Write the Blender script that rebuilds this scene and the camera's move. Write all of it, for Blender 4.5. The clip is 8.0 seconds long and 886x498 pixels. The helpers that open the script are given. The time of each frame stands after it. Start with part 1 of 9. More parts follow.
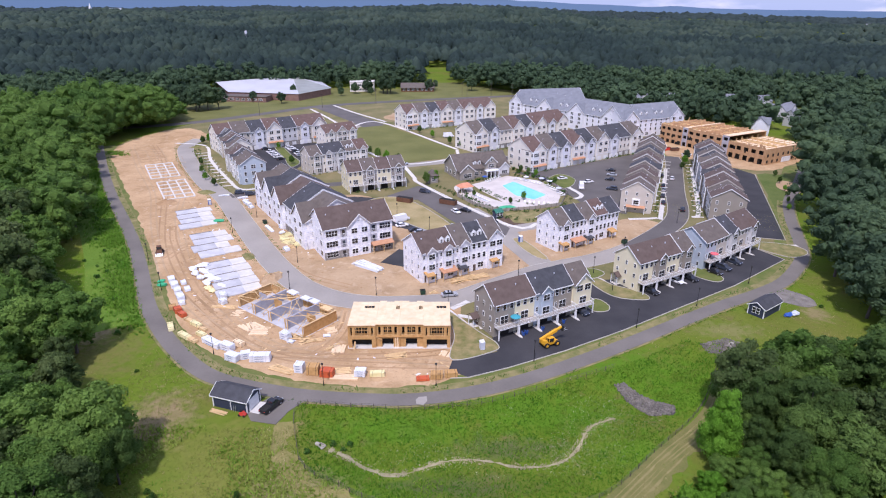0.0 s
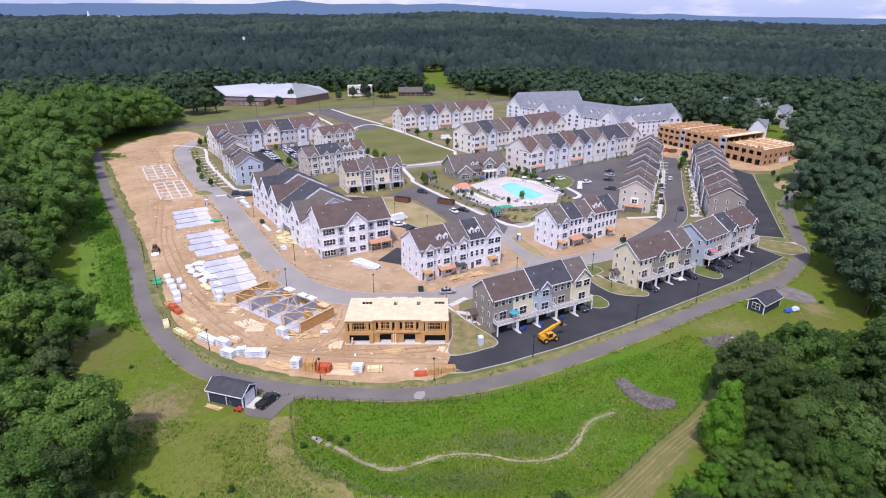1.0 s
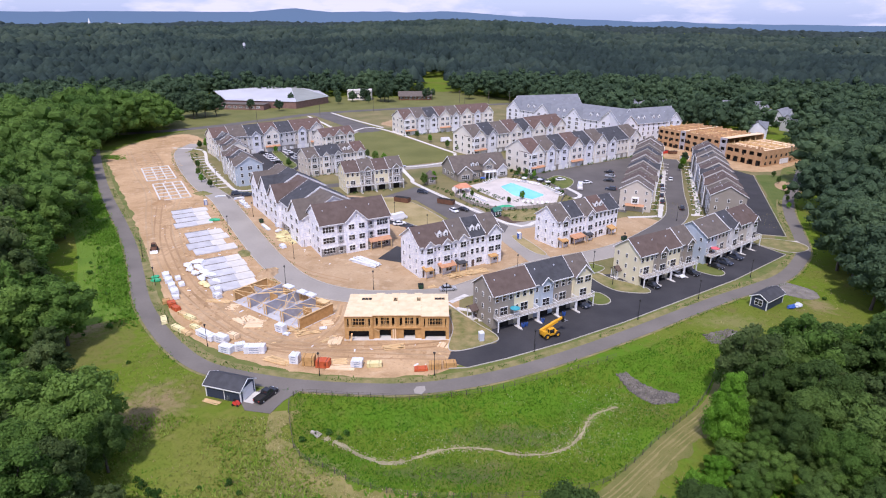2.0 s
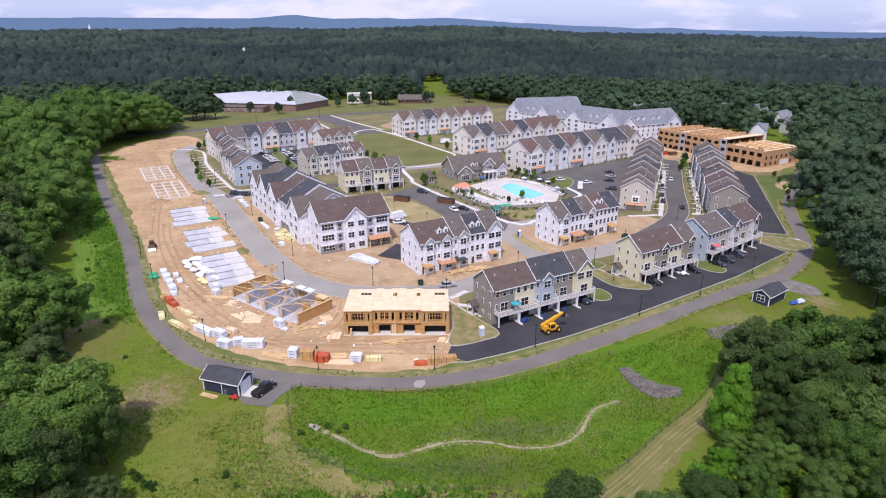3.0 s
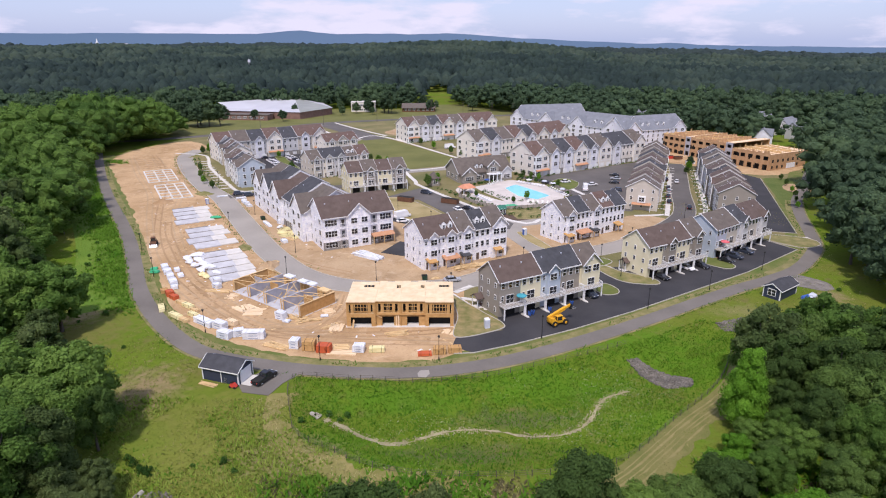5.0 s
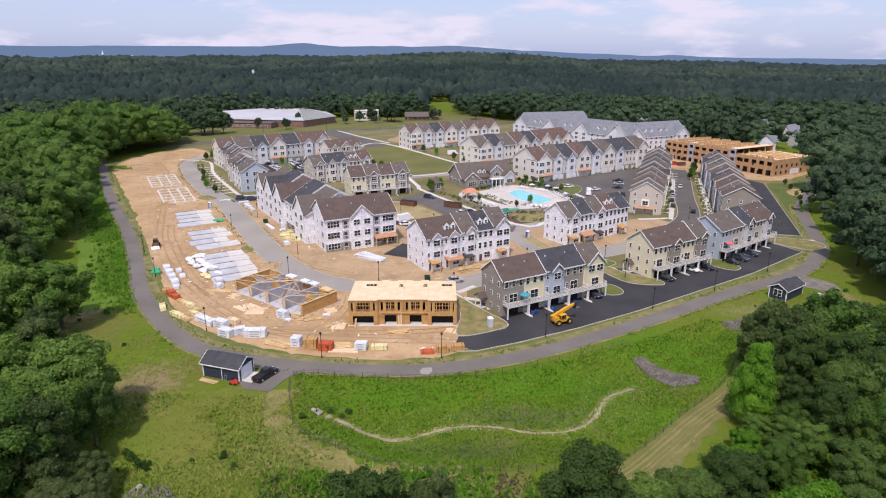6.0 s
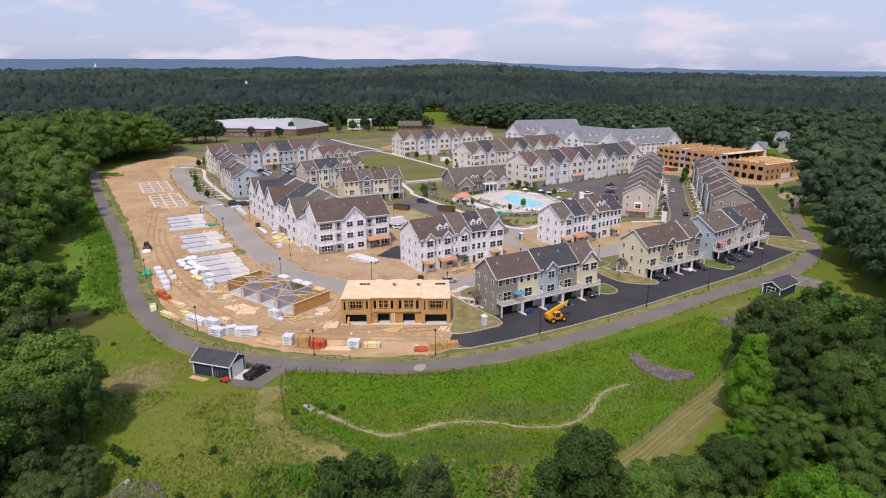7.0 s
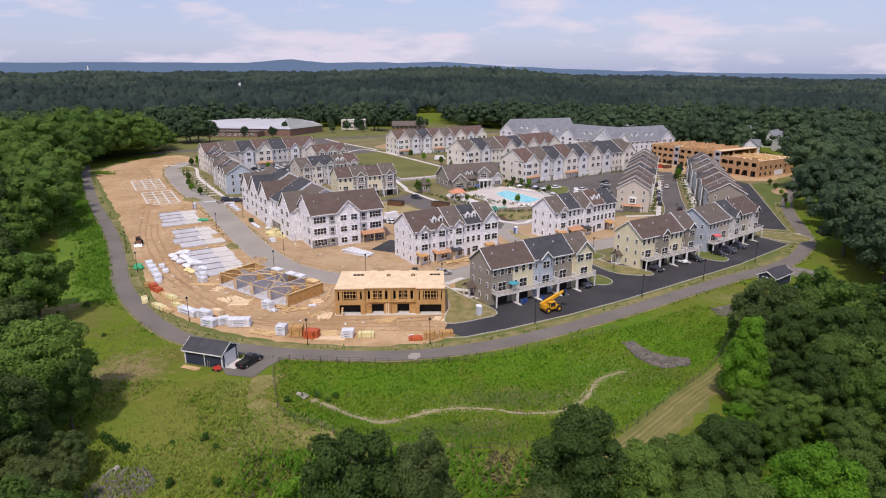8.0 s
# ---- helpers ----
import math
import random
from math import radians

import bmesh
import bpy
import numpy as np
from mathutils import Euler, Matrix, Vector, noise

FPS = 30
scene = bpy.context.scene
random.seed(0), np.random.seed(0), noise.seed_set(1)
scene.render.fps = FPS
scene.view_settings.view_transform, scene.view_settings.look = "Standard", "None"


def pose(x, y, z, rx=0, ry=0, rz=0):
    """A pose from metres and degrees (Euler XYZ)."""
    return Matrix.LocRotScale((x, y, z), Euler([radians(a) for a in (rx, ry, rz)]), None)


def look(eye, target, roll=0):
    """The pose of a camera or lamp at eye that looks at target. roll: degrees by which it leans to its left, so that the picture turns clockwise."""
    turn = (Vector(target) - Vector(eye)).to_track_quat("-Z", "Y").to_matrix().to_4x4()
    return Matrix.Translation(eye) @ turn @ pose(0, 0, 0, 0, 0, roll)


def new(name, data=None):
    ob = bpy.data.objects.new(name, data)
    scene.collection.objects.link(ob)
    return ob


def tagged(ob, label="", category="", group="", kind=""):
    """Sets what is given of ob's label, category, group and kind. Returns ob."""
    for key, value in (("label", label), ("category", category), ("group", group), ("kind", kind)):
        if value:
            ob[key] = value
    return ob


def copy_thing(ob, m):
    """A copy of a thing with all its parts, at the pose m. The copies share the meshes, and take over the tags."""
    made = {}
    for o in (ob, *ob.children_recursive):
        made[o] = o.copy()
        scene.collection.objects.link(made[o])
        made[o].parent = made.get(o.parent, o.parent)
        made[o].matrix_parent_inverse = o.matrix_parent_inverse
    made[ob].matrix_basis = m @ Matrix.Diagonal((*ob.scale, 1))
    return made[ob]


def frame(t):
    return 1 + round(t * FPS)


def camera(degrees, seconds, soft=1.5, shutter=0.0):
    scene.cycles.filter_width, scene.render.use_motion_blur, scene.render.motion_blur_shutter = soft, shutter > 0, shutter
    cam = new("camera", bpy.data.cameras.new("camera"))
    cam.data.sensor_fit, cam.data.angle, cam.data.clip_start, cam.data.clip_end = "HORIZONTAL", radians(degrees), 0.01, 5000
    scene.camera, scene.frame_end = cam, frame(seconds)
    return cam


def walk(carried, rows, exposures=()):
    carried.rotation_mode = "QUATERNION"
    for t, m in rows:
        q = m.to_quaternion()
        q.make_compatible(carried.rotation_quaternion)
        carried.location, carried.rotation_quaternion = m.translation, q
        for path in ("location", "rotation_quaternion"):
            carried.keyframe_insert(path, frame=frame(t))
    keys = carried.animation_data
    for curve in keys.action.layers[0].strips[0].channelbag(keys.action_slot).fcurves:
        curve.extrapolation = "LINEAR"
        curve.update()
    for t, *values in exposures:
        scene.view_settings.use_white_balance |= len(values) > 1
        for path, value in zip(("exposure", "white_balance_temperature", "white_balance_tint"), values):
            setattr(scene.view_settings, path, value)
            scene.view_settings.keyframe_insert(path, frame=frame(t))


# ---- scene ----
cam = camera(72.1, 8.0, soft=1.1)
METRES, EYE, TILT, LEAN, TURN = 24.0, 74.6, -22.15, -0.2, 0.0
ROWS = [
    (0.0, 0.0, 0.0, 0.0, 0.0, 0.0, -0.0),
    (0.5, 0.001, 0.0215, -0.0606, -0.12, 0.29, 0.09),
    (1.0, 0.0026, 0.0418, -0.1177, -0.17, 0.67, 0.14),
    (1.5, 0.0002, 0.0652, -0.1773, -0.17, 1.05, 0.17),
    (3.0, -0.0088, 0.1337, -0.344, -0.25, 1.92, 0.19),
    (3.5, -0.0113, 0.1621, -0.4, -0.24, 2.27, 0.18),
    (4.0, -0.0134, 0.1902, -0.4493, -0.16, 2.45, 0.17),
    (4.5, -0.0181, 0.2175, -0.5055, -0.08, 2.81, 0.14),
    (6.0, -0.0216, 0.2833, -0.6816, 0.32, 4.36, 0.02),
    (6.5, -0.0228, 0.3026, -0.749, 0.31, 4.95, 0.05),
    (7.0, -0.0193, 0.3196, -0.8085, -0.26, 5.49, 0.31),
    (7.5, -0.0188, 0.3423, -0.8721, -0.74, 5.79, 0.54),
    (8.0, -0.0186, 0.366, -0.9277, -0.75, 5.8, 0.57),
]
walk(cam, [(t, pose(0, 0, EYE, TILT, LEAN, TURN) @ pose(METRES * x, METRES * y, METRES * z, 90 + pitch, roll, yaw)) for t, x, y, z, yaw, pitch, roll in ROWS],
     [(0.0, 0.07, 5900, 22.5), (1.5, 0.08, 6000, 21.5), (4.0, 0.0, 6230, 19), (6.0, -0.08, 6560, 16.5), (8.0, -0.24, 6760, 17.5)])

# ---- world and sun ----
SUN_EL, SUN_AZ = radians(58), radians(194)  # azimuth clockwise from +y
world = bpy.data.worlds.new("sky")
scene.world = world
world.use_nodes = True
wn, wl = world.node_tree.nodes, world.node_tree.links
wn.clear()
w_out = wn.new("ShaderNodeOutputWorld")
w_bg = wn.new("ShaderNodeBackground")
w_sky = wn.new("ShaderNodeTexSky")
w_sky.sky_type, w_sky.sun_disc = "NISHITA", False
w_sky.sun_elevation, w_sky.sun_rotation = SUN_EL, SUN_AZ
w_sky.air_density, w_sky.dust_density, w_sky.ozone_density = 1.0, 1.2, 1.0
w_co = wn.new("ShaderNodeTexCoord")
w_map = wn.new("ShaderNodeMapping")
w_map.inputs["Scale"].default_value = (1.0, 1.0, 3.6)
w_noise = wn.new("ShaderNodeTexNoise")
w_noise.inputs["Scale"].default_value, w_noise.inputs["Detail"].default_value = 6.5, 9.0
w_noise.inputs["Roughness"].default_value = 0.55
w_ramp = wn.new("ShaderNodeValToRGB")
w_ramp.color_ramp.elements[0].position, w_ramp.color_ramp.elements[0].color = 0.49, (0.0, 0.0, 0.0, 1)
w_ramp.color_ramp.elements[1].position, w_ramp.color_ramp.elements[1].color = 0.62, (1, 1, 1, 1)
w_mix = wn.new("ShaderNodeMix")
w_mix.data_type = "RGBA"
w_mix.inputs["B"].default_value = (5.7, 5.65, 6.75, 1)
wl.new(w_co.outputs["Generated"], w_map.inputs["Vector"])
wl.new(w_map.outputs["Vector"], w_noise.inputs["Vector"])
wl.new(w_noise.outputs["Fac"], w_ramp.inputs["Fac"])
w_haze = wn.new("ShaderNodeMix")
w_haze.data_type = "RGBA"
w_haze.inputs["Factor"].default_value = 0.6
w_haze.inputs["B"].default_value = (3.9, 4.7, 7.4, 1)
wl.new(w_sky.outputs["Color"], w_haze.inputs["A"])
wl.new(w_ramp.outputs["Color"], w_mix.inputs["Factor"])
wl.new(w_haze.outputs["Result"], w_mix.inputs["A"])
wl.new(w_mix.outputs["Result"], w_bg.inputs["Color"])
w_bg.inputs["Strength"].default_value = 0.145
wl.new(w_bg.outputs["Background"], w_out.inputs["Surface"])

sun = new("sun", bpy.data.lights.new("sun", "SUN"))
sun.data.energy, sun.data.angle, sun.data.color = 3.6, radians(3.0), (1.0, 0.935, 0.86)
sun_dir = Vector((math.sin(SUN_AZ) * math.cos(SUN_EL), math.cos(SUN_AZ) * math.cos(SUN_EL), math.sin(SUN_EL)))
sun.matrix_world = look(sun_dir * 300, (0, 0, 0))


# ---- materials ----
def surf(name, c1, c2, scale=1.0, fine=12.0, rough=0.85, bump=0.2, metal=0.0, vary=0.0, spec=0.3, dist=0.05):
    """Two-scale noise between two colours, with relief; vary shifts the brightness from piece to piece."""
    m = bpy.data.materials.new(name)
    m.use_nodes = True
    n, l = m.node_tree.nodes, m.node_tree.links
    b = n["Principled BSDF"]
    co = n.new("ShaderNodeTexCoord")
    big, small = n.new("ShaderNodeTexNoise"), n.new("ShaderNodeTexNoise")
    for t, s, d in ((big, scale, 4.0), (small, fine, 3.0)):
        t.inputs["Scale"].default_value, t.inputs["Detail"].default_value = s, d
        l.new(co.outputs["Object"], t.inputs["Vector"])
    add = n.new("ShaderNodeMath")
    add.operation = "MULTIPLY_ADD"
    add.inputs[1].default_value = 0.45
    l.new(small.outputs["Fac"], add.inputs[0])
    half = n.new("ShaderNodeMath")
    half.operation = "MULTIPLY_ADD"
    half.inputs[1].default_value, half.inputs[2].default_value = 1.6, -0.53
    l.new(big.outputs["Fac"], half.inputs[0])
    l.new(half.outputs[0], add.inputs[2])
    mix = n.new("ShaderNodeMix")
    mix.data_type = "RGBA"
    mix.inputs["A"].default_value, mix.inputs["B"].default_value = (*c1, 1), (*c2, 1)
    mix.clamp_factor = True
    l.new(add.outputs[0], mix.inputs["Factor"])
    col = mix.outputs["Result"]
    if vary:
        info = n.new("ShaderNodeObjectInfo")
        geo = n.new("ShaderNodeNewGeometry")
        both = n.new("ShaderNodeMath")
        both.operation = "ADD"
        l.new(info.outputs["Random"], both.inputs[0])
        l.new(geo.outputs["Random Per Island"], both.inputs[1])
        rng = n.new("ShaderNodeMapRange")
        rng.inputs["From Max"].default_value = 2.0
        rng.inputs["To Min"].default_value, rng.inputs["To Max"].default_value = 1 - vary, 1 + vary
        l.new(both.outputs[0], rng.inputs["Value"])
        hsv = n.new("ShaderNodeHueSaturation")
        l.new(rng.outputs["Result"], hsv.inputs["Value"])
        l.new(col, hsv.inputs["Color"])
        col = hsv.outputs["Color"]
    l.new(col, b.inputs["Base Color"])
    b.inputs["Roughness"].default_value, b.inputs["Metallic"].default_value = rough, metal
    b.inputs["Specular IOR Level"].default_value = spec
    if bump:
        bp = n.new("ShaderNodeBump")
        bp.inputs["Strength"].default_value, bp.inputs["Distance"].default_value = bump, dist
        l.new(small.outputs["Fac"], bp.inputs["Height"])
        l.new(bp.outputs["Normal"], b.inputs["Normal"])
    return m


def lap_siding(name, c):
    """Horizontal lap siding: a saw of boards 18 cm high, faint dirt."""
    m = surf(name, [v * 0.93 for v in c], [v * 1.05 for v in c], 0.35, 5.0, 0.6, 0.0)
    n, l = m.node_tree.nodes, m.node_tree.links
    co = n.new("ShaderNodeTexCoord")
    wv = n.new("ShaderNodeTexWave")
    wv.wave_type, wv.bands_direction, wv.wave_profile = "BANDS", "Z", "SAW"
    wv.inputs["Scale"].default_value = 1.75
    bp = n.new("ShaderNodeBump")
    bp.inputs["Strength"].default_value, bp.inputs["Distance"].default_value = 0.5, 0.02
    l.new(co.outputs["Object"], wv.inputs["Vector"])
    l.new(wv.outputs["Fac"], bp.inputs["Height"])
    l.new(bp.outputs["Normal"], n["Principled BSDF"].inputs["Normal"])
    return m


def leaf_mat(name, c1, c2, c3, tree_scale=0.09, leafy=0.0, soft=0.0):
    """Foliage: hue shifts from tree to tree by wide noise, and from leaf to leaf by island; a little light comes through."""
    m = bpy.data.materials.new(name)
    m.use_nodes = True
    n, l = m.node_tree.nodes, m.node_tree.links
    c1, c2, c3 = [(c[0] * 0.92, c[1], c[2] * 1.04) for c in (c1, c2, c3)]
    b = n["Principled BSDF"]
    geo, info = n.new("ShaderNodeNewGeometry"), n.new("ShaderNodeObjectInfo")
    ns = n.new("ShaderNodeTexNoise")
    ns.inputs["Scale"].default_value, ns.inputs["Detail"].default_value = tree_scale, 2.0
    l.new(geo.outputs["Position"], ns.inputs["Vector"])
    ramp = n.new("ShaderNodeValToRGB")
    ramp.color_ramp.elements[0].position, ramp.color_ramp.elements[0].color = 0.36, (*c1, 1)
    ramp.color_ramp.elements[1].position, ramp.color_ramp.elements[1].color = 0.66, (*c3, 1)
    mid = ramp.color_ramp.elements.new(0.5)
    mid.color = (*c2, 1)
    mixv = n.new("ShaderNodeMath")
    mixv.operation = "MULTIPLY_ADD"
    mixv.inputs[1].default_value = 0.5
    l.new(info.outputs["Random"], mixv.inputs[0])
    sub = n.new("ShaderNodeMath")
    sub.operation = "SUBTRACT"
    sub.inputs[1].default_value = 0.25
    l.new(ns.outputs["Fac"], sub.inputs[0])
    l.new(sub.outputs[0], mixv.inputs[2])
    l.new(mixv.outputs[0], ramp.inputs["Fac"])
    rng = n.new("ShaderNodeMapRange")
    rng.inputs["To Min"].default_value, rng.inputs["To Max"].default_value = 0.74 + 0.16 * soft, 1.3 - 0.16 * soft
    l.new(geo.outputs["Random Per Island"], rng.inputs["Value"])
    hsv = n.new("ShaderNodeHueSaturation")
    l.new(rng.outputs["Result"], hsv.inputs["Value"])
    l.new(ramp.outputs["Color"], hsv.inputs["Color"])
    if leafy:
        nl, rl, bl = n.new("ShaderNodeTexNoise"), n.new("ShaderNodeMapRange"), n.new("ShaderNodeBump")
        nl.inputs["Scale"].default_value, nl.inputs["Detail"].default_value = leafy, 5.0
        nl.inputs["Roughness"].default_value = 0.65
        l.new(geo.outputs["Position"], nl.inputs["Vector"])
        rl.inputs["From Min"].default_value, rl.inputs["From Max"].default_value = 0.3, 0.7
        rl.inputs["To Min"].default_value, rl.inputs["To Max"].default_value = 0.72 + 0.14 * soft, 1.26 - 0.14 * soft
        l.new(nl.outputs["Fac"], rl.inputs["Value"])
        both = n.new("ShaderNodeMath")
        both.operation = "MULTIPLY"
        l.new(rl.outputs["Result"], both.inputs[0])
        l.new(rng.outputs["Result"], both.inputs[1])
        l.new(both.outputs[0], hsv.inputs["Value"])
        bl.inputs["Strength"].default_value, bl.inputs["Distance"].default_value = 0.8 - 0.5 * soft, 0.6 / leafy
        l.new(nl.outputs["Fac"], bl.inputs["Height"])
        l.new(bl.outputs["Normal"], b.inputs["Normal"])
    l.new(hsv.outputs["Color"], b.inputs["Base Color"])
    b.inputs["Roughness"].default_value, b.inputs["Specular IOR Level"].default_value = 0.7, 0.06
    tr = n.new("ShaderNodeBsdfTranslucent")
    l.new(hsv.outputs["Color"], tr.inputs["Color"])
    ms = n.new("ShaderNodeMixShader")
    ms.inputs["Fac"].default_value = 0.45
    l.new(b.outputs["BSDF"], ms.inputs[1])
    l.new(tr.outputs["BSDF"], ms.inputs[2])
    l.new(ms.outputs["Shader"], n["Material Output"].inputs["Surface"])
    return m


WRAP = surf("house_wrap", (0.66, 0.66, 0.70), (0.95, 0.94, 0.93), 0.9, 2.6, 0.5, 0.15)
wrap_n, wrap_l = WRAP.node_tree.nodes, WRAP.node_tree.links
wrap_b = wrap_n["Principled BSDF"]
wrap_co, wrap_map, wrap_ns, wrap_rg, wrap_mx = wrap_n.new("ShaderNodeTexCoord"), wrap_n.new("ShaderNodeMapping"), wrap_n.new("ShaderNodeTexNoise"), wrap_n.new("ShaderNodeMapRange"), wrap_n.new("ShaderNodeMix")
wrap_map.inputs["Scale"].default_value = (0.8, 0.8, 1.5)
wrap_ns.inputs["Scale"].default_value, wrap_ns.inputs["Detail"].default_value = 1.5, 2.5
wrap_rg.inputs["From Min"].default_value, wrap_rg.inputs["From Max"].default_value, wrap_rg.inputs["To Max"].default_value = 0.50, 0.62, 0.62
wrap_mx.data_type = "RGBA"
wrap_mx.inputs["B"].default_value = (0.50, 0.52, 0.66, 1)
wrap_l.new(wrap_co.outputs["Object"], wrap_map.inputs["Vector"])
wrap_l.new(wrap_map.outputs["Vector"], wrap_ns.inputs["Vector"])
wrap_l.new(wrap_ns.outputs["Fac"], wrap_rg.inputs["Value"])
wrap_l.new(wrap_rg.outputs["Result"], wrap_mx.inputs["Factor"])
wrap_l.new(wrap_b.inputs["Base Color"].links[0].from_socket, wrap_mx.inputs["A"])
wrap_l.new(wrap_mx.outputs["Result"], wrap_b.inputs["Base Color"])
WHITE = surf("white_trim", (0.72, 0.72, 0.72), (0.82, 0.82, 0.82), 0.5, 6.0, 0.5, 0.0)
CREAM = lap_siding("cream_siding", (0.71, 0.65, 0.46))
TAUPE = lap_siding("taupe_siding", (0.29, 0.26, 0.222))
BLUE = lap_siding("pale_blue_siding", (0.44, 0.50, 0.57))
GREY = lap_siding("grey_siding", (0.55, 0.545, 0.55))
BEIGE = lap_siding("beige_siding", (0.53, 0.48, 0.415))
PALE = lap_siding("off_white_siding", (0.74, 0.69, 0.62))
COOL = lap_siding("cool_white_siding", (0.70, 0.70, 0.75))
NAVY = lap_siding("navy_siding", (0.035, 0.045, 0.075))
STONE = surf("stone_veneer", (0.16, 0.15, 0.14), (0.36, 0.34, 0.31), 3.0, 9.0, 0.9, 0.6)
R_BROWN = surf("brown_shingles", (0.085, 0.06, 0.05), (0.135, 0.10, 0.085), 0.6, 7.0, 0.9, 0.5)
R_RED = surf("red_brown_shingles", (0.105, 0.068, 0.056), (0.155, 0.105, 0.088), 0.6, 7.0, 0.9, 0.5)
R_GREY = surf("grey_brown_shingles", (0.10, 0.083, 0.070), (0.155, 0.13, 0.112), 0.6, 7.0, 0.9, 0.5)
R_SLATE = surf("slate_shingles", (0.042, 0.043, 0.048), (0.078, 0.080, 0.089), 0.6, 7.0, 0.9, 0.5)
R_PALE = surf("blue_grey_shingles", (0.155, 0.165, 0.185), (0.225, 0.235, 0.26), 0.4, 5.0, 0.85, 0.4)
OSB_OLD = surf("weathered_sheathing", (0.34, 0.20, 0.10), (0.54, 0.345, 0.19), 0.6, 5.0, 0.85, 0.2)
OSB = surf("sheathing_board", (0.38, 0.21, 0.072), (0.58, 0.355, 0.145), 1.2, 9.0, 0.8, 0.2)
PLY = surf("plywood", (0.66, 0.48, 0.28), (0.82, 0.65, 0.44), 0.7, 5.0, 0.75, 0.1, vary=0.08)
STUD = surf("stud_timber", (0.50, 0.33, 0.15), (0.74, 0.54, 0.29), 1.0, 8.0, 0.75, 0.1, vary=0.15)
BLOCKWALL = surf("grey_party_wall", (0.30, 0.30, 0.33), (0.46, 0.45, 0.49), 0.7, 5.0, 0.8, 0.1)
GLASS = surf("window_glass", (0.012, 0.014, 0.018), (0.03, 0.034, 0.04), 0.8, 3.0, 0.06, 0.0, spec=0.8)
# Near-black colour that stands in for the shade inside open things.
DARK = surf("dark_interior", (0.012, 0.011, 0.010), (0.03, 0.028, 0.025), 1.0, 6.0, 0.9, 0.0)
COPPER = surf("orange_awning", (0.42, 0.21, 0.11), (0.56, 0.31, 0.18), 0.8, 5.0, 0.6, 0.1)
CONCRETE = surf("concrete", (0.50, 0.48, 0.44), (0.66, 0.63, 0.58), 0.5, 7.0, 0.85, 0.2, vary=0.08)
KERBSTONE = surf("kerb_concrete", (0.36, 0.335, 0.29), (0.50, 0.465, 0.41), 0.5, 5.0, 0.85, 0.2)
ISLAND = surf("island_grass", (0.075, 0.112, 0.018), (0.165, 0.17, 0.05), 0.3, 1.6, 0.95, 0.7, dist=0.12)
SLAB = surf("fresh_slab", (0.37, 0.365, 0.375), (0.56, 0.555, 0.565), 0.35, 4.0, 0.8, 0.1, vary=0.12)
ASPHALT = surf("new_asphalt", (0.028, 0.028, 0.031), (0.06, 0.058, 0.06), 0.12, 3.0, 0.85, 0.3)
OLD_ASPHALT = surf("worn_asphalt", (0.088, 0.080, 0.074), (0.145, 0.132, 0.122), 0.09, 2.5, 0.9, 0.3)
STREET = surf("dusty_street", (0.245, 0.225, 0.196), (0.365, 0.335, 0.292), 0.06, 1.5, 0.9, 0.2)
PATHM = surf("path_asphalt", (0.125, 0.113, 0.098), (0.20, 0.18, 0.156), 0.10, 2.0, 0.9, 0.3)
def dirt_mat(name, dark, pale, damp, dust):
    """Site soil: wide tonal drift, damp and dusty patches with broken rims, clods and fine grit."""
    m = surf(name, dark, pale, 0.06, 1.1, 0.95, 0.9, dist=0.3, spec=0.1)
    n, l = m.node_tree.nodes, m.node_tree.links
    b = n["Principled BSDF"]
    base = b.inputs["Base Color"].links[0].from_socket
    co = n.new("ShaderNodeTexCoord")
    for scale, lo, hi, top, col in ((0.16, 0.52, 0.72, 0.75, damp), (0.3, 0.55, 0.74, 0.7, dust), (1.9, 0.56, 0.7, 0.6, damp), (3.5, 0.6, 0.72, 0.6, dust)):
        ns, rg, mx = n.new("ShaderNodeTexNoise"), n.new("ShaderNodeMapRange"), n.new("ShaderNodeMix")
        ns.inputs["Scale"].default_value, ns.inputs["Detail"].default_value = scale, 7.0
        ns.inputs["Roughness"].default_value, ns.inputs["Distortion"].default_value = 0.6, 0.4
        rg.inputs["From Min"].default_value, rg.inputs["From Max"].default_value = lo, hi
        rg.inputs["To Max"].default_value = top
        mx.data_type = "RGBA"
        mx.inputs["B"].default_value = (*col, 1)
        l.new(co.outputs["Object"], ns.inputs["Vector"])
        l.new(ns.outputs["Fac"], rg.inputs["Value"])
        l.new(rg.outputs["Result"], mx.inputs["Factor"])
        l.new(base, mx.inputs["A"])
        base = mx.outputs["Result"]
    l.new(base, b.inputs["Base Color"])
    return m


DIRT = dirt_mat("bare_dirt", (0.34, 0.215, 0.105), (0.56, 0.39, 0.225), (0.27, 0.17, 0.085), (0.60, 0.455, 0.30))
DIRT2 = dirt_mat("trodden_dirt", (0.34, 0.225, 0.12), (0.48, 0.35, 0.215), (0.26, 0.175, 0.095), (0.55, 0.43, 0.30))
TRACK = surf("packed_dirt", (0.27, 0.17, 0.083), (0.43, 0.285, 0.16), 0.12, 1.2, 0.95, 0.6, dist=0.15)
STRAW = surf("dry_grass", (0.20, 0.17, 0.06), (0.42, 0.33, 0.17), 0.12, 1.5, 0.95, 0.7, dist=0.2)
LAWN = surf("mown_lawn", (0.10, 0.108, 0.026), (0.17, 0.168, 0.052), 0.06, 1.8, 0.95, 0.6, dist=0.1)
WEEDS = surf("weedy_verge", (0.08, 0.115, 0.020), (0.32, 0.25, 0.12), 0.35, 1.8, 0.95, 0.8, dist=0.2)
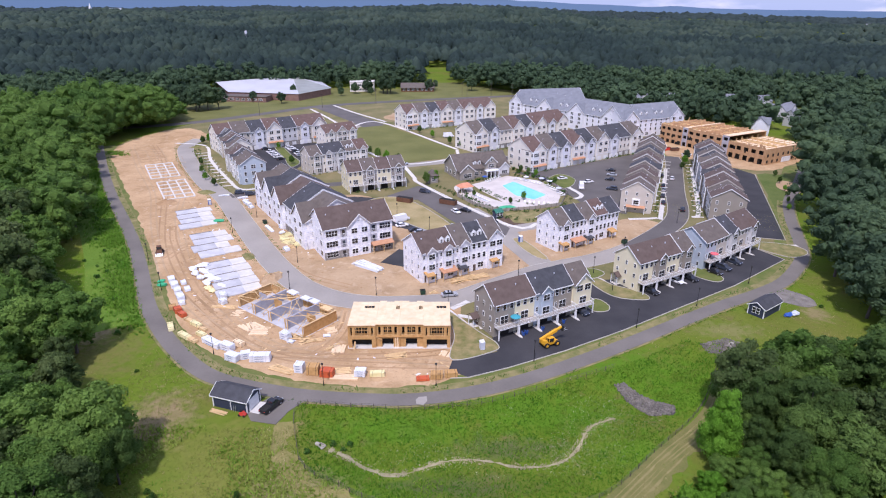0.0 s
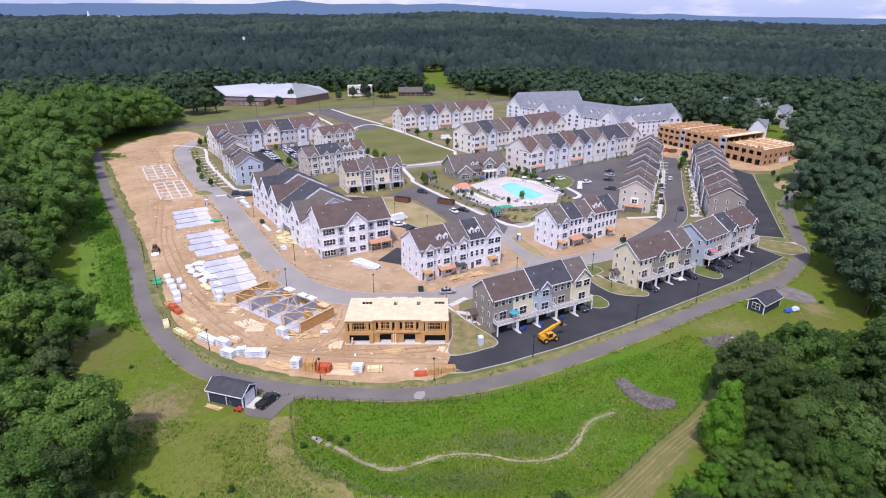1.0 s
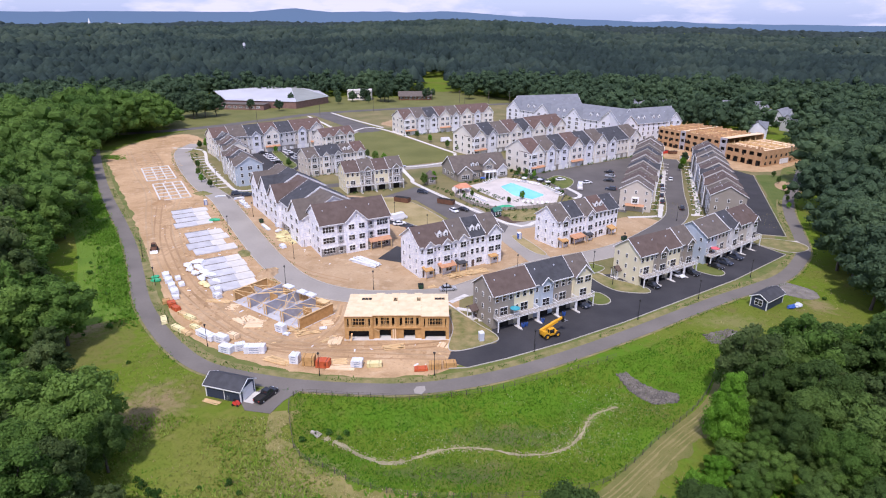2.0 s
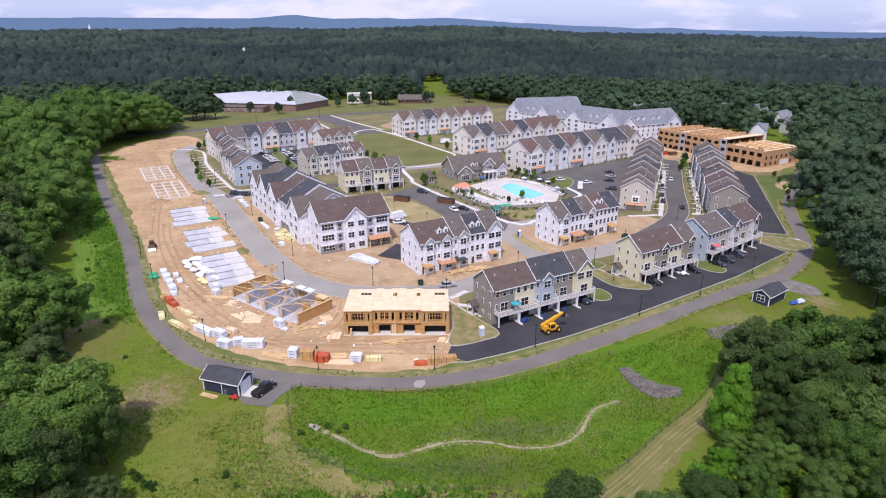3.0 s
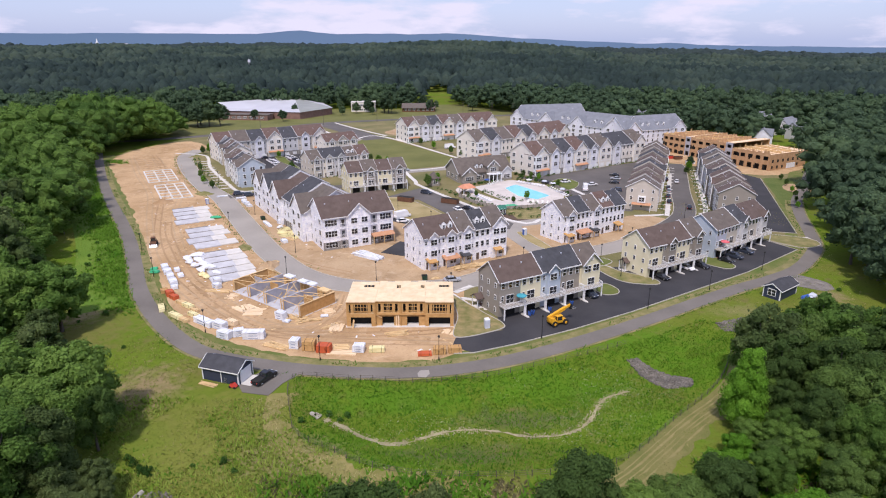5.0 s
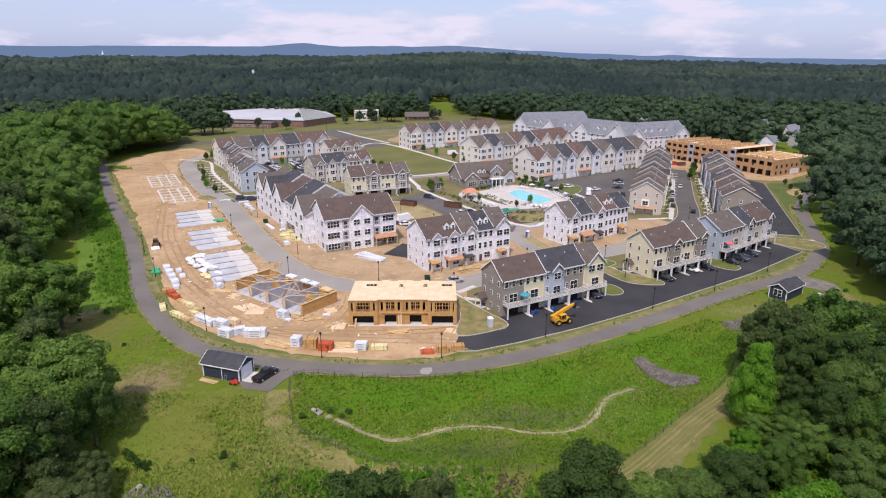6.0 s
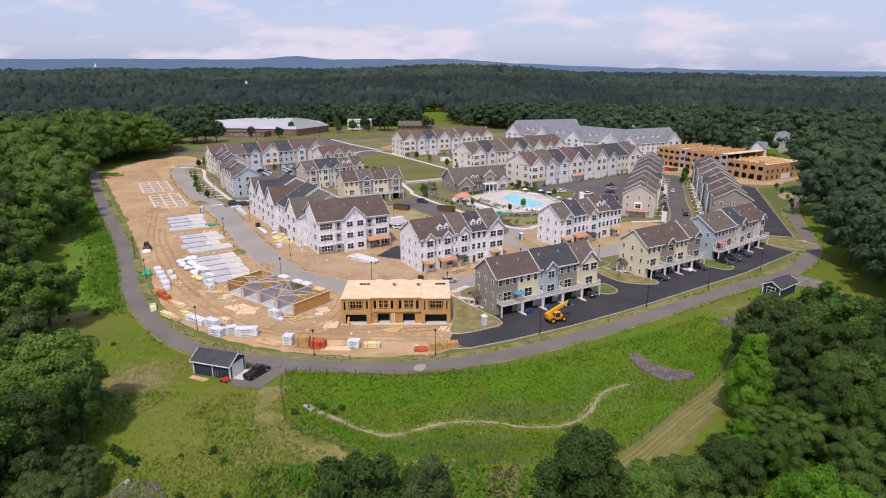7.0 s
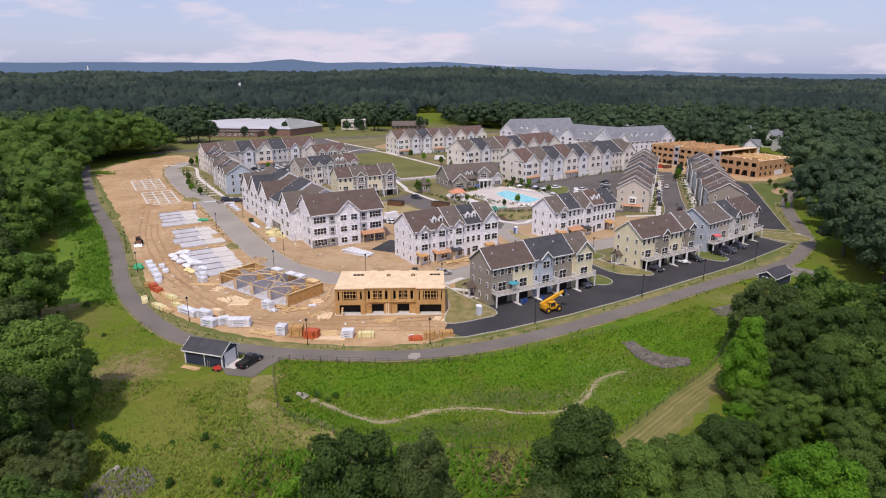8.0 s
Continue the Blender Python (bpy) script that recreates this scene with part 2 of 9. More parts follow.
ESTATE = surf("thin_estate_grass", (0.09, 0.105, 0.028), (0.26, 0.205, 0.10), 0.07, 1.1, 0.95, 0.6, dist=0.15)
ESTATE_GREEN = surf("lane_grass", (0.065, 0.105, 0.016), (0.13, 0.15, 0.04), 0.15, 1.4, 0.95, 0.8, dist=0.2)
STRIP = surf("olive_verge", (0.07, 0.118, 0.016), (0.19, 0.175, 0.06), 0.25, 1.4, 0.95, 0.8, dist=0.2)
STRAWBAND = surf("flattened_straw", (0.125, 0.135, 0.024), (0.29, 0.24, 0.095), 0.25, 1.8, 0.95, 0.8, dist=0.15)
MOWN = surf("mown_grass_track", (0.105, 0.125, 0.026), (0.215, 0.185, 0.068), 0.22, 2.0, 0.95, 0.7, dist=0.12)
RUT = surf("pale_rut", (0.17, 0.155, 0.05), (0.28, 0.235, 0.10), 0.5, 2.5, 0.95, 0.4)
RAKE = surf("grey_beige_trim", (0.36, 0.34, 0.31), (0.48, 0.45, 0.42), 0.8, 5.0, 0.6, 0.0)
DECKING = surf("weathered_decking", (0.26, 0.235, 0.205), (0.40, 0.36, 0.31), 0.8, 6.0, 0.85, 0.1)
FRESH = surf("fresh_grass", (0.075, 0.155, 0.011), (0.13, 0.215, 0.020), 0.12, 1.6, 0.95, 0.8, dist=0.2)
MULCH = surf("brown_mulch", (0.07, 0.045, 0.03), (0.14, 0.095, 0.065), 0.5, 4.0, 0.95, 0.6, dist=0.1)
SCRUB = surf("half_bare_ground", (0.095, 0.125, 0.026), (0.36, 0.27, 0.135), 0.5, 2.2, 0.95, 0.8, dist=0.2)
RUBBLE = surf("grey_riprap", (0.10, 0.092, 0.08), (0.25, 0.225, 0.195), 0.5, 3.0, 0.95, 0.9, vary=0.35, dist=0.2)
SAND = surf("pale_gravel", (0.22, 0.20, 0.105), (0.40, 0.35, 0.22), 0.4, 3.0, 0.95, 0.6, vary=0.2)
WATER = surf("pool_water", (0.16, 0.62, 0.74), (0.26, 0.74, 0.83), 0.15, 1.2, 0.08, 0.15, spec=0.6)
PAVER = surf("pale_pavers", (0.47, 0.425, 0.385), (0.63, 0.575, 0.52), 0.2, 3.0, 0.85, 0.2)
BARK = surf("bark", (0.06, 0.05, 0.04), (0.16, 0.135, 0.11), 1.0, 8.0, 0.95, 0.8)
BLACK = surf("black_metal", (0.012, 0.012, 0.012), (0.025, 0.025, 0.025), 1.0, 8.0, 0.5, 0.0)
RUBBER = surf("tyre_rubber", (0.012, 0.012, 0.012), (0.03, 0.03, 0.03), 2.0, 9.0, 0.9, 0.2)
STEEL = surf("galvanised_steel", (0.35, 0.36, 0.37), (0.55, 0.56, 0.57), 1.0, 8.0, 0.4, 0.0, metal=0.7)
YELLOW = surf("machine_yellow", (0.62, 0.30, 0.015), (0.78, 0.42, 0.03), 1.0, 6.0, 0.45, 0.0)
ORANGE = surf("orange_red_wrap", (0.42, 0.075, 0.028), (0.58, 0.13, 0.045), 0.8, 5.0, 0.6, 0.2)
PACKWRAP = surf("white_pack_wrap", (0.56, 0.58, 0.62), (0.82, 0.83, 0.85), 0.8, 4.0, 0.45, 0.3)
YELLOWPACK = surf("yellow_insulation_wrap", (0.62, 0.54, 0.24), (0.80, 0.72, 0.42), 0.8, 4.0, 0.6, 0.3)
GREEN = surf("green_tarpaulin", (0.03, 0.30, 0.13), (0.06, 0.46, 0.24), 0.8, 4.0, 0.5, 0.3)
TEAL = surf("teal_canvas", (0.04, 0.27, 0.34), (0.07, 0.36, 0.43), 0.8, 4.0, 0.7, 0.1)
REDM = surf("red_paint", (0.50, 0.04, 0.03), (0.62, 0.08, 0.05), 0.8, 4.0, 0.45, 0.0)
PINK = surf("pink_red_canvas", (0.60, 0.10, 0.12), (0.72, 0.17, 0.19), 0.8, 4.0, 0.7, 0.1)
BLUEP = surf("blue_plastic", (0.03, 0.08, 0.30), (0.05, 0.13, 0.42), 0.8, 4.0, 0.45, 0.0)
PALEPLASTIC = surf("grey_plastic", (0.45, 0.48, 0.55), (0.60, 0.63, 0.70), 0.8, 4.0, 0.5, 0.0)
RUST = surf("rusty_steel", (0.10, 0.05, 0.03), (0.20, 0.10, 0.06), 0.8, 4.0, 0.8, 0.2)
L_DEEP = leaf_mat("foliage", (0.080, 0.128, 0.034), (0.108, 0.170, 0.042), (0.142, 0.212, 0.050), 0.06, 1.8, 0.6)
# Leaf tones lifted and slightly blued in place of haze over the woods.
L_MID = leaf_mat("woods_foliage", (0.076, 0.114, 0.060), (0.096, 0.142, 0.070), (0.122, 0.172, 0.080), 0.03, 0.9, 0.7)
L_BRIGHT = leaf_mat("bright_foliage", (0.13, 0.275, 0.026), (0.16, 0.315, 0.03), (0.19, 0.35, 0.038), 0.09, 1.6, 0.4)
# The blue in these far leaf colours is distance haze mixed into the paint.
L_FAR = leaf_mat("far_foliage_hazed", (0.044, 0.064, 0.056), (0.066, 0.092, 0.072), (0.096, 0.122, 0.086), 0.008, 0.45, 1.0)
L_FARTHEST = leaf_mat("farthest_foliage_hazed", (0.032, 0.047, 0.052), (0.047, 0.065, 0.068), (0.066, 0.085, 0.080), 0.004, 0.2, 1.0)
L_LUSH = leaf_mat("lush_weeds", (0.065, 0.165, 0.013), (0.09, 0.21, 0.017), (0.135, 0.25, 0.026), 0.12, 0.0, 0.6)
L_MEADOW = leaf_mat("meadow_grass_blades", (0.12, 0.165, 0.016), (0.17, 0.205, 0.028), (0.24, 0.235, 0.052), 0.25, 0.0, 0.3)
# Light green, brightened as the sunlit leaf tone of the western trees.
L_LIGHT = leaf_mat("light_green_lit_foliage", (0.105, 0.18, 0.036), (0.14, 0.228, 0.045), (0.18, 0.27, 0.055), 0.05, 1.8, 0.6)
L_GREY = leaf_mat("grey_green_foliage", (0.090, 0.128, 0.040), (0.118, 0.158, 0.050), (0.15, 0.188, 0.064), 0.12, 2.0, 0.5)
L_FRESH = leaf_mat("mid_green_foliage", (0.080, 0.145, 0.028), (0.108, 0.185, 0.036), (0.142, 0.222, 0.045), 0.06, 2.0, 0.5)
# Sunlit tone for the western woods, put into the leaf colour.
L_WEST = leaf_mat("west_woods_lit_foliage", (0.068, 0.128, 0.029), (0.100, 0.172, 0.037), (0.14, 0.22, 0.046), 0.035, 1.2, 0.3)
L_DRYBRUSH = leaf_mat("dry_brush", (0.15, 0.125, 0.06), (0.21, 0.17, 0.085), (0.26, 0.21, 0.12), 0.3)
L_SHRUB = leaf_mat("shrub_foliage", (0.045, 0.10, 0.02), (0.065, 0.14, 0.025), (0.09, 0.18, 0.035), 0.4)
L_GRASS = leaf_mat("long_grass", (0.075, 0.175, 0.009), (0.10, 0.215, 0.012), (0.145, 0.24, 0.024), 0.35, 0.0, 0.0)


# ---- mesh tools ----
class Geo:
    """Collects faces for one mesh."""

    def __init__(self):
        self.v, self.f, self.m = [], [], []

    def face(self, pts, mat=0):
        k = len(self.v)
        self.v += [tuple(p) for p in pts]
        self.f.append(tuple(range(k, k + len(pts))))
        self.m.append(mat)

    def box(self, x0, x1, y0, y1, z0, z1, mat=0, m=None):
        k = len(self.v)
        c = [(x, y, z) for z in (z0, z1) for x, y in ((x0, y0), (x1, y0), (x1, y1), (x0, y1))]
        self.v += [tuple(m @ Vector(p)) for p in c] if m else c
        self.f += [tuple(k + i for i in q) for q in ((3, 2, 1, 0), (4, 5, 6, 7), (0, 1, 5, 4), (1, 2, 6, 5), (2, 3, 7, 6), (3, 0, 4, 7))]
        self.m += [mat] * 6

    def solid(self, low, high, mat=0):
        """A closed body between two outlines of equally many points."""
        k, n = len(self.v), len(low)
        self.v += [tuple(p) for p in low] + [tuple(p) for p in high]
        self.f += [tuple(reversed(range(k, k + n))), tuple(range(k + n, k + 2 * n))]
        self.f += [(k + i, k + (i + 1) % n, k + n + (i + 1) % n, k + n + i) for i in range(n)]
        self.m += [mat] * (n + 2)

    def tube(self, a, b, r0, r1, n=8, mat=0):
        a, b = Vector(a), Vector(b)
        q = (b - a).to_track_quat("Z", "Y").to_matrix()
        ring = [q @ Vector((math.cos(i * math.tau / n), math.sin(i * math.tau / n), 0)) for i in range(n)]
        self.solid([a + p * r0 for p in ring], [b + p * r1 for p in ring], mat)

    def mesh(self, name, mats):
        me = bpy.data.meshes.new(name)
        me.from_pydata(self.v, [], self.f)
        for mm in mats:
            me.materials.append(mm)
        me.polygons.foreach_set("material_index", self.m)
        me.update()
        return me


def part(name, geo, mats, parent=None, label="", m=None):
    """One mesh object; geo may be a Geo or a ready mesh."""
    me = geo if isinstance(geo, bpy.types.Mesh) else geo.mesh(name, mats if isinstance(mats, (list, tuple)) else [mats])
    ob = new(name, me)
    if parent:
        ob.parent = parent
    if m:
        ob.matrix_basis = m
    if label:
        ob["label"] = label
    return ob


def empty(name, m, label, category, group="", kind=""):
    ob = new(name)
    ob.empty_display_size = 0.5
    ob.matrix_basis = m
    return tagged(ob, label, category, group, kind)


def at(x, y, ang=0, z=0):
    return pose(x, y, z, 0, 0, ang)


def spline(pts, step=2.0, closed=False):
    """A smooth line through the points."""
    p = [Vector((*q, 0)) if len(q) == 2 else Vector(q) for q in pts]
    n, out = len(p), []
    for i in range(n if closed else n - 1):
        a, b = p[i], p[(i + 1) % n]
        pre = p[(i - 1) % n] if closed or i else a * 2 - b
        post = p[(i + 2) % n] if closed or i + 2 < n else b * 2 - a
        k = max(1, int((b - a).length / step))
        for j in range(k):
            t = j / k
            out.append(0.5 * (2 * a + (b - pre) * t + (2 * pre - 5 * a + 4 * b - post) * t * t + (3 * a - pre - 3 * b + post) * t ** 3))
    if not closed:
        out.append(p[-1])
    return out


def ribbon(line, width, z0, z1, off=0.0, closed=False, mat=0, geo=None):
    """A solid strip along a line, off metres to its left."""
    g = geo or Geo()
    n = len(line)
    rows = []
    for i, p in enumerate(line):
        a = line[i - 1] if i or closed else p
        b = line[(i + 1) % n] if i + 1 < n or closed else p
        d = (b - a)
        d.z = 0
        d.normalize()
        s = Vector((-d.y, d.x, 0))
        w = width[i] if isinstance(width, list) else width
        rows.append((p + s * (off - w / 2), p + s * (off + w / 2)))
    k = len(g.v)
    for a, b in rows:
        g.v += [(a.x, a.y, z0), (b.x, b.y, z0), (b.x, b.y, z1), (a.x, a.y, z1)]
    for i in range(n if closed else n - 1):
        q, r = k + 4 * i, k + 4 * ((i + 1) % n)
        for e in range(4):
            f = (e + 1) % 4
            g.f.append((q + e, q + f, r + f, r + e))
            g.m.append(mat)
    return g


def sheet(name, pts, z, material, label, thick=0.2, step=2.0, smooth=True, wobble=0.0, category="ground", kind="structure"):
    """A flat area with an even or wavering outline."""
    line = spline(pts, step, True) if smooth else [Vector((*p, 0)) for p in pts]
    if wobble:
        line = [p + noise.noise_vector(p * 0.18) * wobble + noise.noise_vector(p * 0.6 + Vector((9, 0, 0))) * wobble * 0.45 for p in line]
    g = Geo()
    g.solid([(p.x, p.y, z - thick) for p in line], [(p.x, p.y, z) for p in line])
    return tagged(part(name, g, material), label, category, kind=kind)


def kerb(pts, closed=False, w=0.18, h=0.2, step=2.0, smooth=True, name="kerb", label="pale concrete kerb along the asphalt"):
    line = spline(pts, step, closed) if smooth else [Vector((*p, 0)) for p in pts]
    g = ribbon(line, w, -0.1, h, 0, closed)
    return tagged(part(name, g, KERBSTONE), label, "kerb", kind="structure")


def inside(poly, x, y):
    """Even-odd test on arrays."""
    r = np.zeros(np.shape(x), bool)
    n = len(poly)
    for i in range(n):
        (x0, y0), (x1, y1) = poly[i], poly[(i + 1) % n]
        if y0 != y1:
            r ^= ((y0 > y) != (y1 > y)) & (x < (x1 - x0) * (y - y0) / (y1 - y0) + x0)
    return r


def rim(poly, x, y):
    """Distance to the outline, on arrays."""
    d = np.full(np.shape(x), 1e9)
    n = len(poly)
    for i in range(n):
        (x0, y0), (x1, y1) = poly[i], poly[(i + 1) % n]
        dx, dy = x1 - x0, y1 - y0
        t = np.clip(((x - x0) * dx + (y - y0) * dy) / (dx * dx + dy * dy + 1e-9), 0, 1)
        d = np.minimum(d, np.hypot(x - x0 - t * dx, y - y0 - t * dy))
    return d

# ---- ground ----
BASIN = [(-28, 100.5), (-9, 99.3), (13, 102), (40, 115), (58, 126), (66, 124), (50, 99), (27, 77), (5, 73), (-12, 75.5), (-23, 82), (-26.5, 89)]


def smooth(a, b, x):
    t = np.clip((x - a) / (b - a), 0, 1)
    return t * t * (3 - 2 * t)


def terrain(x, y):
    x, y = np.asarray(x, float), np.asarray(y, float)
    r, th = np.hypot(x, y), np.arctan2(x, np.maximum(y, 1))
    z = smooth(650, 1700, r) * np.interp(th, (-1.2, -0.65, -0.3, 0, 0.12, 0.3, 0.65, 1.2), (22, 20, 20, 32, 26, -2, -14, -14))
    z = z + smooth(800, 1600, r) * (5 * np.sin(x / 190 + 1) + 4 * np.sin(x / 83 + y / 140))
    z = z - 26 * smooth(3600, 4800, r)
    dip = np.where(inside(BASIN, x, y), smooth(0, 9, rim(BASIN, x, y)), 0)
    bank = 0.5 * np.sin(x * 0.31) * np.sin(y * 0.27 + x * 0.11) * smooth(120, 90, y) * smooth(40, 70, y)
    return z - 1.9 * dip + bank * 0.5 * np.where(inside(BASIN, x, y), 1, 0.3) - 0.01


gx = np.concatenate([-np.geomspace(4900, 130, 46), np.arange(-125, 125, 1.6), np.geomspace(130, 4900, 46)])
gy = np.concatenate([-np.geomspace(4900, 60, 24), np.arange(-40, 40, 8), np.arange(40, 140, 1.6), np.geomspace(145, 4900, 90)])
GX, GY = np.meshgrid(gx, gy)
GZ = terrain(GX, GY)
nx, ny = len(gx), len(gy)
me = bpy.data.meshes.new("ground")
idx = np.arange(nx * ny).reshape(ny, nx)
quads = np.stack([idx[:-1, :-1], idx[:-1, 1:], idx[1:, 1:], idx[1:, :-1]], -1).reshape(-1, 4)
me.from_pydata(np.stack([GX, GY, GZ], -1).reshape(-1, 3).tolist(), [], quads.tolist())
me.polygons.foreach_set("use_smooth", [True] * len(me.polygons))


def meadow_mat():
    """Rough meadow: bright grass, yellowing grass and straw, mixed by noise of several sizes."""
    m = surf("meadow", (0.088, 0.142, 0.012), (0.135, 0.19, 0.020), 0.05, 0.8, 0.95, 0.9, dist=0.35, spec=0.05)
    n, l = m.node_tree.nodes, m.node_tree.links
    b = n["Principled BSDF"]
    geo = n.new("ShaderNodeNewGeometry")
    base = b.inputs["Base Color"].links[0].from_socket
    for scale, lo, hi, col in ((0.035, 0.48, 0.72, (0.15, 0.15, 0.034)), (0.28, 0.56, 0.76, (0.15, 0.14, 0.045)), (1.6, 0.6, 0.76, (0.05, 0.095, 0.01))):
        ns, rg, mx = n.new("ShaderNodeTexNoise"), n.new("ShaderNodeMapRange"), n.new("ShaderNodeMix")
        ns.inputs["Scale"].default_value, ns.inputs["Detail"].default_value = scale, 6.0
        rg.inputs["From Min"].default_value, rg.inputs["From Max"].default_value = lo, hi
        mx.data_type = "RGBA"
        mx.inputs["B"].default_value = (*col, 1)
        l.new(geo.outputs["Position"], ns.inputs["Vector"])
        l.new(ns.outputs["Fac"], rg.inputs["Value"])
        l.new(rg.outputs["Result"], mx.inputs["Factor"])
        l.new(base, mx.inputs["A"])
        base = mx.outputs["Result"]
    # worn and dry places, soft at the rim and broken up by noise
    ns = n.new("ShaderNodeTexNoise")
    ns.inputs["Scale"].default_value, ns.inputs["Detail"].default_value = 0.5, 7.0
    l.new(geo.outputs["Position"], ns.inputs["Vector"])
    for x, y, sx, sy, col in ((-8, 95, 20, 5, (0.072, 0.165, 0.011)), (20, 100, 20, 7, (0.076, 0.172, 0.011)), (44, 114, 16, 9, (0.082, 0.18, 0.012)), (50, 104, 10, 10, (0.095, 0.20, 0.013)), (36, 88, 9, 8, (0.10, 0.205, 0.013)), (-17, 81, 7, 5, (0.085, 0.17, 0.012)), (-8, 77, 9, 4, (0.09, 0.175, 0.013)), (3, 80, 12, 4, (0.10, 0.12, 0.04)), (13, 90, 11, 3.5, (0.105, 0.12, 0.045)), (-40, 78, 16, 16, (0.165, 0.18, 0.036)), (-34, 88, 12, 8, (0.165, 0.175, 0.036)), (-98, 168, 12, 30, (0.085, 0.17, 0.012)), (-74, 122, 9, 10, (0.125, 0.165, 0.022)), (-78, 118, 10, 14, (0.16, 0.155, 0.045)), (-55, 95, 7, 10, (0.27, 0.20, 0.11)), (-84, 129, 5, 8, (0.26, 0.20, 0.11)), (-95, 150, 4, 12, (0.24, 0.20, 0.10)), (-24, 77, 9, 6, (0.23, 0.20, 0.09)), (-40, 66, 5, 3.5, (0.15, 0.13, 0.09)), (6, 68, 7, 4, (0.23, 0.175, 0.095)), (-6, 67, 6, 4, (0.16, 0.14, 0.06)), (97, 140, 4, 5, (0.25, 0.20, 0.10)), (-50, 77, 8, 8, (0.125, 0.175, 0.022)), (70, 131, 8, 4, (0.20, 0.19, 0.07))):
        sub, mul, ln = n.new("ShaderNodeVectorMath"), n.new("ShaderNodeVectorMath"), n.new("ShaderNodeVectorMath")
        sub.operation, mul.operation, ln.operation = "SUBTRACT", "MULTIPLY", "LENGTH"
        sub.inputs[1].default_value, mul.inputs[1].default_value = (x, y, 0), (1 / sx, 1 / sy, 0)
        l.new(geo.outputs["Position"], sub.inputs[0])
        l.new(sub.outputs[0], mul.inputs[0])
        l.new(mul.outputs[0], ln.inputs[0])
        ad, rg, mx = n.new("ShaderNodeMath"), n.new("ShaderNodeMapRange"), n.new("ShaderNodeMix")
        ad.operation = "MULTIPLY_ADD"
        ad.inputs[1].default_value = 2.4
        l.new(ns.outputs["Fac"], ad.inputs[0])
        l.new(ln.outputs["Value"], ad.inputs[2])
        rg.inputs["From Min"].default_value, rg.inputs["From Max"].default_value = 1.5, 2.4
        rg.inputs["To Min"].default_value, rg.inputs["To Max"].default_value = 0.82, 0.0
        l.new(ad.outputs[0], rg.inputs["Value"])
        mx.data_type = "RGBA"
        mx.inputs["B"].default_value = (*col, 1)
        l.new(rg.outputs["Result"], mx.inputs["Factor"])
        l.new(base, mx.inputs["A"])
        base = mx.outputs["Result"]
    l.new(base, b.inputs["Base Color"])
    return m


MEADOW = meadow_mat()
me.materials.append(MEADOW)
tagged(new("ground", me), "rough green meadow with yellowing grass reaching the woods", "ground", kind="structure")

# bare building site and other dirt
PATH = [(-196, 345), (-179.4, 314.6), (-155.3, 272.3), (-134.3, 237.7), (-114.5, 207.2), (-99.4, 182.9), (-87.3, 161.1), (-77.7, 143.4), (-68.5, 130.0), (-59.3, 119.1), (-50.8, 111.4), (-42.9, 107.7), (-32.7, 104.7), (-25.5, 103.4), (-16.2, 102.5), (-7.0, 102.4), (2.1, 103.9), (11.6, 106.9), (21.7, 111.6), (32.9, 117.9), (45.3, 125.4), (59.3, 134.5), (74.9, 144.4), (87.2, 151.3), (98.0, 158.6), (107.5, 168.7), (115.4, 179.9), (123.2, 197.9), (130.4, 215.8), (141.0, 236.9), (155.4, 257.5), (173.9, 286.8), (185.5, 303.9)]
path_line = spline(PATH, 2.0)
tagged(part("pavement", ribbon(path_line, 4.0, -0.1, 0.09), PATHM), "grey asphalt walking path looping round the estate", "path", kind="structure")
sheet("ground_site", [(-176, 322), (-156, 284), (-128, 239), (-108, 205), (-96, 184), (-81, 159), (-69, 139), (-60, 127), (-47, 116), (-36, 111), (-26, 108), (-9, 106.5), (1, 109), (6, 114), (9, 124), (5, 140), (3, 147), (-9.4, 145), (-19.9, 145), (-30.2, 148.2), (-40.4, 156), (-50.6, 170), (-61.5, 188.5), (-75.3, 213.5), (-89, 238), (-104, 259), (-125.6, 296.5), (-140.5, 330), (-141, 345), (-140, 362), (-160, 383), (-176, 361)], 0.03, DIRT, "bare tan dirt of a building site with wheel tracks", wobble=1.2)
sheet("ground_yard", [(-75.3, 213.5), (-61.5, 188.5), (-50.6, 170), (-40.4, 156), (-30.2, 148.2), (-19.9, 145), (-9.4, 145), (3, 147.2), (14, 155), (28, 165.5), (26, 174), (22, 190), (-4, 202), (-30, 240), (-60, 240), (-88, 240)], 0.03, DIRT2, "trodden dirt round unfinished houses", wobble=0.8)
sheet("ground_plot", [(28, 165.5), (38, 170.5), (50, 176), (62, 184.5), (76, 199), (80, 208), (70, 214), (58, 208), (45, 206), (26, 202), (24, 192)], 0.03, DIRT2, "dry dirt and thin grass round an unfinished house", wobble=0.8)
sheet("ground_north_plot", [(-40, 422), (-20, 408), (-2, 424), (-8, 446), (-28, 450)], 0.035, DIRT2, "bare soil patch beside the entrance road", wobble=1.5)
sheet("ground_frame_plot", [(112, 318), (122, 312), (150, 284), (176, 298), (186, 312), (160, 330), (132, 362), (116, 352)], 0.03, DIRT, "bare dirt round a large timber frame", wobble=1.2)
sheet("ground_bank", [(148, 246), (156, 252), (158, 262), (152, 266), (146, 256)], 0.03, DIRT2, "bare reddish soil bank by the path", wobble=0.8)

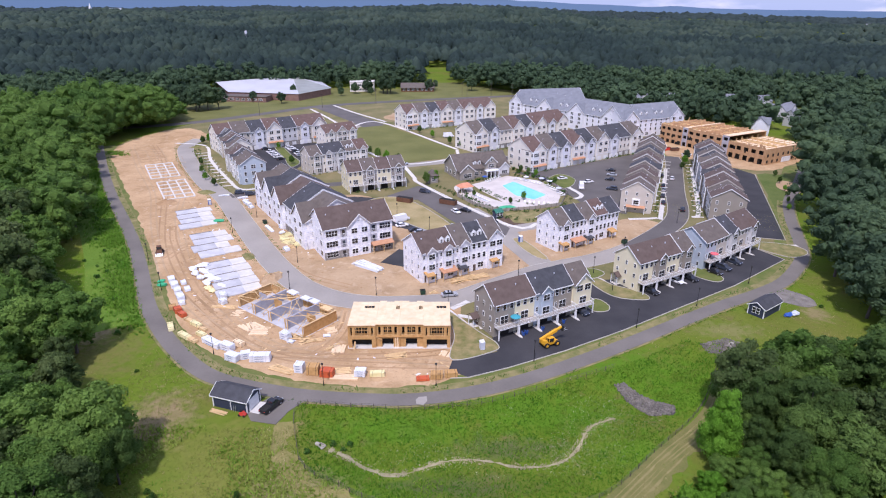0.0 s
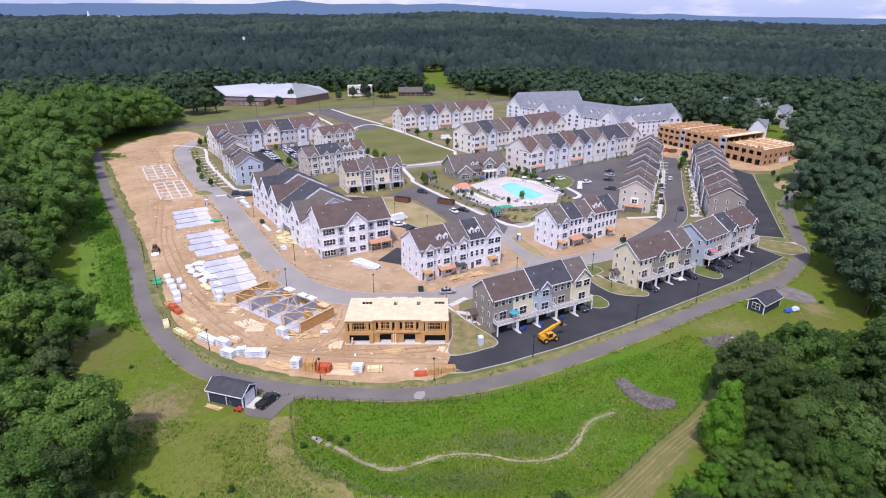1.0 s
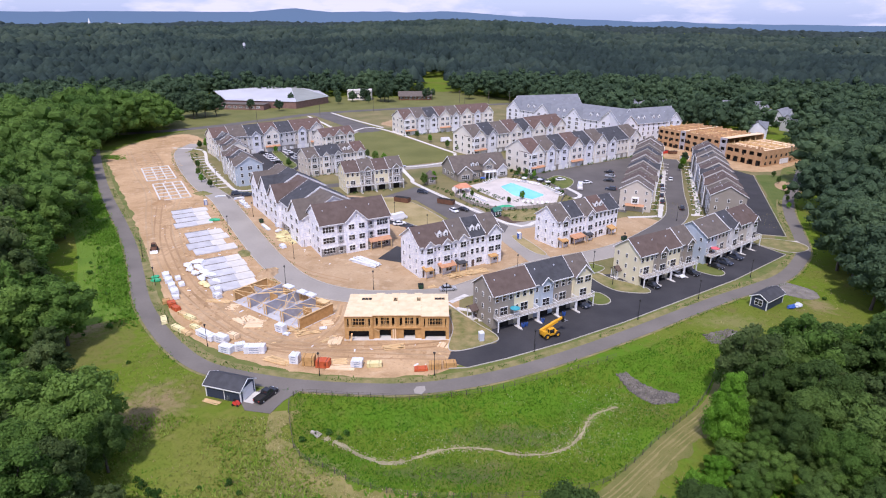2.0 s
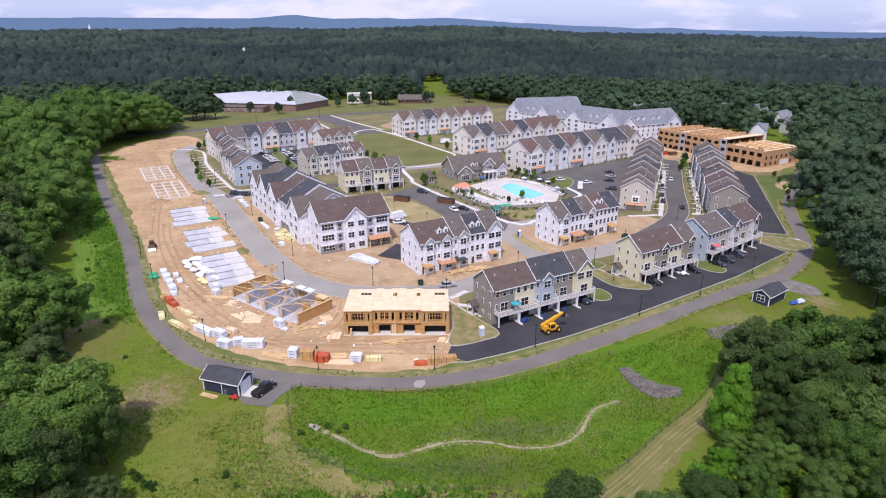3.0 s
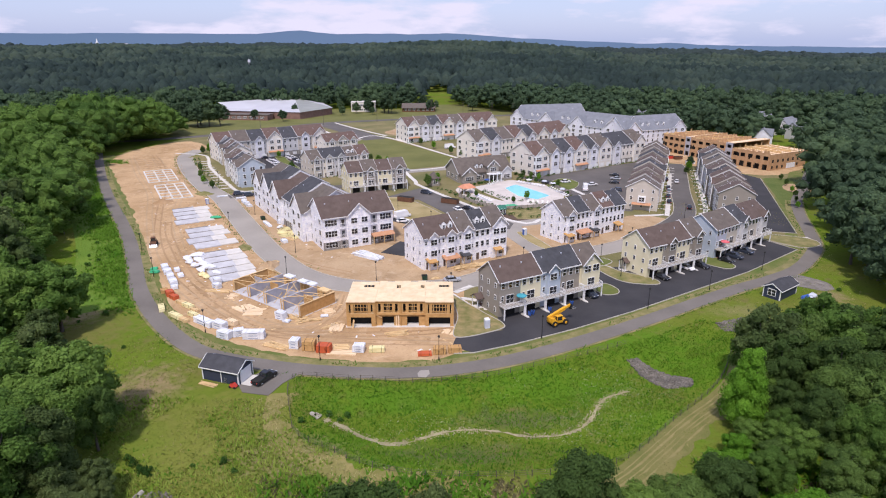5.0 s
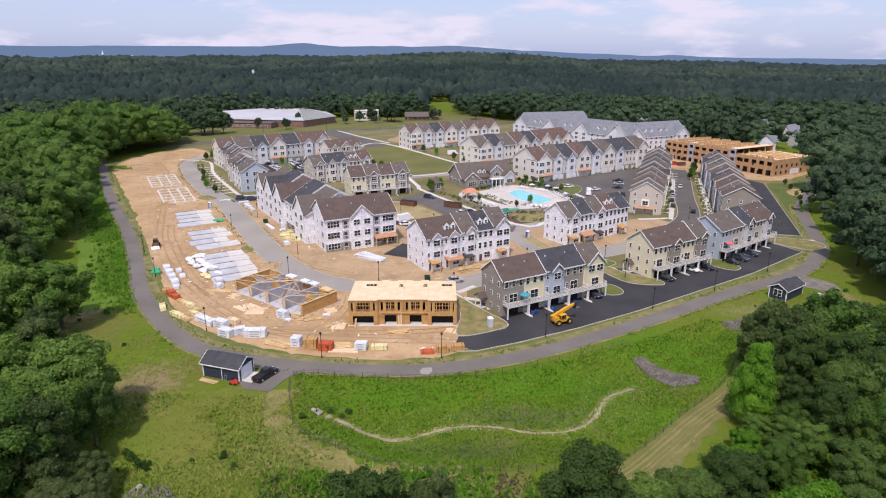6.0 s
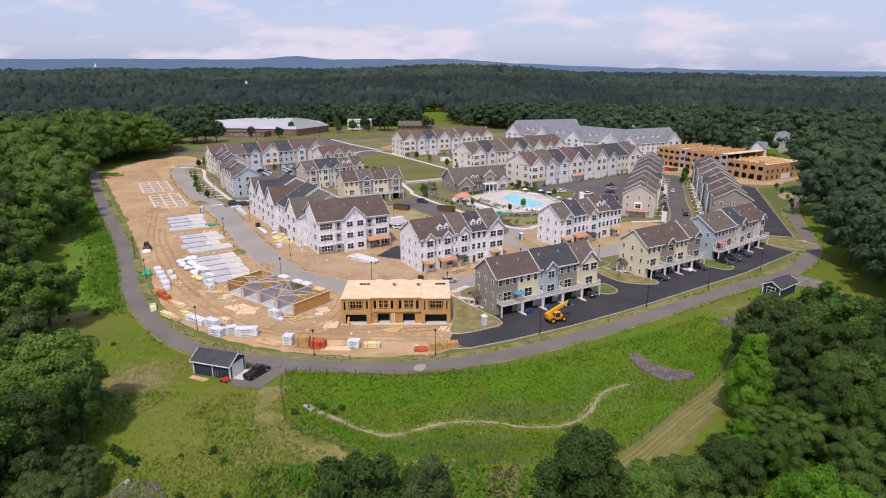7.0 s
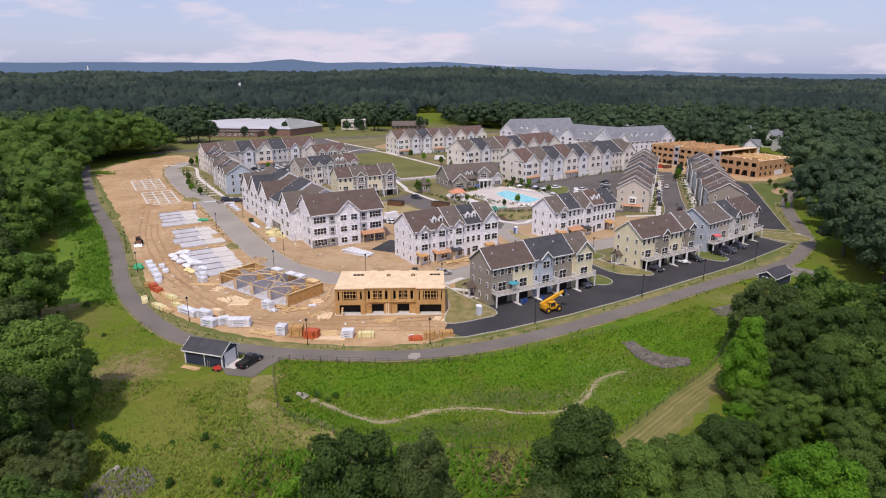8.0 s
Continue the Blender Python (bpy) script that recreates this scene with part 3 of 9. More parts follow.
sheet("ground_estate", [(p[0], p[1]) for p in PATH[1:-1]] + [(186, 330), (168, 400), (150, 470), (90, 535), (0, 505), (-92, 470), (-150, 420), (-168, 388), (-180, 350)], 0.012, ESTATE, "thin dry estate grass between houses and streets", smooth=False)
sheet("ground_far_lawn", [(-214, 440), (-205, 560), (-90, 577), (-30, 574), (-25, 620), (13, 620), (62, 565), (110, 548), (170, 440), (60, 500), (-92, 440), (-175, 400)], 0.006, LAWN, "mown grass round the far buildings", smooth=False)
sheet("ground_bed", [(23, 222.8), (36, 222.8), (38, 212), (34.8, 207.5), (26, 209)], 0.058, SCRUB, "bare tan planting bed beside the pool garden", smooth=False)
sheet("lawn_lane", [(118.5, 191), (147, 277), (152, 279), (164, 274), (152, 256), (138, 235), (127, 212), (121, 197)], 0.026, ESTATE_GREEN, "green grass between lane and path", smooth=False)
# wheel tracks pressed into the dirt
for k, pts in enumerate(([(-160, 335), (-138, 296), (-118, 250), (-103, 212), (-92, 186), (-80, 164), (-66, 146), (-52, 130), (-38, 119), (-20, 115.5), (2, 114.5)], [(-150, 340), (-132, 300), (-112, 256), (-99, 216), (-88, 192), (-76, 168), (-62, 148), (-48, 131), (-34, 121), (-12, 117.5), (3, 115.5)], [(-104, 206), (-100, 210), (-94, 214), (-88, 216)], [(-90, 180), (-86, 186), (-82, 192), (-80, 196)], [(-86, 174), (-84, 182), (-79, 188)], [(-60, 136), (-54, 138), (-48, 150), (-44, 152)], [(-30, 118), (-26, 124), (-24, 132), (-24, 140)], [(-170, 330), (-146, 286), (-122, 246), (-106, 211), (-95, 188), (-83, 165), (-70, 147), (-55, 131), (-42, 121), (-26, 117)], [(-96, 204), (-90, 190), (-80, 172), (-68, 152), (-58, 140)], [(-40, 122), (-30, 124), (-25.5, 131), (-25, 141)], [(-38, 119), (-20, 118.5), (-4, 119.5), (4, 122)], [(-42, 160), (-34, 154), (-24, 152), (-10, 153)], [(-64, 200), (-52, 178), (-40, 163), (-26, 155)])):
    for o in (-0.95, 0.95):
        tagged(part("ground_track", ribbon(spline(pts, 2.0), 0.55, -0.1, 0.034 + 0.0018 * k, o), DIRT2 if k % 2 else TRACK), "wheel track pressed into the bare dirt", "track", kind="structure")

# streets
S1 = [(-141, 352), (-140.5, 330), (-125.6, 296.5), (-104, 259), (-89, 238), (-75.3, 213.5), (-61.5, 188.5), (-50.6, 170), (-40.4, 156), (-30.2, 148.2), (-19.9, 145), (-9.4, 145), (3, 147.2), (14, 155), (28, 165.5), (38, 170.5), (50, 176), (62, 184.5), (76, 199), (86, 212), (92, 226), (98.8, 248.4), (115.3, 297), (119, 312)]
tagged(part("road", ribbon(spline(S1, 2.0), 7.6, -0.1, 0.06), STREET), "dusty grey asphalt estate street with a long bend", "road", kind="structure")
for side in (-1, 1):
    tagged(part("kerb", ribbon(spline(S1, 2.0), 0.2, -0.1, 0.17, side * 3.95), KERBSTONE), "low pale concrete kerb along the street", "kerb", kind="structure")


tagged(part("road_upper", ribbon(spline(S1[17:], 2.0), 7.5, -0.1, 0.064), OLD_ASPHALT), "grey asphalt street between the stepped terraces", "road", kind="structure")


def street(name, pts, w, z, mat, label):
    return tagged(part(name, ribbon(spline(pts, 2.0), w, -0.1, z), mat), label, "road", kind="structure")


street("road_side", [(31.5, 168), (27.5, 179.2), (23.4, 191.6), (21, 203), (10, 224)], 8.0, 0.064, STREET, "short estate street between unfinished houses")
street("road_cross", [(22, 201), (34, 206), (48, 212), (60, 216)], 6.5, 0.068, STREET, "estate street beside the pool garden")
street("road_lane", [(-87, 240), (-76, 246), (-62, 252), (-48, 258), (-36, 262)], 6.0, 0.066, OLD_ASPHALT, "narrow lane between houses")
street("road_green", [(-48, 276), (-34.6, 284.1), (-20.1, 290.6), (4.8, 300.5), (33.7, 308), (60, 322)], 7.5, 0.07, STREET, "street along the edge of the lawn")
street("road_entrance", [(-44, 392), (-56, 414), (-72, 440), (-92, 472)], 15.0, 0.07, OLD_ASPHALT, "wide entrance road with a planted middle strip")
street("road_main", [(-330, 330), (-230, 372), (-168, 400), (-125, 440), (-92, 472), (-30, 500), (60, 530), (110, 543)], 9.0, 0.075, OLD_ASPHALT, "public road beyond the estate")
street("road_west_green", [(-34.6, 284), (-44, 318), (-60, 366), (-52, 402)], 6.0, 0.066, STREET, "street beside the lawn")

# parking areas
sheet("parking_pool", [(-23, 241), (-10.6, 256), (-4, 250), (10.3, 224.5), (24, 203), (22, 196), (15, 197), (6, 206), (-10, 236), (-19, 237)], 0.075, OLD_ASPHALT, "grey asphalt car park beside the pool garden", smooth=False)
sheet("parking_court", [(-19, 206), (-4, 196), (2, 203), (-10, 226), (-16, 236), (-36, 240), (-50, 236), (-44, 228), (-30, 231)], 0.072, ASPHALT, "dark asphalt court behind the unfinished houses", smooth=False)
sheet("parking_apron", [(-19, 172), (-10, 168), (-4, 176), (-14, 183)], 0.076, ASPHALT, "small dark patch of ground between unfinished houses", smooth=False)
sheet("parking_north", [(32.5, 279.7), (44, 279), (106, 320), (112, 318), (70, 219), (58, 223), (54, 240), (48, 253), (45, 268)], 0.072, OLD_ASPHALT, "grey asphalt car park between apartment houses", smooth=False)
sheet("parking_front", [(1.5, 113), (5.8, 110.4), (14.7, 114.2), (28.5, 121.3), (44, 130.5), (62.2, 142.5), (83.3, 156.5), (107, 175.3), (102.4, 184), (94, 186), (70, 172), (50, 160), (42, 160), (38, 168), (33, 164), (36, 152), (12, 128), (12.7, 120.6), (2.3, 116.8)], 0.072, ASPHALT, "new black asphalt lane behind the town houses", smooth=False)
sheet("parking_east", [(142, 288), (146, 277), (116, 192), (106, 195), (108, 216), (130, 290)], 0.072, ASPHALT, "black asphalt lane with white edge", smooth=False)
sheet("parking_west", [(-108, 322), (-104, 329), (-79, 346), (-68, 340), (-66, 300), (-76, 262), (-84, 268), (-90, 290)], 0.072, ASPHALT, "dark asphalt court among apartment houses", smooth=False)
kerb([(1.8, 109.9), (5.8, 110.2), (14.7, 114), (28.5, 121.1), (44, 130.3), (62.2, 142.3), (83.3, 156.3), (107.2, 175.2), (102.6, 184.2)], smooth=False)
kerb([(146.2, 277), (116.2, 191.8), (106, 194.8)], smooth=False)
kerb([(-4, 250), (10.3, 224.7), (24, 203.3)], smooth=False)

# lawns and walks
sheet("lawn_green", [(-59.5, 384), (-42, 404), (7, 326), (5, 309), (-19.5, 296), (-43, 327)], 0.06, LAWN, "large mown lawn, slightly yellow", smooth=False)
sheet("lawn_strip", [(60, 566), (-60, 560), (-160, 520), (-140, 470), (-92, 482), (-30, 510), (60, 540)], 0.03, LAWN, "mown grass beyond the public road")
for pts, w in (([(-60.5, 385), (-42, 406), (8, 327)], 1.8), ([(-44, 326), (-20, 294.8), (5.5, 307.5), (8, 326)], 1.6), ([(-20, 294.8), (-13, 270), (-9, 258), (24, 206), (36, 209)], 1.8), ([(-38, 408), (-64, 444), (-84, 476)], 1.8), ([(-62, 386), (-78, 420), (-98, 458)], 1.8),
               ([(-150, 340), (-131, 333), (-116, 299.5), (-95, 263), (-86, 250), (-78, 251.5)], 1.5), ([(69, 213), (80, 214.5), (83, 219), (107.5, 286)], 1.7), ([(93.5, 216), (98.5, 222), (121.5, 290)], 1.7), ([(54, 238), (58, 243), (52, 262)], 1.8), ([(4, 138), (9, 136), (10, 131)], 1.4), ([(41, 163), (46, 160), (48, 153)], 1.4), ([(104, 186), (112, 186.5), (117.5, 187)], 1.6), ([(2.5, 141.5), (7, 146)], 1.6), ([(8, 130), (1.5, 141)], 1.3)):
    tagged(part("pavement_walk", ribbon(spline(pts, 2.5), w, -0.1, 0.12), CONCRETE), "pale concrete footway", "footway", kind="structure")


def island(pts, mat=ISLAND, label="small grass island with a rounded concrete kerb"):
    sheet("lawn_island", pts, 0.14, mat, label, step=0.8)
    kerb(pts, True, 0.2, 0.2, 0.8)


island([(2.3, 117.2), (12, 120.8), (13, 124), (9.5, 129), (6, 134), (1.5, 140), (3, 128)], SCRUB, "thin grass bank with a concrete kerb by the town house")
island([(39.5, 140.5), (43, 140.6), (44.2, 143.5), (42, 147.5), (38, 145.5)])
island([(42.5, 158), (47, 149), (55, 147), (56.4, 149.5), (53.5, 153), (48.5, 156.5), (45, 161)], WEEDS, "half-bare grass island with a rounded concrete kerb")
island([(74, 163.5), (78.5, 158.6), (81.8, 160.5), (81, 165), (77.5, 169)])
island([(100, 188), (103, 184), (110, 177), (117, 180), (117, 186), (108, 190)], WEEDS, "dry grass corner between path and car park")
island([(24, 192.5), (27.5, 191), (33, 176), (30, 176), (26, 184)], STRAW, "dry grass corner at the street")
island([(-30, 233), (-16, 238), (3, 206), (-4, 200), (-18, 214)], STRAW, "dry yellow grass strip between car parks")
island([(45, 262), (49, 252), (56, 256), (60, 268), (54, 276)])
island([(-91.5, 329), (-87.5, 330), (-79, 313), (-71, 297), (-73.5, 288), (-82, 308)])
island([(36, 163), (44, 168), (48, 164), (40, 158.5)], ISLAND, "grass strip beside the street")

tagged(part("ground_lush", ribbon(path_line[20:120], 12.5, -0.1, 0.012, -8.5), FRESH), "fresh bright grass outside the path", "grass", kind="structure")
# dry verges along the path and worn patches in the meadow
edge = path_line[18:-40]
tagged(part("ground_strip", ribbon(path_line[8:-8], 6.0, -0.1, 0.02, 4.8), STRIP), "dry weedy strip inside the path", "verge", kind="structure")
tagged(part("ground_verge", ribbon(edge, 2.2, -0.1, 0.05, 3.0), WEEDS), "weedy dry verge between path and building site", "verge", kind="structure")
tagged(part("ground_verge", ribbon(edge, 0.7, -0.1, 0.045, -2.2), WEEDS), "thin dry verge at the path's outer edge", "verge", kind="structure")
sheet("pavement_apron", [(-36.5, 101), (-33, 105), (-27.5, 102), (-30, 98.5), (-31.5, 94.5), (-36.5, 95.5), (-38, 98)], 0.085, PATHM, "asphalt apron in front of the shed", smooth=False)
sheet("ground_spill", [(-5.2, 100.9), (-3.8, 100.8), (-3.1, 102.2), (-3.4, 103.4), (-4.9, 103.3), (-5.5, 102.2)], 0.094, STREET, "pale dried dirt spilled across the path", wobble=0.9)
sheet("pavement_spur", [(88, 150), (95, 155), (101, 147), (97, 143)], 0.05, RUBBLE, "gravel apron beside the shed", wobble=0.6)

# ---- houses ----
def window_meshes(w, h, n, t=0.085):
    """White frame (one connected grid) and dark pane, n lights wide, facing -y, centred on x, from z 0."""
    f, p = Geo(), Geo()
    xs = [-w / 2]
    for i in range(n + 1):
        x = -w / 2 + t / 2 + i * (w - t) / n
        xs += [x - t / 2, x + t / 2]
    xs = xs[1:]
    zs = [0, t, h * 0.5 - 0.04, h * 0.5 + 0.04, h - t, h]
    f.v = [(x, -0.1, z) for z in zs for x in xs] + [(x, 0.05, z) for z in (0, h) for x in (xs[0], xs[-1])]
    c = len(xs)
    for j in range(5):
        for i in range(c - 1):
            if i % 2 == 0 or j % 2 == 0:
                f.f.append((j * c + i, j * c + i + 1, (j + 1) * c + i + 1, (j + 1) * c + i))
    k = 6 * c
    bl, br, tl, tr = 0, c - 1, 5 * c, 6 * c - 1
    f.f += [(bl, k, k + 1, br), (tl, tr, k + 3, k + 2), (bl, tl, k + 2, k), (br, k + 1, k + 3, tr)]
    f.m = [0] * len(f.f)
    p.box(-w / 2 + t / 2, w / 2 - t / 2, -0.06, 0.03, t / 2, h - t / 2)
    whole = Geo()
    whole.v, whole.f, whole.m = list(f.v), list(f.f), list(f.m)
    for j in (1, 3):
        for i in range(1, c - 1, 2):
            whole.f.append((j * c + i, j * c + i + 1, (j + 1) * c + i + 1, (j + 1) * c + i))
            whole.m.append(1)
    return f.mesh("window", [WHITE]), p.mesh("pane", [GLASS]), whole.mesh("window", [WHITE, GLASS])


FAR_WIN = {k: window_meshes(*v, 0.13)[2] for k, v in {"s": (1.15, 1.8, 1), "d": (2.1, 1.8, 2), "t": (3.0, 1.8, 3), "x": (3.8, 1.9, 4), "m": (0.9, 1.35, 1), "p": (2.2, 2.1, 2), "q": (0.6, 0.7, 1)}.items()}
WIN = {"s": window_meshes(1.05, 1.7, 1), "d": window_meshes(2.0, 1.7, 2), "t": window_meshes(2.9, 1.7, 3), "x": window_meshes(3.8, 1.9, 4), "m": window_meshes(0.75, 1.2, 1), "p": window_meshes(2.2, 2.1, 2), "q": window_meshes(0.5, 0.6, 1)}
g = Geo()
g.box(-1.2, 1.2, -0.05, 0.06, 0, 2.15)
for k in range(1, 4):
    g.box(-1.12, 1.12, -0.09, -0.05, k * 0.54 - 0.48, k * 0.54 - 0.03)
GARAGE = g.mesh("garage_door", [WHITE])
g = Geo()
g.box(-0.55, 0.55, -0.06, 0.05, 0, 2.2, 0)
g.box(-0.45, 0.45, -0.09, -0.055, 0.05, 2.08, 1)
DOOR = g.mesh("door", [WHITE, R_BROWN])


g = Geo()
g.box(-0.02, 0.02, -0.02, 0.02, 0, 1.01)
BALUSTER = g.mesh("baluster", [WHITE])


def win(parent, kind, x, y, z, rot=0, near=False):
    a, b, c = WIN[kind]
    f = part("window", a if near else FAR_WIN[kind], None, parent, m=pose(x, y, z, 0, 0, rot))
    if near:
        part("pane", b, None, f)


def chevron(geo, x0, x1, c, half, H, rise, th, ov, along="x", mat=0):
    """A gable roof shell: ridge along x (c is its y) or along y (c is its x)."""
    p = rise / half
    low = -ov * p
    prof = [(c - half - ov, H + low), (c, H + rise), (c + half + ov, H + low), (c + half + ov, H + low + th), (c, H + rise + th * 1.15), (c - half - ov, H + low + th)]
    if along == "x":
        geo.solid([(x0, a, b) for a, b in prof], [(x1, a, b) for a, b in prof], mat)
    else:
        geo.solid([(a, x1, b) for a, b in prof], [(a, x0, b) for a, b in prof], mat)


def house_row(name, label, x, y, ang, units, depth, H=8.8, rise=3.4, near=False, deck=0.0, ground="door", group="", category="house", bay=0.9, z=0.0, base=None, step=0.3, ends="mmm", floors=3, awning=False):
    """A terrace: per unit its wall, roof, gable, trims, windows. units: (width, wall, roof, style)."""
    top = empty(name, at(x, y, ang, z), label, category, group)
    X, fh = 0.0, H / floors
    p = rise / (depth / 2)
    last = len(units) - 1
    lift = []
    for i, u in enumerate(units):
        lift.append(0.0 if i == 0 else (lift[-1] if u[2] is units[i - 1][2] and step < 0.5 else (step if lift[-1] == 0 else 0.0)))
    for i, (w, wall, roof, style) in enumerate(units):
        dz = lift[i]
        h = H + dz
        g = Geo()
        prof = [(0, 0), (depth, 0), (depth, h), (depth / 2, h + rise - 0.02), (0, h)]
        g.solid([(X, a, b) for a, b in prof], [(X + w, a, b) for a, b in prof])
        part("wall", g, wall, top)
        if base:
            g = Geo()
            g.box(X + 0.02, X + w - 0.02, -0.07, 0.02, 0, fh * 0.75)
            part("stone_base", g, base, top, "grey stone facing")
        g = Geo()
        ex0, ex1 = (0.35 if i == 0 else 0.0), (0.35 if i == last else 0.0)
        chevron(g, X - ex0, X + w + ex1, depth / 2, depth / 2, h, rise, 0.2, 0.45)
        ro = part("roof", g, roof, top)
        for xa, on in ((X - 0.43, i == 0), (X + w + 0.35, i == last), (X - 0.06, i > 0 and dz > lift[i - 1]), (X + w - 0.06, i < last and dz > lift[min(i + 1, last)])):
            if on:
                g = Geo()
                chevron(g, xa, xa + (0.1 if near else 0.08), depth / 2, depth / 2, h - 0.03, rise, 0.235, 0.46)
                part("rake_board", g, RAKE if step > 0.5 and not near and 0 < i < last else WHITE, ro, "pale rake board")
        g = Geo()
        g.box(X, X + w, -0.52, -0.4, h - 0.45 * p - 0.1, h - 0.45 * p + 0.16)
        part("gutter", g, WHITE, ro, "white eaves board")
        front = 0.0
        cx = X + w / 2
        if not near and i:
            g = Geo()
            g.box(X - 0.11, X + 0.11, -0.06, 0.02, 0.1, min(h, H + lift[i - 1]) - 0.5)
            part("corner_trim", g, WHITE, top, "white corner board")
        if style[0] in "gG":
            gw = w * (0.94 if style[0] == "G" else 0.52)
            gr = min(gw / 2 * 0.95, rise - 0.4)
            if style[0] == "g" and len(style) > 1 and style[1] in "lr":
                cx = X + (gw / 2 + 0.3 if style[1] == "l" else w - gw / 2 - 0.3)
            front = -bay
            g = Geo()
            prof = [(cx - gw / 2, 0 if not deck else fh), (cx + gw / 2, 0 if not deck else fh), (cx + gw / 2, h), (cx, h + gr - 0.02), (cx - gw / 2, h)]
            g.solid([(a, depth / 2, b) for a, b in prof], [(a, -bay, b) for a, b in prof])
            gb = part("gable_bay", g, (PALE if style[0] == "G" else COOL) if base and not near else wall, top)
            if not near:
                g = Geo()
                for fl in range(1, floors + 1):
                    g.box(cx - gw / 2 - 0.05, cx + gw / 2 + 0.05, -bay - 0.07, -bay + 0.05, fl * fh - 0.16, fl * fh + 0.1)
                for e in (cx - gw / 2, cx + gw / 2):
                    g.box(e - 0.13, e + 0.13, -bay - 0.09, -bay + 0.2, 0.2, h - 0.1)
                part("bay_trim", g, WHITE, gb, "white belt and corner boards")
            g = Geo()
            chevron(g, -bay - 0.4, min(depth / 2, gr / p + 0.8), cx, gw / 2, h, gr, 0.2, 0.3, "y")
            part("gable_roof", g, roof, top)
            g = Geo()
            chevron(g, -bay - 0.52, -bay - 0.4, cx, gw / 2, h - 0.06, gr, 0.3, 0.34, "y")
            part("rake_board", g, WHITE, gb, "white gable trim")
            if gw > 4:
                win(top, "q", cx, -bay - 0.02, h + gr * 0.35, 0, near)
            if ground == "garage" and style[0] == "G" and i % 3 == 0:
                g = Geo()
                g.solid([(X + 0.2, -bay - 1.3, fh - 0.5), (X + w - 0.2, -bay - 1.3, fh - 0.5), (X + w - 0.2, -bay, fh - 0.1), (X + 0.2, -bay, fh - 0.1)], [(X + 0.2, -bay - 1.3, fh - 0.35), (X + w - 0.2, -bay - 1.3, fh - 0.35), (X + w - 0.2, -bay, fh + 0.25), (X + 0.2, -bay, fh + 0.25)])
                part("awning", g, COPPER, top, "orange standing-seam awning")
        if "d" in style:
            for dx in (-0.19, 0.19):
                g = Geo()
                y0, zb, c2 = depth * 0.13, h + depth * 0.13 * p, X + w / 2 + dx * w
                g.solid([(c2 - 0.75, y0 + 2.6, zb - 0.1), (c2 + 0.75, y0 + 2.6, zb - 0.1), (c2 + 0.75, y0 + 2.6, zb + 1.45), (c2, y0 + 2.6, zb + 2.2), (c2 - 0.75, y0 + 2.6, zb + 1.45)], [(c2 - 0.75, y0, zb - 0.1), (c2 + 0.75, y0, zb - 0.1), (c2 + 0.75, y0, zb + 1.45), (c2, y0, zb + 2.2), (c2 - 0.75, y0, zb + 1.45)])
                dm = part("dormer", g, WHITE, top, "white gabled roof dormer")
                g = Geo()
                chevron(g, y0 + 0.02, y0 + 2.6, c2, 0.75, zb + 1.45, 0.75, 0.12, 0.12, "y")
                part("dormer_roof", g, roof, dm)
                part("window", WIN["m"][2], None, dm, m=pose(c2, y0 - 0.02, zb + 0.08))
        # openings, storey by storey
        for fl in range(floors):
            zz = fl * fh
            if fl == 0 and ground == "garage":
                for dx in ((-0.25, 0.25) if w > 6.2 else (0,)):
                    part("garage_door", GARAGE, None, top, m=pose(cx + dx * w, front - 0.02, 0.08))
                continue
            if fl == 0 and deck:
                # No opening is cut; a dark panel paints the shade under the deck.
                g = Geo()
                g.box(X + w / 2 - 1.5, X + w / 2 + 1.5, -0.06, 0.02, 0.05, 2.4)
                part("garage_opening", g, DARK, top, "dark panel painted as the shaded garage under the deck")
                continue
            if fl == 0 and ground == "door":
                part("door", DOOR, None, top, m=pose(X + w * 0.22, -0.02, 0.1))
                win(top, "d" if w > 5 else "s", X + w * 0.62, front - 0.02 if abs(X + w * 0.62 - cx) < w * 0.25 else -0.02, 0.9, 0, near)
                continue
            if deck and fl == 1:
                win(top, "p", cx, front - 0.02, zz + 0.1, 0, near)
                win(top, "m", X + w * (0.14 if cx > X + w * 0.4 else 0.86), -0.02, zz + 0.9, 0, near)
                continue
            if style[0] in "rl":
                sg = 1 if style[0] == "r" else -1
                win(top, "x", cx - sg * w * 0.16, -0.02, zz + 0.7, 0, near)
                g = Geo()
                bx = cx + sg * w * 0.34
                # Flat panel, greyed to the tone of a shaded recess.
                g.box(bx - 1.0, bx + 1.0, -0.05, 0.02, zz + 0.15, zz + 2.75)
                bl = part("balcony", g, BLOCKWALL, top, "flat grey panel painted as a shaded balcony recess")
                g = Geo()
                g.box(bx - 0.5, bx + 0.45, -0.09, -0.05, zz + 0.2, zz + 2.3)
                part("balcony_door", g, GLASS, bl, "dark glass door")
                g = Geo()
                g.box(bx - 1.0, bx + 1.0, -0.2, -0.14, zz + 1.15, zz + 1.23)
                part("railing", g, WHITE, bl)
                for q in range(9):
                    part("baluster", BALUSTER, None, bl, m=pose(bx - 1.0 + q * 0.25, -0.17, zz + 0.15))
            elif style[0] == "G":
                for dx in (-0.22, 0.22):
                    win(top, "d", cx + dx * w, -bay - 0.02, zz + 0.85, 0, near)
            elif style[0] == "g":
                win(top, "d", cx, -bay - 0.02, zz + 0.85, 0, near)
                if w > 4.6:
                    side = X + w * 0.13 if cx > X + w * 0.45 else X + w * 0.87
                    win(top, "m", side, -0.02, zz + 0.95, 0, near)
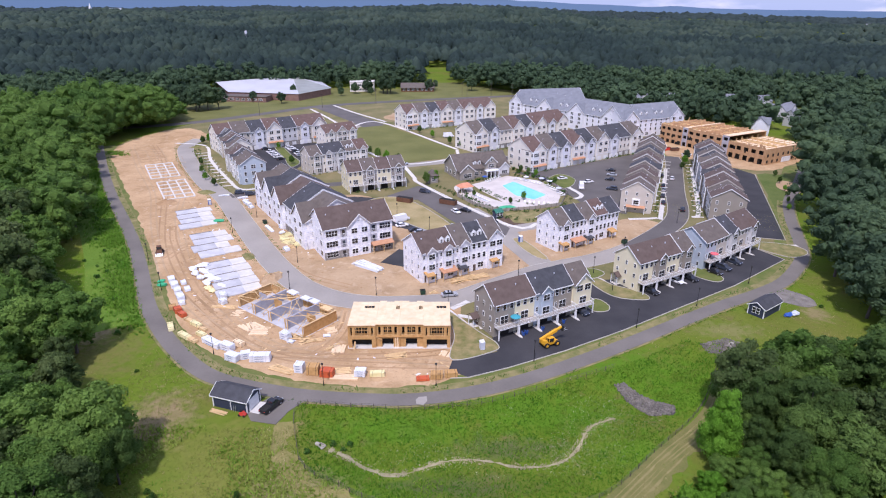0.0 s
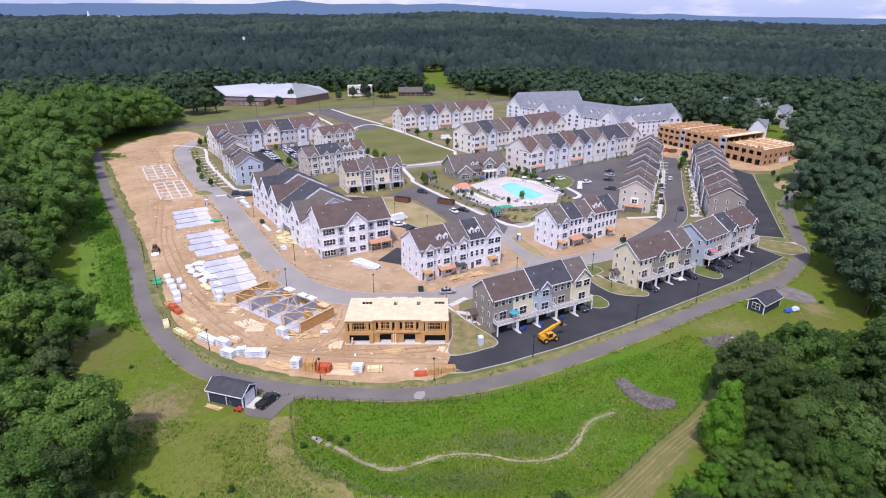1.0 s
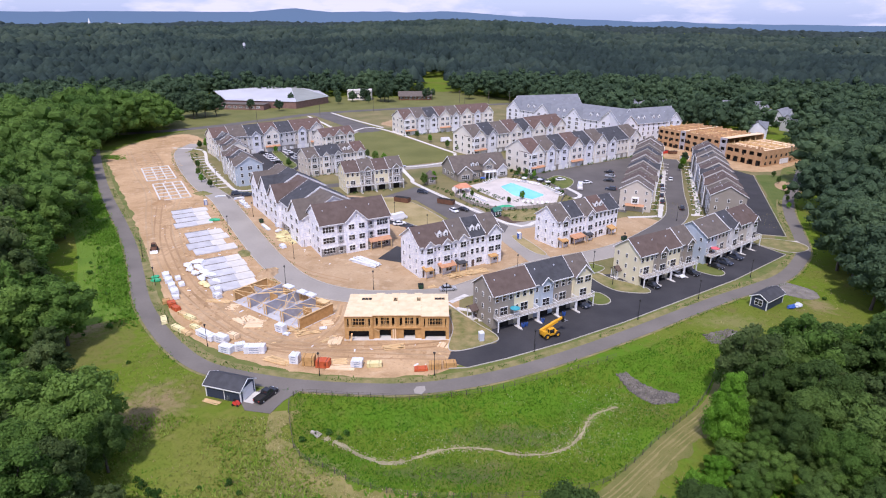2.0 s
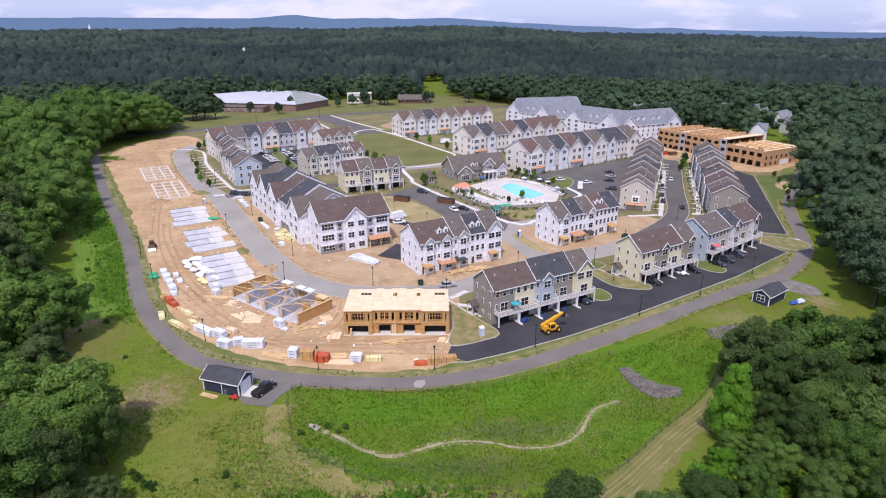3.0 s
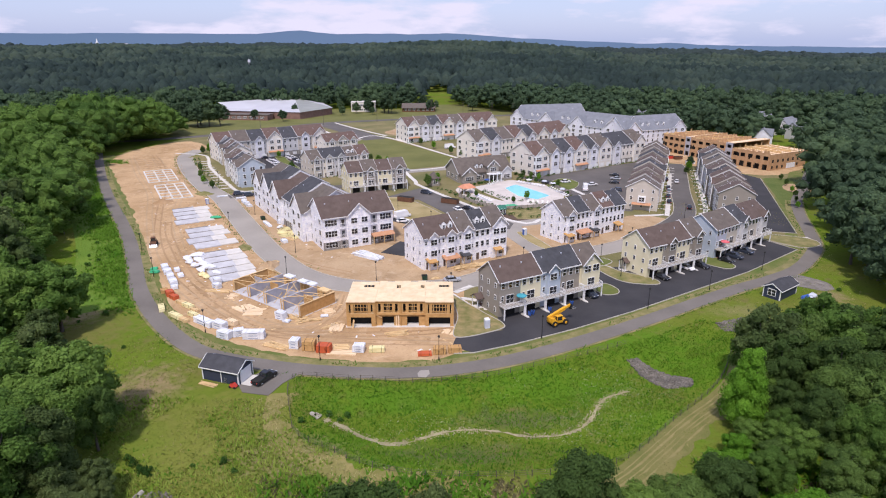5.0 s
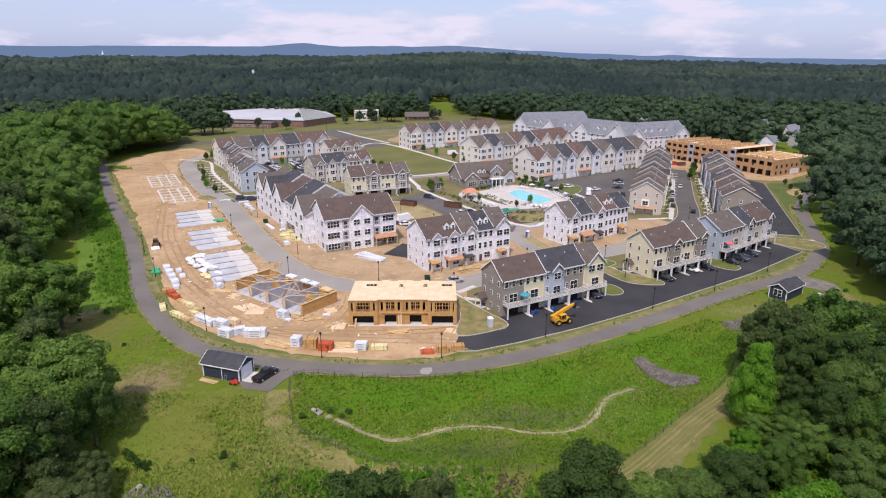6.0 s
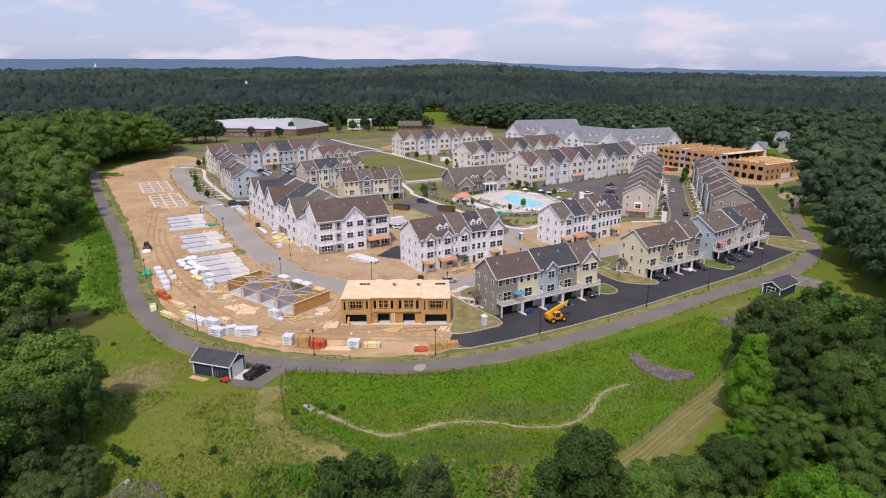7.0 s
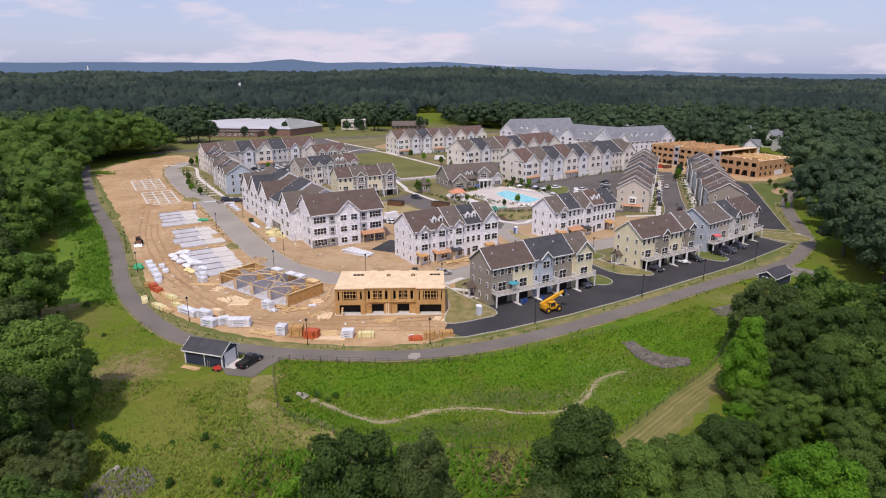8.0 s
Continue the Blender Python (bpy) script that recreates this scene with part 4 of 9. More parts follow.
                    if abs(cx - X - w / 2) < 0.2:
                        win(top, "m", X + w * 0.87, -0.02, zz + 0.95, 0, near)
            else:
                for k in range(3 if w > 5 else 2):
                    win(top, "s", X + w * (k + 0.5) / (3 if w > 5 else 2), -0.02, zz + 0.85, 0, near)
        # plain back
        for fl in range(floors if near else 0):
            for dx in (0.28, 0.72):
                win(top, "s", X + w * dx, depth + 0.02, fl * fh + 0.9, 180)
        if deck:
            d = part("deck", Geo(), DECKING, top, "grey timber deck with white trim on posts")
            g = Geo()
            g.box(X + 0.05, X + w - 0.05, -deck, -0.0 if front == 0 else front, fh - 0.16, fh)
            d.data = g.mesh("deck", [DECKING])
            g = Geo()
            g.box(X + 0.02, X + w - 0.02, -deck - 0.05, -deck - 0.003, fh - 0.2, fh - 0.02)
            part("fascia", g, WHITE, d, "white fascia board")
            g = Geo()
            for a, b in (((X + 0.1, -deck + 0.05), (X + w - 0.1, -deck + 0.05)), ((X + 0.1, -deck + 0.05), (X + 0.1, -0.1)), ((X + w - 0.1, -deck + 0.05), (X + w - 0.1, -0.1))):
                L = math.hypot(b[0] - a[0], b[1] - a[1])
                m = pose(*a, 0, 0, 0, math.degrees(math.atan2(b[1] - a[1], b[0] - a[0])))
                g.box(0, L, -0.04, 0.04, fh + 1.0, fh + 1.06, 0, m)
                g.box(0, L, -0.03, 0.03, fh + 0.1, fh + 0.16, 0, m)
                for k in range(int(L / 0.2) + 1):
                    g.box(k * 0.2 - 0.014, k * 0.2 + 0.014, -0.014, 0.014, fh + 0.1, fh + 1.0, 0, m)
            part("railing", g, WHITE, d)
            for px in (X + 0.2, X + w - 0.2):
                g = Geo()
                g.box(px - 0.12, px + 0.12, -deck + 0.02, -deck + 0.26, 0, fh - 0.16)
                part("post", g, WHITE, top)
        if awning and (i < 3 or i == 4):
            g = Geo()
            x0, x1 = (X + 0.2, X + w - 0.2) if i % 2 else (X + w * 0.1, X + w * 0.6)
            g.solid([(x0, -bay - 1.5, fh - 0.55), (x1, -bay - 1.5, fh - 0.55), (x1, 0, fh - 0.1), (x0, 0, fh - 0.1)], [(x0, -bay - 1.5, fh - 0.35), (x1, -bay - 1.5, fh - 0.35), (x1, 0, fh + 0.3), (x0, 0, fh + 0.3)])
            aw = part("porch_roof", g, (OSB if i in (0, 4) else COPPER) if i != 2 else R_SLATE, top, "bare orange porch sheathing" if i != 2 else "dark shingled porch roof")
            for px in (x0 + 0.15, x1 - 0.15):
                g = Geo()
                g.box(px - 0.08, px + 0.08, -bay - 1.45, -bay - 1.3, 0, fh - 0.5)
                part("porch_post", g, STUD, aw)
        # small roof vents
        g = Geo()
        yv = depth * 0.3
        g.box(X + w * 0.3, X + w * 0.3 + 0.22, yv, yv + 0.22, h + yv * p, h + yv * p + 0.6)
        part("roof_vent", g, PALEPLASTIC, ro)
        X += w
    # gable ends
    for xe, rot, dz in ((-0.02, -90, 0), (X + 0.02, 90, lift[-1])):
        for fl in range(floors):
            for k, kk in enumerate(ends):
                if kk != " ":
                    win(top, kk, xe, depth * (k + 0.5) / len(ends), fl * fh + 0.95, rot, near)
    return top


def units(spec, w):
    table = {"c": CREAM, "t": TAUPE, "b": BLUE, "g": GREY, "e": BEIGE, "W": COOL, "p": PALE, "w": WRAP, "B": R_BROWN, "R": R_RED, "G": R_GREY, "S": R_SLATE, "P": R_PALE}
    return [(w, table[s[0]], table[s[1]], s[2:]) for s in spec.split()]


house_row("town_house", "three-storey town houses in taupe, cream and pale blue with decks", 12.3, 127.1, 29.3, units("tBp cBp bSg tSp cGG", 5.9), 8.7, near=True, deck=2.2)
house_row("town_house", "three-storey cream and taupe town houses with white decks", 53.9, 151.9, 31, units("cBp tBg cBp tGg", 5.5), 9.2, near=True, deck=2.2)
house_row("town_house", "three-storey pale blue and grey town houses with white decks", 78.2, 167.3, 37, units("bGp eGp gSg eBp gBg", 5.9), 10.5, near=True, deck=2.2)
house_row("unfinished_house", "three-storey terrace in white house wrap with brown and slate roofs", -5.7, 157.1, 30.4, units("wBg wBgd wGg wSd wGG", 5.48), 11.5, H=9.4, rise=3.9, near=True, awning=True)
house_row("unfinished_house", "three-storey terrace in white house wrap with orange porch boards", 36.8, 181.2, 33.7, units("wGg wSp wGg wRd wSp", 5.6), 10, H=9.0, rise=3.6, near=True, awning=True)
house_row("apartment_house", "long three-storey apartment wing in white house wrap with brown roofs", -72.2, 229.0, -58.2, units("wGG wSG wBG wSp wGG", 11.0), 21, H=9.4, rise=5.8, near=True, base=STONE, bay=1.0, ends="   ", step=0.6)
APARTMENT_END = house_row("apartment_house", "end of the apartment house in white house wrap with brown roof", -36.2, 173.2, 28.2, units("wBr wBG wBl", 7.6), 14, H=10.2, rise=4.6, near=True, base=STONE, bay=0.6, ends="dmd", ground="window")
house_row("town_house", "cream and taupe town houses with white decks over garages", -39.3, 246, 24, units("cBp tGg cBp tGg", 6.3), 11, deck=2.0)
house_row("town_house", "pale town houses with brown and slate roofs", -60.5, 273.5, 36, units("eGg pSg gSg pGpd pRg", 6.0), 11)
house_row("town_house", "taupe and white town houses with red-brown roofs", -63, 326, 38, units("pRg eRG pRg", 6.5), 11)
house_row("apartment_house", "beige and grey apartment house with garages along the court", -117.0, 314.5, 34.5, units("pRG eGp gSg pRG gSp eRg pRG", 8.7), 16, H=9.6, rise=4.6, ground="garage", base=STONE, ends="dsd")
house_row("town_house", "grey terrace with small front gardens along the street", -119.0, 320, -61.5, units("pGg gSg eGg pBp gSg pGg", 5.6), 11, ends="sds")
house_row("town_house", "pale grey terrace with small front gardens along the street", -102.0, 283.0, -60.8, units("gGg eBp pSg gGg bGg", 6.1), 10.8, ends="sds")
APARTMENT_EAST = house_row("apartment_house", "pale apartment house with red-brown roofs and ground-floor garages", 41.5, 279, 34, units("pRG eGg gSg pRG gSg pGG gSg pSp pGG", 8.6), 17, H=10.0, rise=5.0, ground="garage", base=STONE, ends="dsd")
APARTMENT_MIDDLE = house_row("apartment_house", "pale apartment house with grey and red-brown roofs", 17, 319, 36, units("pGG gSg pGp pRG gSg pRG eRg pRG", 8.7), 17, H=10.0, rise=5.0, ground="garage", base=STONE, ends="dsd")
APARTMENT_NORTH = house_row("apartment_house", "pale apartment house with red-brown roofs beside the lawn", -22.5, 379, 29, units("pRG gGg gSg pRG gGg pRG eRg pRG", 8.2), 17, H=10.0, rise=4.6, ground="garage", base=STONE, ends="dsd")
house_row("care_home", "long white four-storey building with blue-grey roof", 46.5, 428, -48.5, units("WPG WPpd WPG WPpd WPG WPpd WPG", 12.6), 21, H=10.4, rise=7.2, floors=4, step=0.0, category="building")
house_row("care_home", "white four-storey rear wing with a broad blue-grey roof", 57, 424, 14, units("WPpd WPp WPpd WPp", 11.2), 23, H=10.2, rise=7.5, floors=4, step=0.0, category="building")
house_row("care_home", "white four-storey wing with blue-grey roof and dormers", 105, 356, 24, units("WPG WPpd WPpd WPG", 11.5), 20, H=10.4, rise=7.2, floors=4, step=0.0, category="building")
STEPPED = house_row("town_house", "taupe and grey terrace stepping along the street with white trim", 79, 219, 69, units("eGp gBp eGg tBp gGp eSg tGp gBp eGg tSp gGp tGg eBp tGp", 6.7), 11.5, H=8.6, step=0.55, ends="mmm")
house_row("town_house", "grey, blue and taupe terrace with front gardens", 126, 301, -107.5, units("eGp gBp tSg eGp bSp gGg bGp eBp tSg gBp eBp tBg gGp tBp", 6.7), 12, H=8.6, step=0.55, ends="mmm")


def clubhouse():
    """Low hall under one long roof; a tall middle gable with a balcony portico, two side gables, roof dormers."""
    c = empty("clubhouse", at(6.6, 266.5, 22), "taupe clubhouse with stone base, white portico and grey-brown roof", "building")

    def body(name, x0, x1, y0, y1, H, rise, along, wall=TAUPE):
        g = Geo()
        if along == "x":
            prof = [(y0, 0), (y1, 0), (y1, H), ((y0 + y1) / 2, H + rise), (y0, H)]
            g.solid([(x0, a, b) for a, b in prof], [(x1, a, b) for a, b in prof])
        else:
            prof = [(x0, 0), (x1, 0), (x1, H), ((x0 + x1) / 2, H + rise), (x0, H)]
            g.solid([(a, y1, b) for a, b in prof], [(a, y0, b) for a, b in prof])
        w = part(name, g, wall, c)
        g = Geo()
        if along == "x":
            chevron(g, x0 - 0.5, x1 + 0.5, (y0 + y1) / 2, (y1 - y0) / 2, H, rise, 0.22, 0.6)
        else:
            chevron(g, y0 - 0.5, y1, (x0 + x1) / 2, (x1 - x0) / 2, H, rise, 0.22, 0.5, "y")
        ro = part("roof", g, R_GREY, c)
        g = Geo()
        if along == "x":
            chevron(g, x0 - 0.62, x0 - 0.5, (y0 + y1) / 2, (y1 - y0) / 2, H - 0.08, rise, 0.36, 0.66)
        else:
            chevron(g, y0 - 0.62, y0 - 0.5, (x0 + x1) / 2, (x1 - x0) / 2, H - 0.08, rise, 0.36, 0.56, "y")
        part("rake_board", g, WHITE, ro, "white rake board")
        return w

    body("hall", 0, 26, 0, 15, 4.4, 5.2, "x")
    body("side_gable", 0.6, 7.6, -2.4, 7, 4.0, 2.9, "y")
    body("middle_gable", 13.2, 18.6, -2.0, 8, 7.0, 2.5, "y")
    body("side_gable", 20.6, 25.6, -1.6, 7, 4.0, 2.3, "y", GREY)
    for x0, x1, y in ((0.6, 7.6, -2.4), (7.6, 13.2, 0), (18.6, 20.6, 0), (20.6, 25.6, -1.6)):
        g = Geo()
        g.box(x0 + 0.02, x1 - 0.02, y - 0.08, y + 0.02, 0, 1.0)
        part("stone_base", g, STONE, c, "grey stone facing")
    for x, y, k, z in ((4.1, -2.42, "x", 1.0), (9.2, -0.02, "t", 1.0), (12.0, -0.02, "s", 1.0), (15.9, -2.02, "t", 4.6), (23.1, -1.62, "t", 1.0), (19.6, -0.02, "s", 1.0)):
        win(c, k, x, y, z, 0, True)
    win(c, "q", 4.1, -2.42, 4.9)
    win(c, "m", 15.9, -2.02, 7.3)
    for y in (3, 7.5, 12):
        win(c, "d", -0.02, y, 1.2, -90)
    g = Geo()
    g.box(12.6, 19.2, -4.6, -2.0, 3.5, 3.8)
    po = part("portico", g, WHITE, c, "white portico with a balcony on top")
    for x in (12.9, 14.9, 16.9, 18.9):
        g = Geo()
        g.tube((x, -4.35, 0), (x, -4.35, 3.5), 0.2, 0.17, 10)
        part("column", g, WHITE, po)
    g = Geo()
    g.box(12.6, 19.2, -4.6, -4.5, 4.7, 4.8)
    for k in range(23):
        g.box(12.6 + k * 0.295, 12.66 + k * 0.295, -4.58, -4.52, 3.8, 4.7)
    part("railing", g, WHITE, po)
    g = Geo()
    g.box(14.6, 17.2, -2.08, -2.0, 0.1, 2.8)
    part("door", g, GLASS, c, "dark glazed entrance doors")
    for cx in (9.4, 11.6):
        g = Geo()
        z0, y0 = 5.3, 1.6
        prof = [(cx - 0.8, z0), (cx + 0.8, z0), (cx + 0.8, z0 + 1.6), (cx, z0 + 2.4), (cx - 0.8, z0 + 1.6)]
        g.solid([(a, y0 + 3.0, b) for a, b in prof], [(a, y0, b) for a, b in prof])
        dm = part("dormer", g, WHITE, c, "white gabled roof dormer")
        g = Geo()
        chevron(g, y0 - 0.2, y0 + 3.0, cx, 0.8, z0 + 1.6, 0.8, 0.12, 0.12, "y")
        part("dormer_roof", g, R_GREY, dm)
        part("window", WIN["m"][2], None, dm, m=pose(cx, y0 - 0.02, z0 + 0.3))
    tw = empty("gate_lodge", at(-4.5, 262, 22), "small taupe lodge with a steep pyramid roof and white trim", "hut")
    g = Geo()
    g.box(-1.9, 1.9, -1.9, 1.9, 0, 3.4)
    part("wall", g, TAUPE, tw)
    g = Geo()
    g.solid([(-2.4, -2.4, 3.4), (2.4, -2.4, 3.4), (2.4, 2.4, 3.4), (-2.4, 2.4, 3.4)], [(-0.05, -0.05, 6.2), (0.05, -0.05, 6.2), (0.05, 0.05, 6.2), (-0.05, 0.05, 6.2)])
    part("roof", g, R_GREY, tw)
    win(tw, "d", 0, -1.92, 1.0, 0)


clubhouse()


def end_bay(house, depth):
    """White boxed bay and a porch under it on a terrace's near gable end."""
    g = Geo()
    g.box(-0.6, 0, depth * 0.38, depth * 0.62, 2.95, 5.5)
    b = part("bay_window", g, WHITE, house, "white boxed bay window")
    win(house, "d", -0.62, depth / 2, 3.4, -90, True)
    g = Geo()
    y0, y1 = depth * 0.2, depth * 0.8
    g.solid([(-1.7, y0, 2.3), (0, y0, 2.3), (0, y1, 2.3), (-1.7, y1, 2.3)], [(-1.6, y0, 2.45), (0, y0, 2.85), (0, y1, 2.85), (-1.6, y1, 2.45)])
    p = part("porch_roof", g, COPPER, house, "copper-coloured porch roof")
    for y in (y0 + 0.15, y1 - 0.15):
        g = Geo()
        g.box(-1.55, -1.4, y - 0.08, y + 0.08, 0, 2.3)
        part("porch_post", g, WHITE, p)


g = Geo()
g.solid([(15.3, -2.0, 2.75), (22.6, -2.0, 2.75), (22.6, -0.05, 2.75), (15.3, -0.05, 2.75)], [(15.3, -1.9, 2.95), (22.6, -1.9, 2.95), (22.6, -0.05, 3.6), (15.3, -0.05, 3.6)])
awn = part("porch_roof", g, COPPER, APARTMENT_END, "orange-brown porch roof boards")
for px in (15.5, 19.0, 22.4):
    g = Geo()
    g.box(px - 0.1, px + 0.1, -1.9, -1.7, 0, 2.75)
    part("porch_post", g, STUD, awn)


for ob, dp in ((STEPPED, 11.5),):
    end_bay(ob, dp)


def corner_bay(house, x, y, floors, fh):
    """White corner bay with ribbon windows on both faces."""
    for f in range(floors):
        g = Geo()
        g.box(x - 0.35, x + 3.4, y - 0.9, y + 0.3, f * fh + 0.1, (f + 1) * fh - 0.05)
        part("corner_bay", g, WHITE, house, "white panelled corner bay")
        win(house, "t", x + 1.6, y - 0.92, f * fh + 0.75)
        win(house, "s", x - 0.37, y - 0.3, f * fh + 0.75, -90)


for ob in (APARTMENT_EAST, APARTMENT_MIDDLE, APARTMENT_NORTH):
    corner_bay(ob, 0.3, -0.3, 3, 10.0 / 3)

# ---- woods ----
CLEARED = [(-30, 40), (-44, 52), (-50, 62), (-53.5, 74), (-55.5, 86), (-64, 99), (-77, 113), (-84, 121), (-102, 142), (-117, 169), (-125, 198), (-149, 244), (-180, 303), (-183, 335), (-181, 361), (-168, 388), (-175, 425), (-215, 440), (-260, 400), (-300, 420), (-210, 470), (-205, 560), (-90, 578), (-30, 575), (-26, 610), (-24, 752), (14, 754), (11, 606), (62, 545), (80, 500), (104, 464), (116, 430), (122, 408), (152, 402), (168, 384), (182, 366), (195, 334), (193, 308), (178, 284.5), (159.5, 255), (145, 234.5), (134.5, 213.5), (125.5, 194), (115, 170), (106, 146), (105, 132), (102, 127), (90, 117), (76, 110), (64, 106), (55, 101), (51, 94), (48, 86), (42, 78), (36, 71), (30, 67), (22, 66), (13, 67), (8, 65), (-4, 66), (-14, 63), (-16, 40)]


def tri_mesh(name, V, mats, F=None, smooth_shade=False):
    """Triangles: V n x 3 x 3 corners, or V points with F faces."""
    n = len(V) if F is None else len(F)
    idx = np.arange(n * 3) if F is None else F.reshape(-1)
    V = V.reshape(-1, 3)
    me = bpy.data.meshes.new(name)
    me.vertices.add(len(V))
    me.vertices.foreach_set("co", V.reshape(-1).astype(np.float32))
    me.loops.add(n * 3)
    me.loops.foreach_set("vertex_index", idx.astype(np.int32))
    me.polygons.add(n)
    me.polygons.foreach_set("loop_start", np.arange(0, n * 3, 3, dtype=np.int32))
    if smooth_shade:
        me.polygons.foreach_set("use_smooth", np.ones(n, bool))
    me.update(calc_edges=True)
    for mm in mats:
        me.materials.append(mm)
    return me


def leaf_cloud(rng, lobes, n, size, jitter=0.42):
    """Leaf sprays laid over the outer skins of lobes (x, y, z, rx, ry, rz), thickest on the sides turned to the light and away from the stem."""
    lobes = np.array(lobes)
    wgt = lobes[:, 3] * lobes[:, 5]
    k = rng.choice(len(lobes), n, p=wgt / wgt.sum())
    mid = lobes[:, :3].mean(0)
    away = lobes[k, :3] - mid
    away /= np.linalg.norm(away, axis=1)[:, None] + 1e-6
    d = rng.normal(size=(n, 3)) + away * 0.75
    d[:, 2] += 0.45
    d /= np.linalg.norm(d, axis=1)[:, None]
    c = lobes[k, :3] + d * lobes[k, 3:] * (1.0 + rng.normal(0, 0.11, (n, 1)))
    nrm = d + rng.normal(size=(n, 3)) * jitter
    nrm /= np.linalg.norm(nrm, axis=1)[:, None]
    t = np.cross(nrm, rng.normal(size=(n, 3)))
    t /= np.linalg.norm(t, axis=1)[:, None] + 1e-9
    b = np.cross(nrm, t)
    s = size * rng.uniform(0.5, 1.5, (n, 1))
    return np.stack([c - t * s * 0.62 - b * s * 0.4, c + t * s * 0.62 - b * s * 0.4, c + b * s * 1.1 - nrm * s * 0.25], 1)


def crown_lobes(rng, n=26, cone=0.0):
    """Lobes of a broad crown of height 1: rounded boughs over an uneven dome, the lower ones hanging out; cone narrows it upwards."""
    out = [(0, 0, 0.52, 0.2, 0.2, 0.3)]
    p1, p2 = rng.uniform(0, 6.28, 2)
    for i in range(n):
        f = (i + 0.5) / n
        a, up = i * 2.39996 + rng.uniform(-0.35, 0.35), 1 - 1.7 * f
        lean = 1 + 0.2 * math.sin(2 * a + p1) + 0.14 * math.sin(3 * a + p2)
        rad = math.sqrt(max(0.0, 1 - up * up)) * 0.27 * rng.uniform(0.78, 1.15) * lean
        z = 0.54 + up * 0.34 * rng.uniform(0.84, 1.12)
        s = rng.uniform(0.07, 0.135) * (22 / max(n, 12)) ** 0.3
        if cone:
            z = 0.14 + 0.8 * (1 - f)
            rad = (1.0 - z) ** 0.62 * 0.3 * rng.uniform(0.55, 1.12) * lean
            s = 0.075 + 0.085 * (1 - z) * rng.uniform(0.7, 1.3)
        out.append((math.cos(a) * rad, math.sin(a) * rad, max(z, 0.13), s, s, s * rng.uniform(0.75, 0.98)))
    return out


def core_skin(rng, lobes, seg=8, f=0.9):
    """The closed inner body of the crown: one uneven ball a lobe, as triangles."""
    out = []
    lobes = [q for q in lobes if q[3] > 0.06]
    ang = np.arange(seg) * math.tau / seg
    rings = [(-0.75, 0.62), (-0.1, 1.0), (0.55, 0.82), (0.88, 0.42)]
    for x, y, z, rx, ry, rz in lobes:
        pts = [np.stack([q * np.cos(ang + i * 0.4), q * np.sin(ang + i * 0.4), 0 * ang + w], 1) for i, (w, q) in enumerate(rings)]
        pts = [p * (1 + rng.uniform(-0.14, 0.14, (seg, 1))) for p in pts]
        for i in range(3):
            a, b = pts[i], pts[i + 1]
            a2, b2 = np.roll(a, -1, 0), np.roll(b, -1, 0)
            out += [np.stack([a, a2, b], 1) * (rx * f, ry * f, rz * f) + (x, y, z), np.stack([a2, b2, b], 1) * (rx * f, ry * f, rz * f) + (x, y, z)]
        a = pts[3]
        out.append(np.stack([a, np.roll(a, -1, 0), np.tile((0, 0, 1.0), (seg, 1))], 1) * (rx * f, ry * f, rz * f) + (x, y, z))
    return np.concatenate(out)


RNG = np.random.default_rng(7)
PROTO_NEAR, PROTO_MID, PROTO_LOW, TRUNKS = [], [], [], []
for k in range(7):
    lo = crown_lobes(RNG, 30)
    PROTO_NEAR.append(tri_mesh("crown", np.concatenate([core_skin(RNG, lo, 5, 0.8), leaf_cloud(RNG, lo, 13500, 0.0128)]), [L_DEEP]))
    PROTO_MID.append(tri_mesh("crown", np.concatenate([core_skin(RNG, lo, 5, 0.82), leaf_cloud(RNG, lo, 4600, 0.0205)]), [L_DEEP]))
    PROTO_LOW.append(tri_mesh("crown", np.concatenate([core_skin(RNG, lo, 5, 0.84), leaf_cloud(RNG, lo, 1900, 0.028)]), [L_DEEP]))
    g = Geo()
    g.tube((0, 0, -0.02), (0.01, 0.01, 0.3), 0.022, 0.015, 7)
    g.tube((0.01, 0.01, 0.3), (0, 0, 0.62), 0.015, 0.006, 6)
    for j, q in enumerate(lo[1:7]):
        g.tube((0.01, 0.01, 0.24 + 0.04 * j), (q[0] * 0.9, q[1] * 0.9, q[2]), 0.009, 0.003, 5)
    TRUNKS.append(g.mesh("trunk", [BARK]))


def tree(x, y, h, k, near=1, spread=1.0, bright=False, label="broad green deciduous tree at the edge of the woods"):
    t = empty("tree", at(x, y, (k * 77) % 360, float(terrain(x, y))), label, "tree", "woods round the estate")
    m = Matrix.Diagonal((h * spread, h * spread, h, 1))
    part("trunk", TRUNKS[k % 7], None, t, m=m)
    c = part("crown", (PROTO_LOW, PROTO_MID, PROTO_NEAR)[int(near)][k % 7], None, t, m=m)
    # Lighter leaves west and darker ones east stand in for sun and cloud shade.
    tone = (k * 7) % 10
    if not bright and h > 4:
        pick = None
        if y > 430 or (x > 60 and y > 125):
            pick = L_MID
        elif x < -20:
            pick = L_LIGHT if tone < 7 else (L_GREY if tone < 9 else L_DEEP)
        elif x > 40:
            pick = L_FRESH if tone < 3 else (L_GREY if tone < 5 else L_DEEP)
        if pick:
            c.material_slots[0].link = "OBJECT"
            c.material_slots[0].material = pick
    if bright:
        c.material_slots[0].link = "OBJECT"
        c.material_slots[0].material = L_BRIGHT
    return t


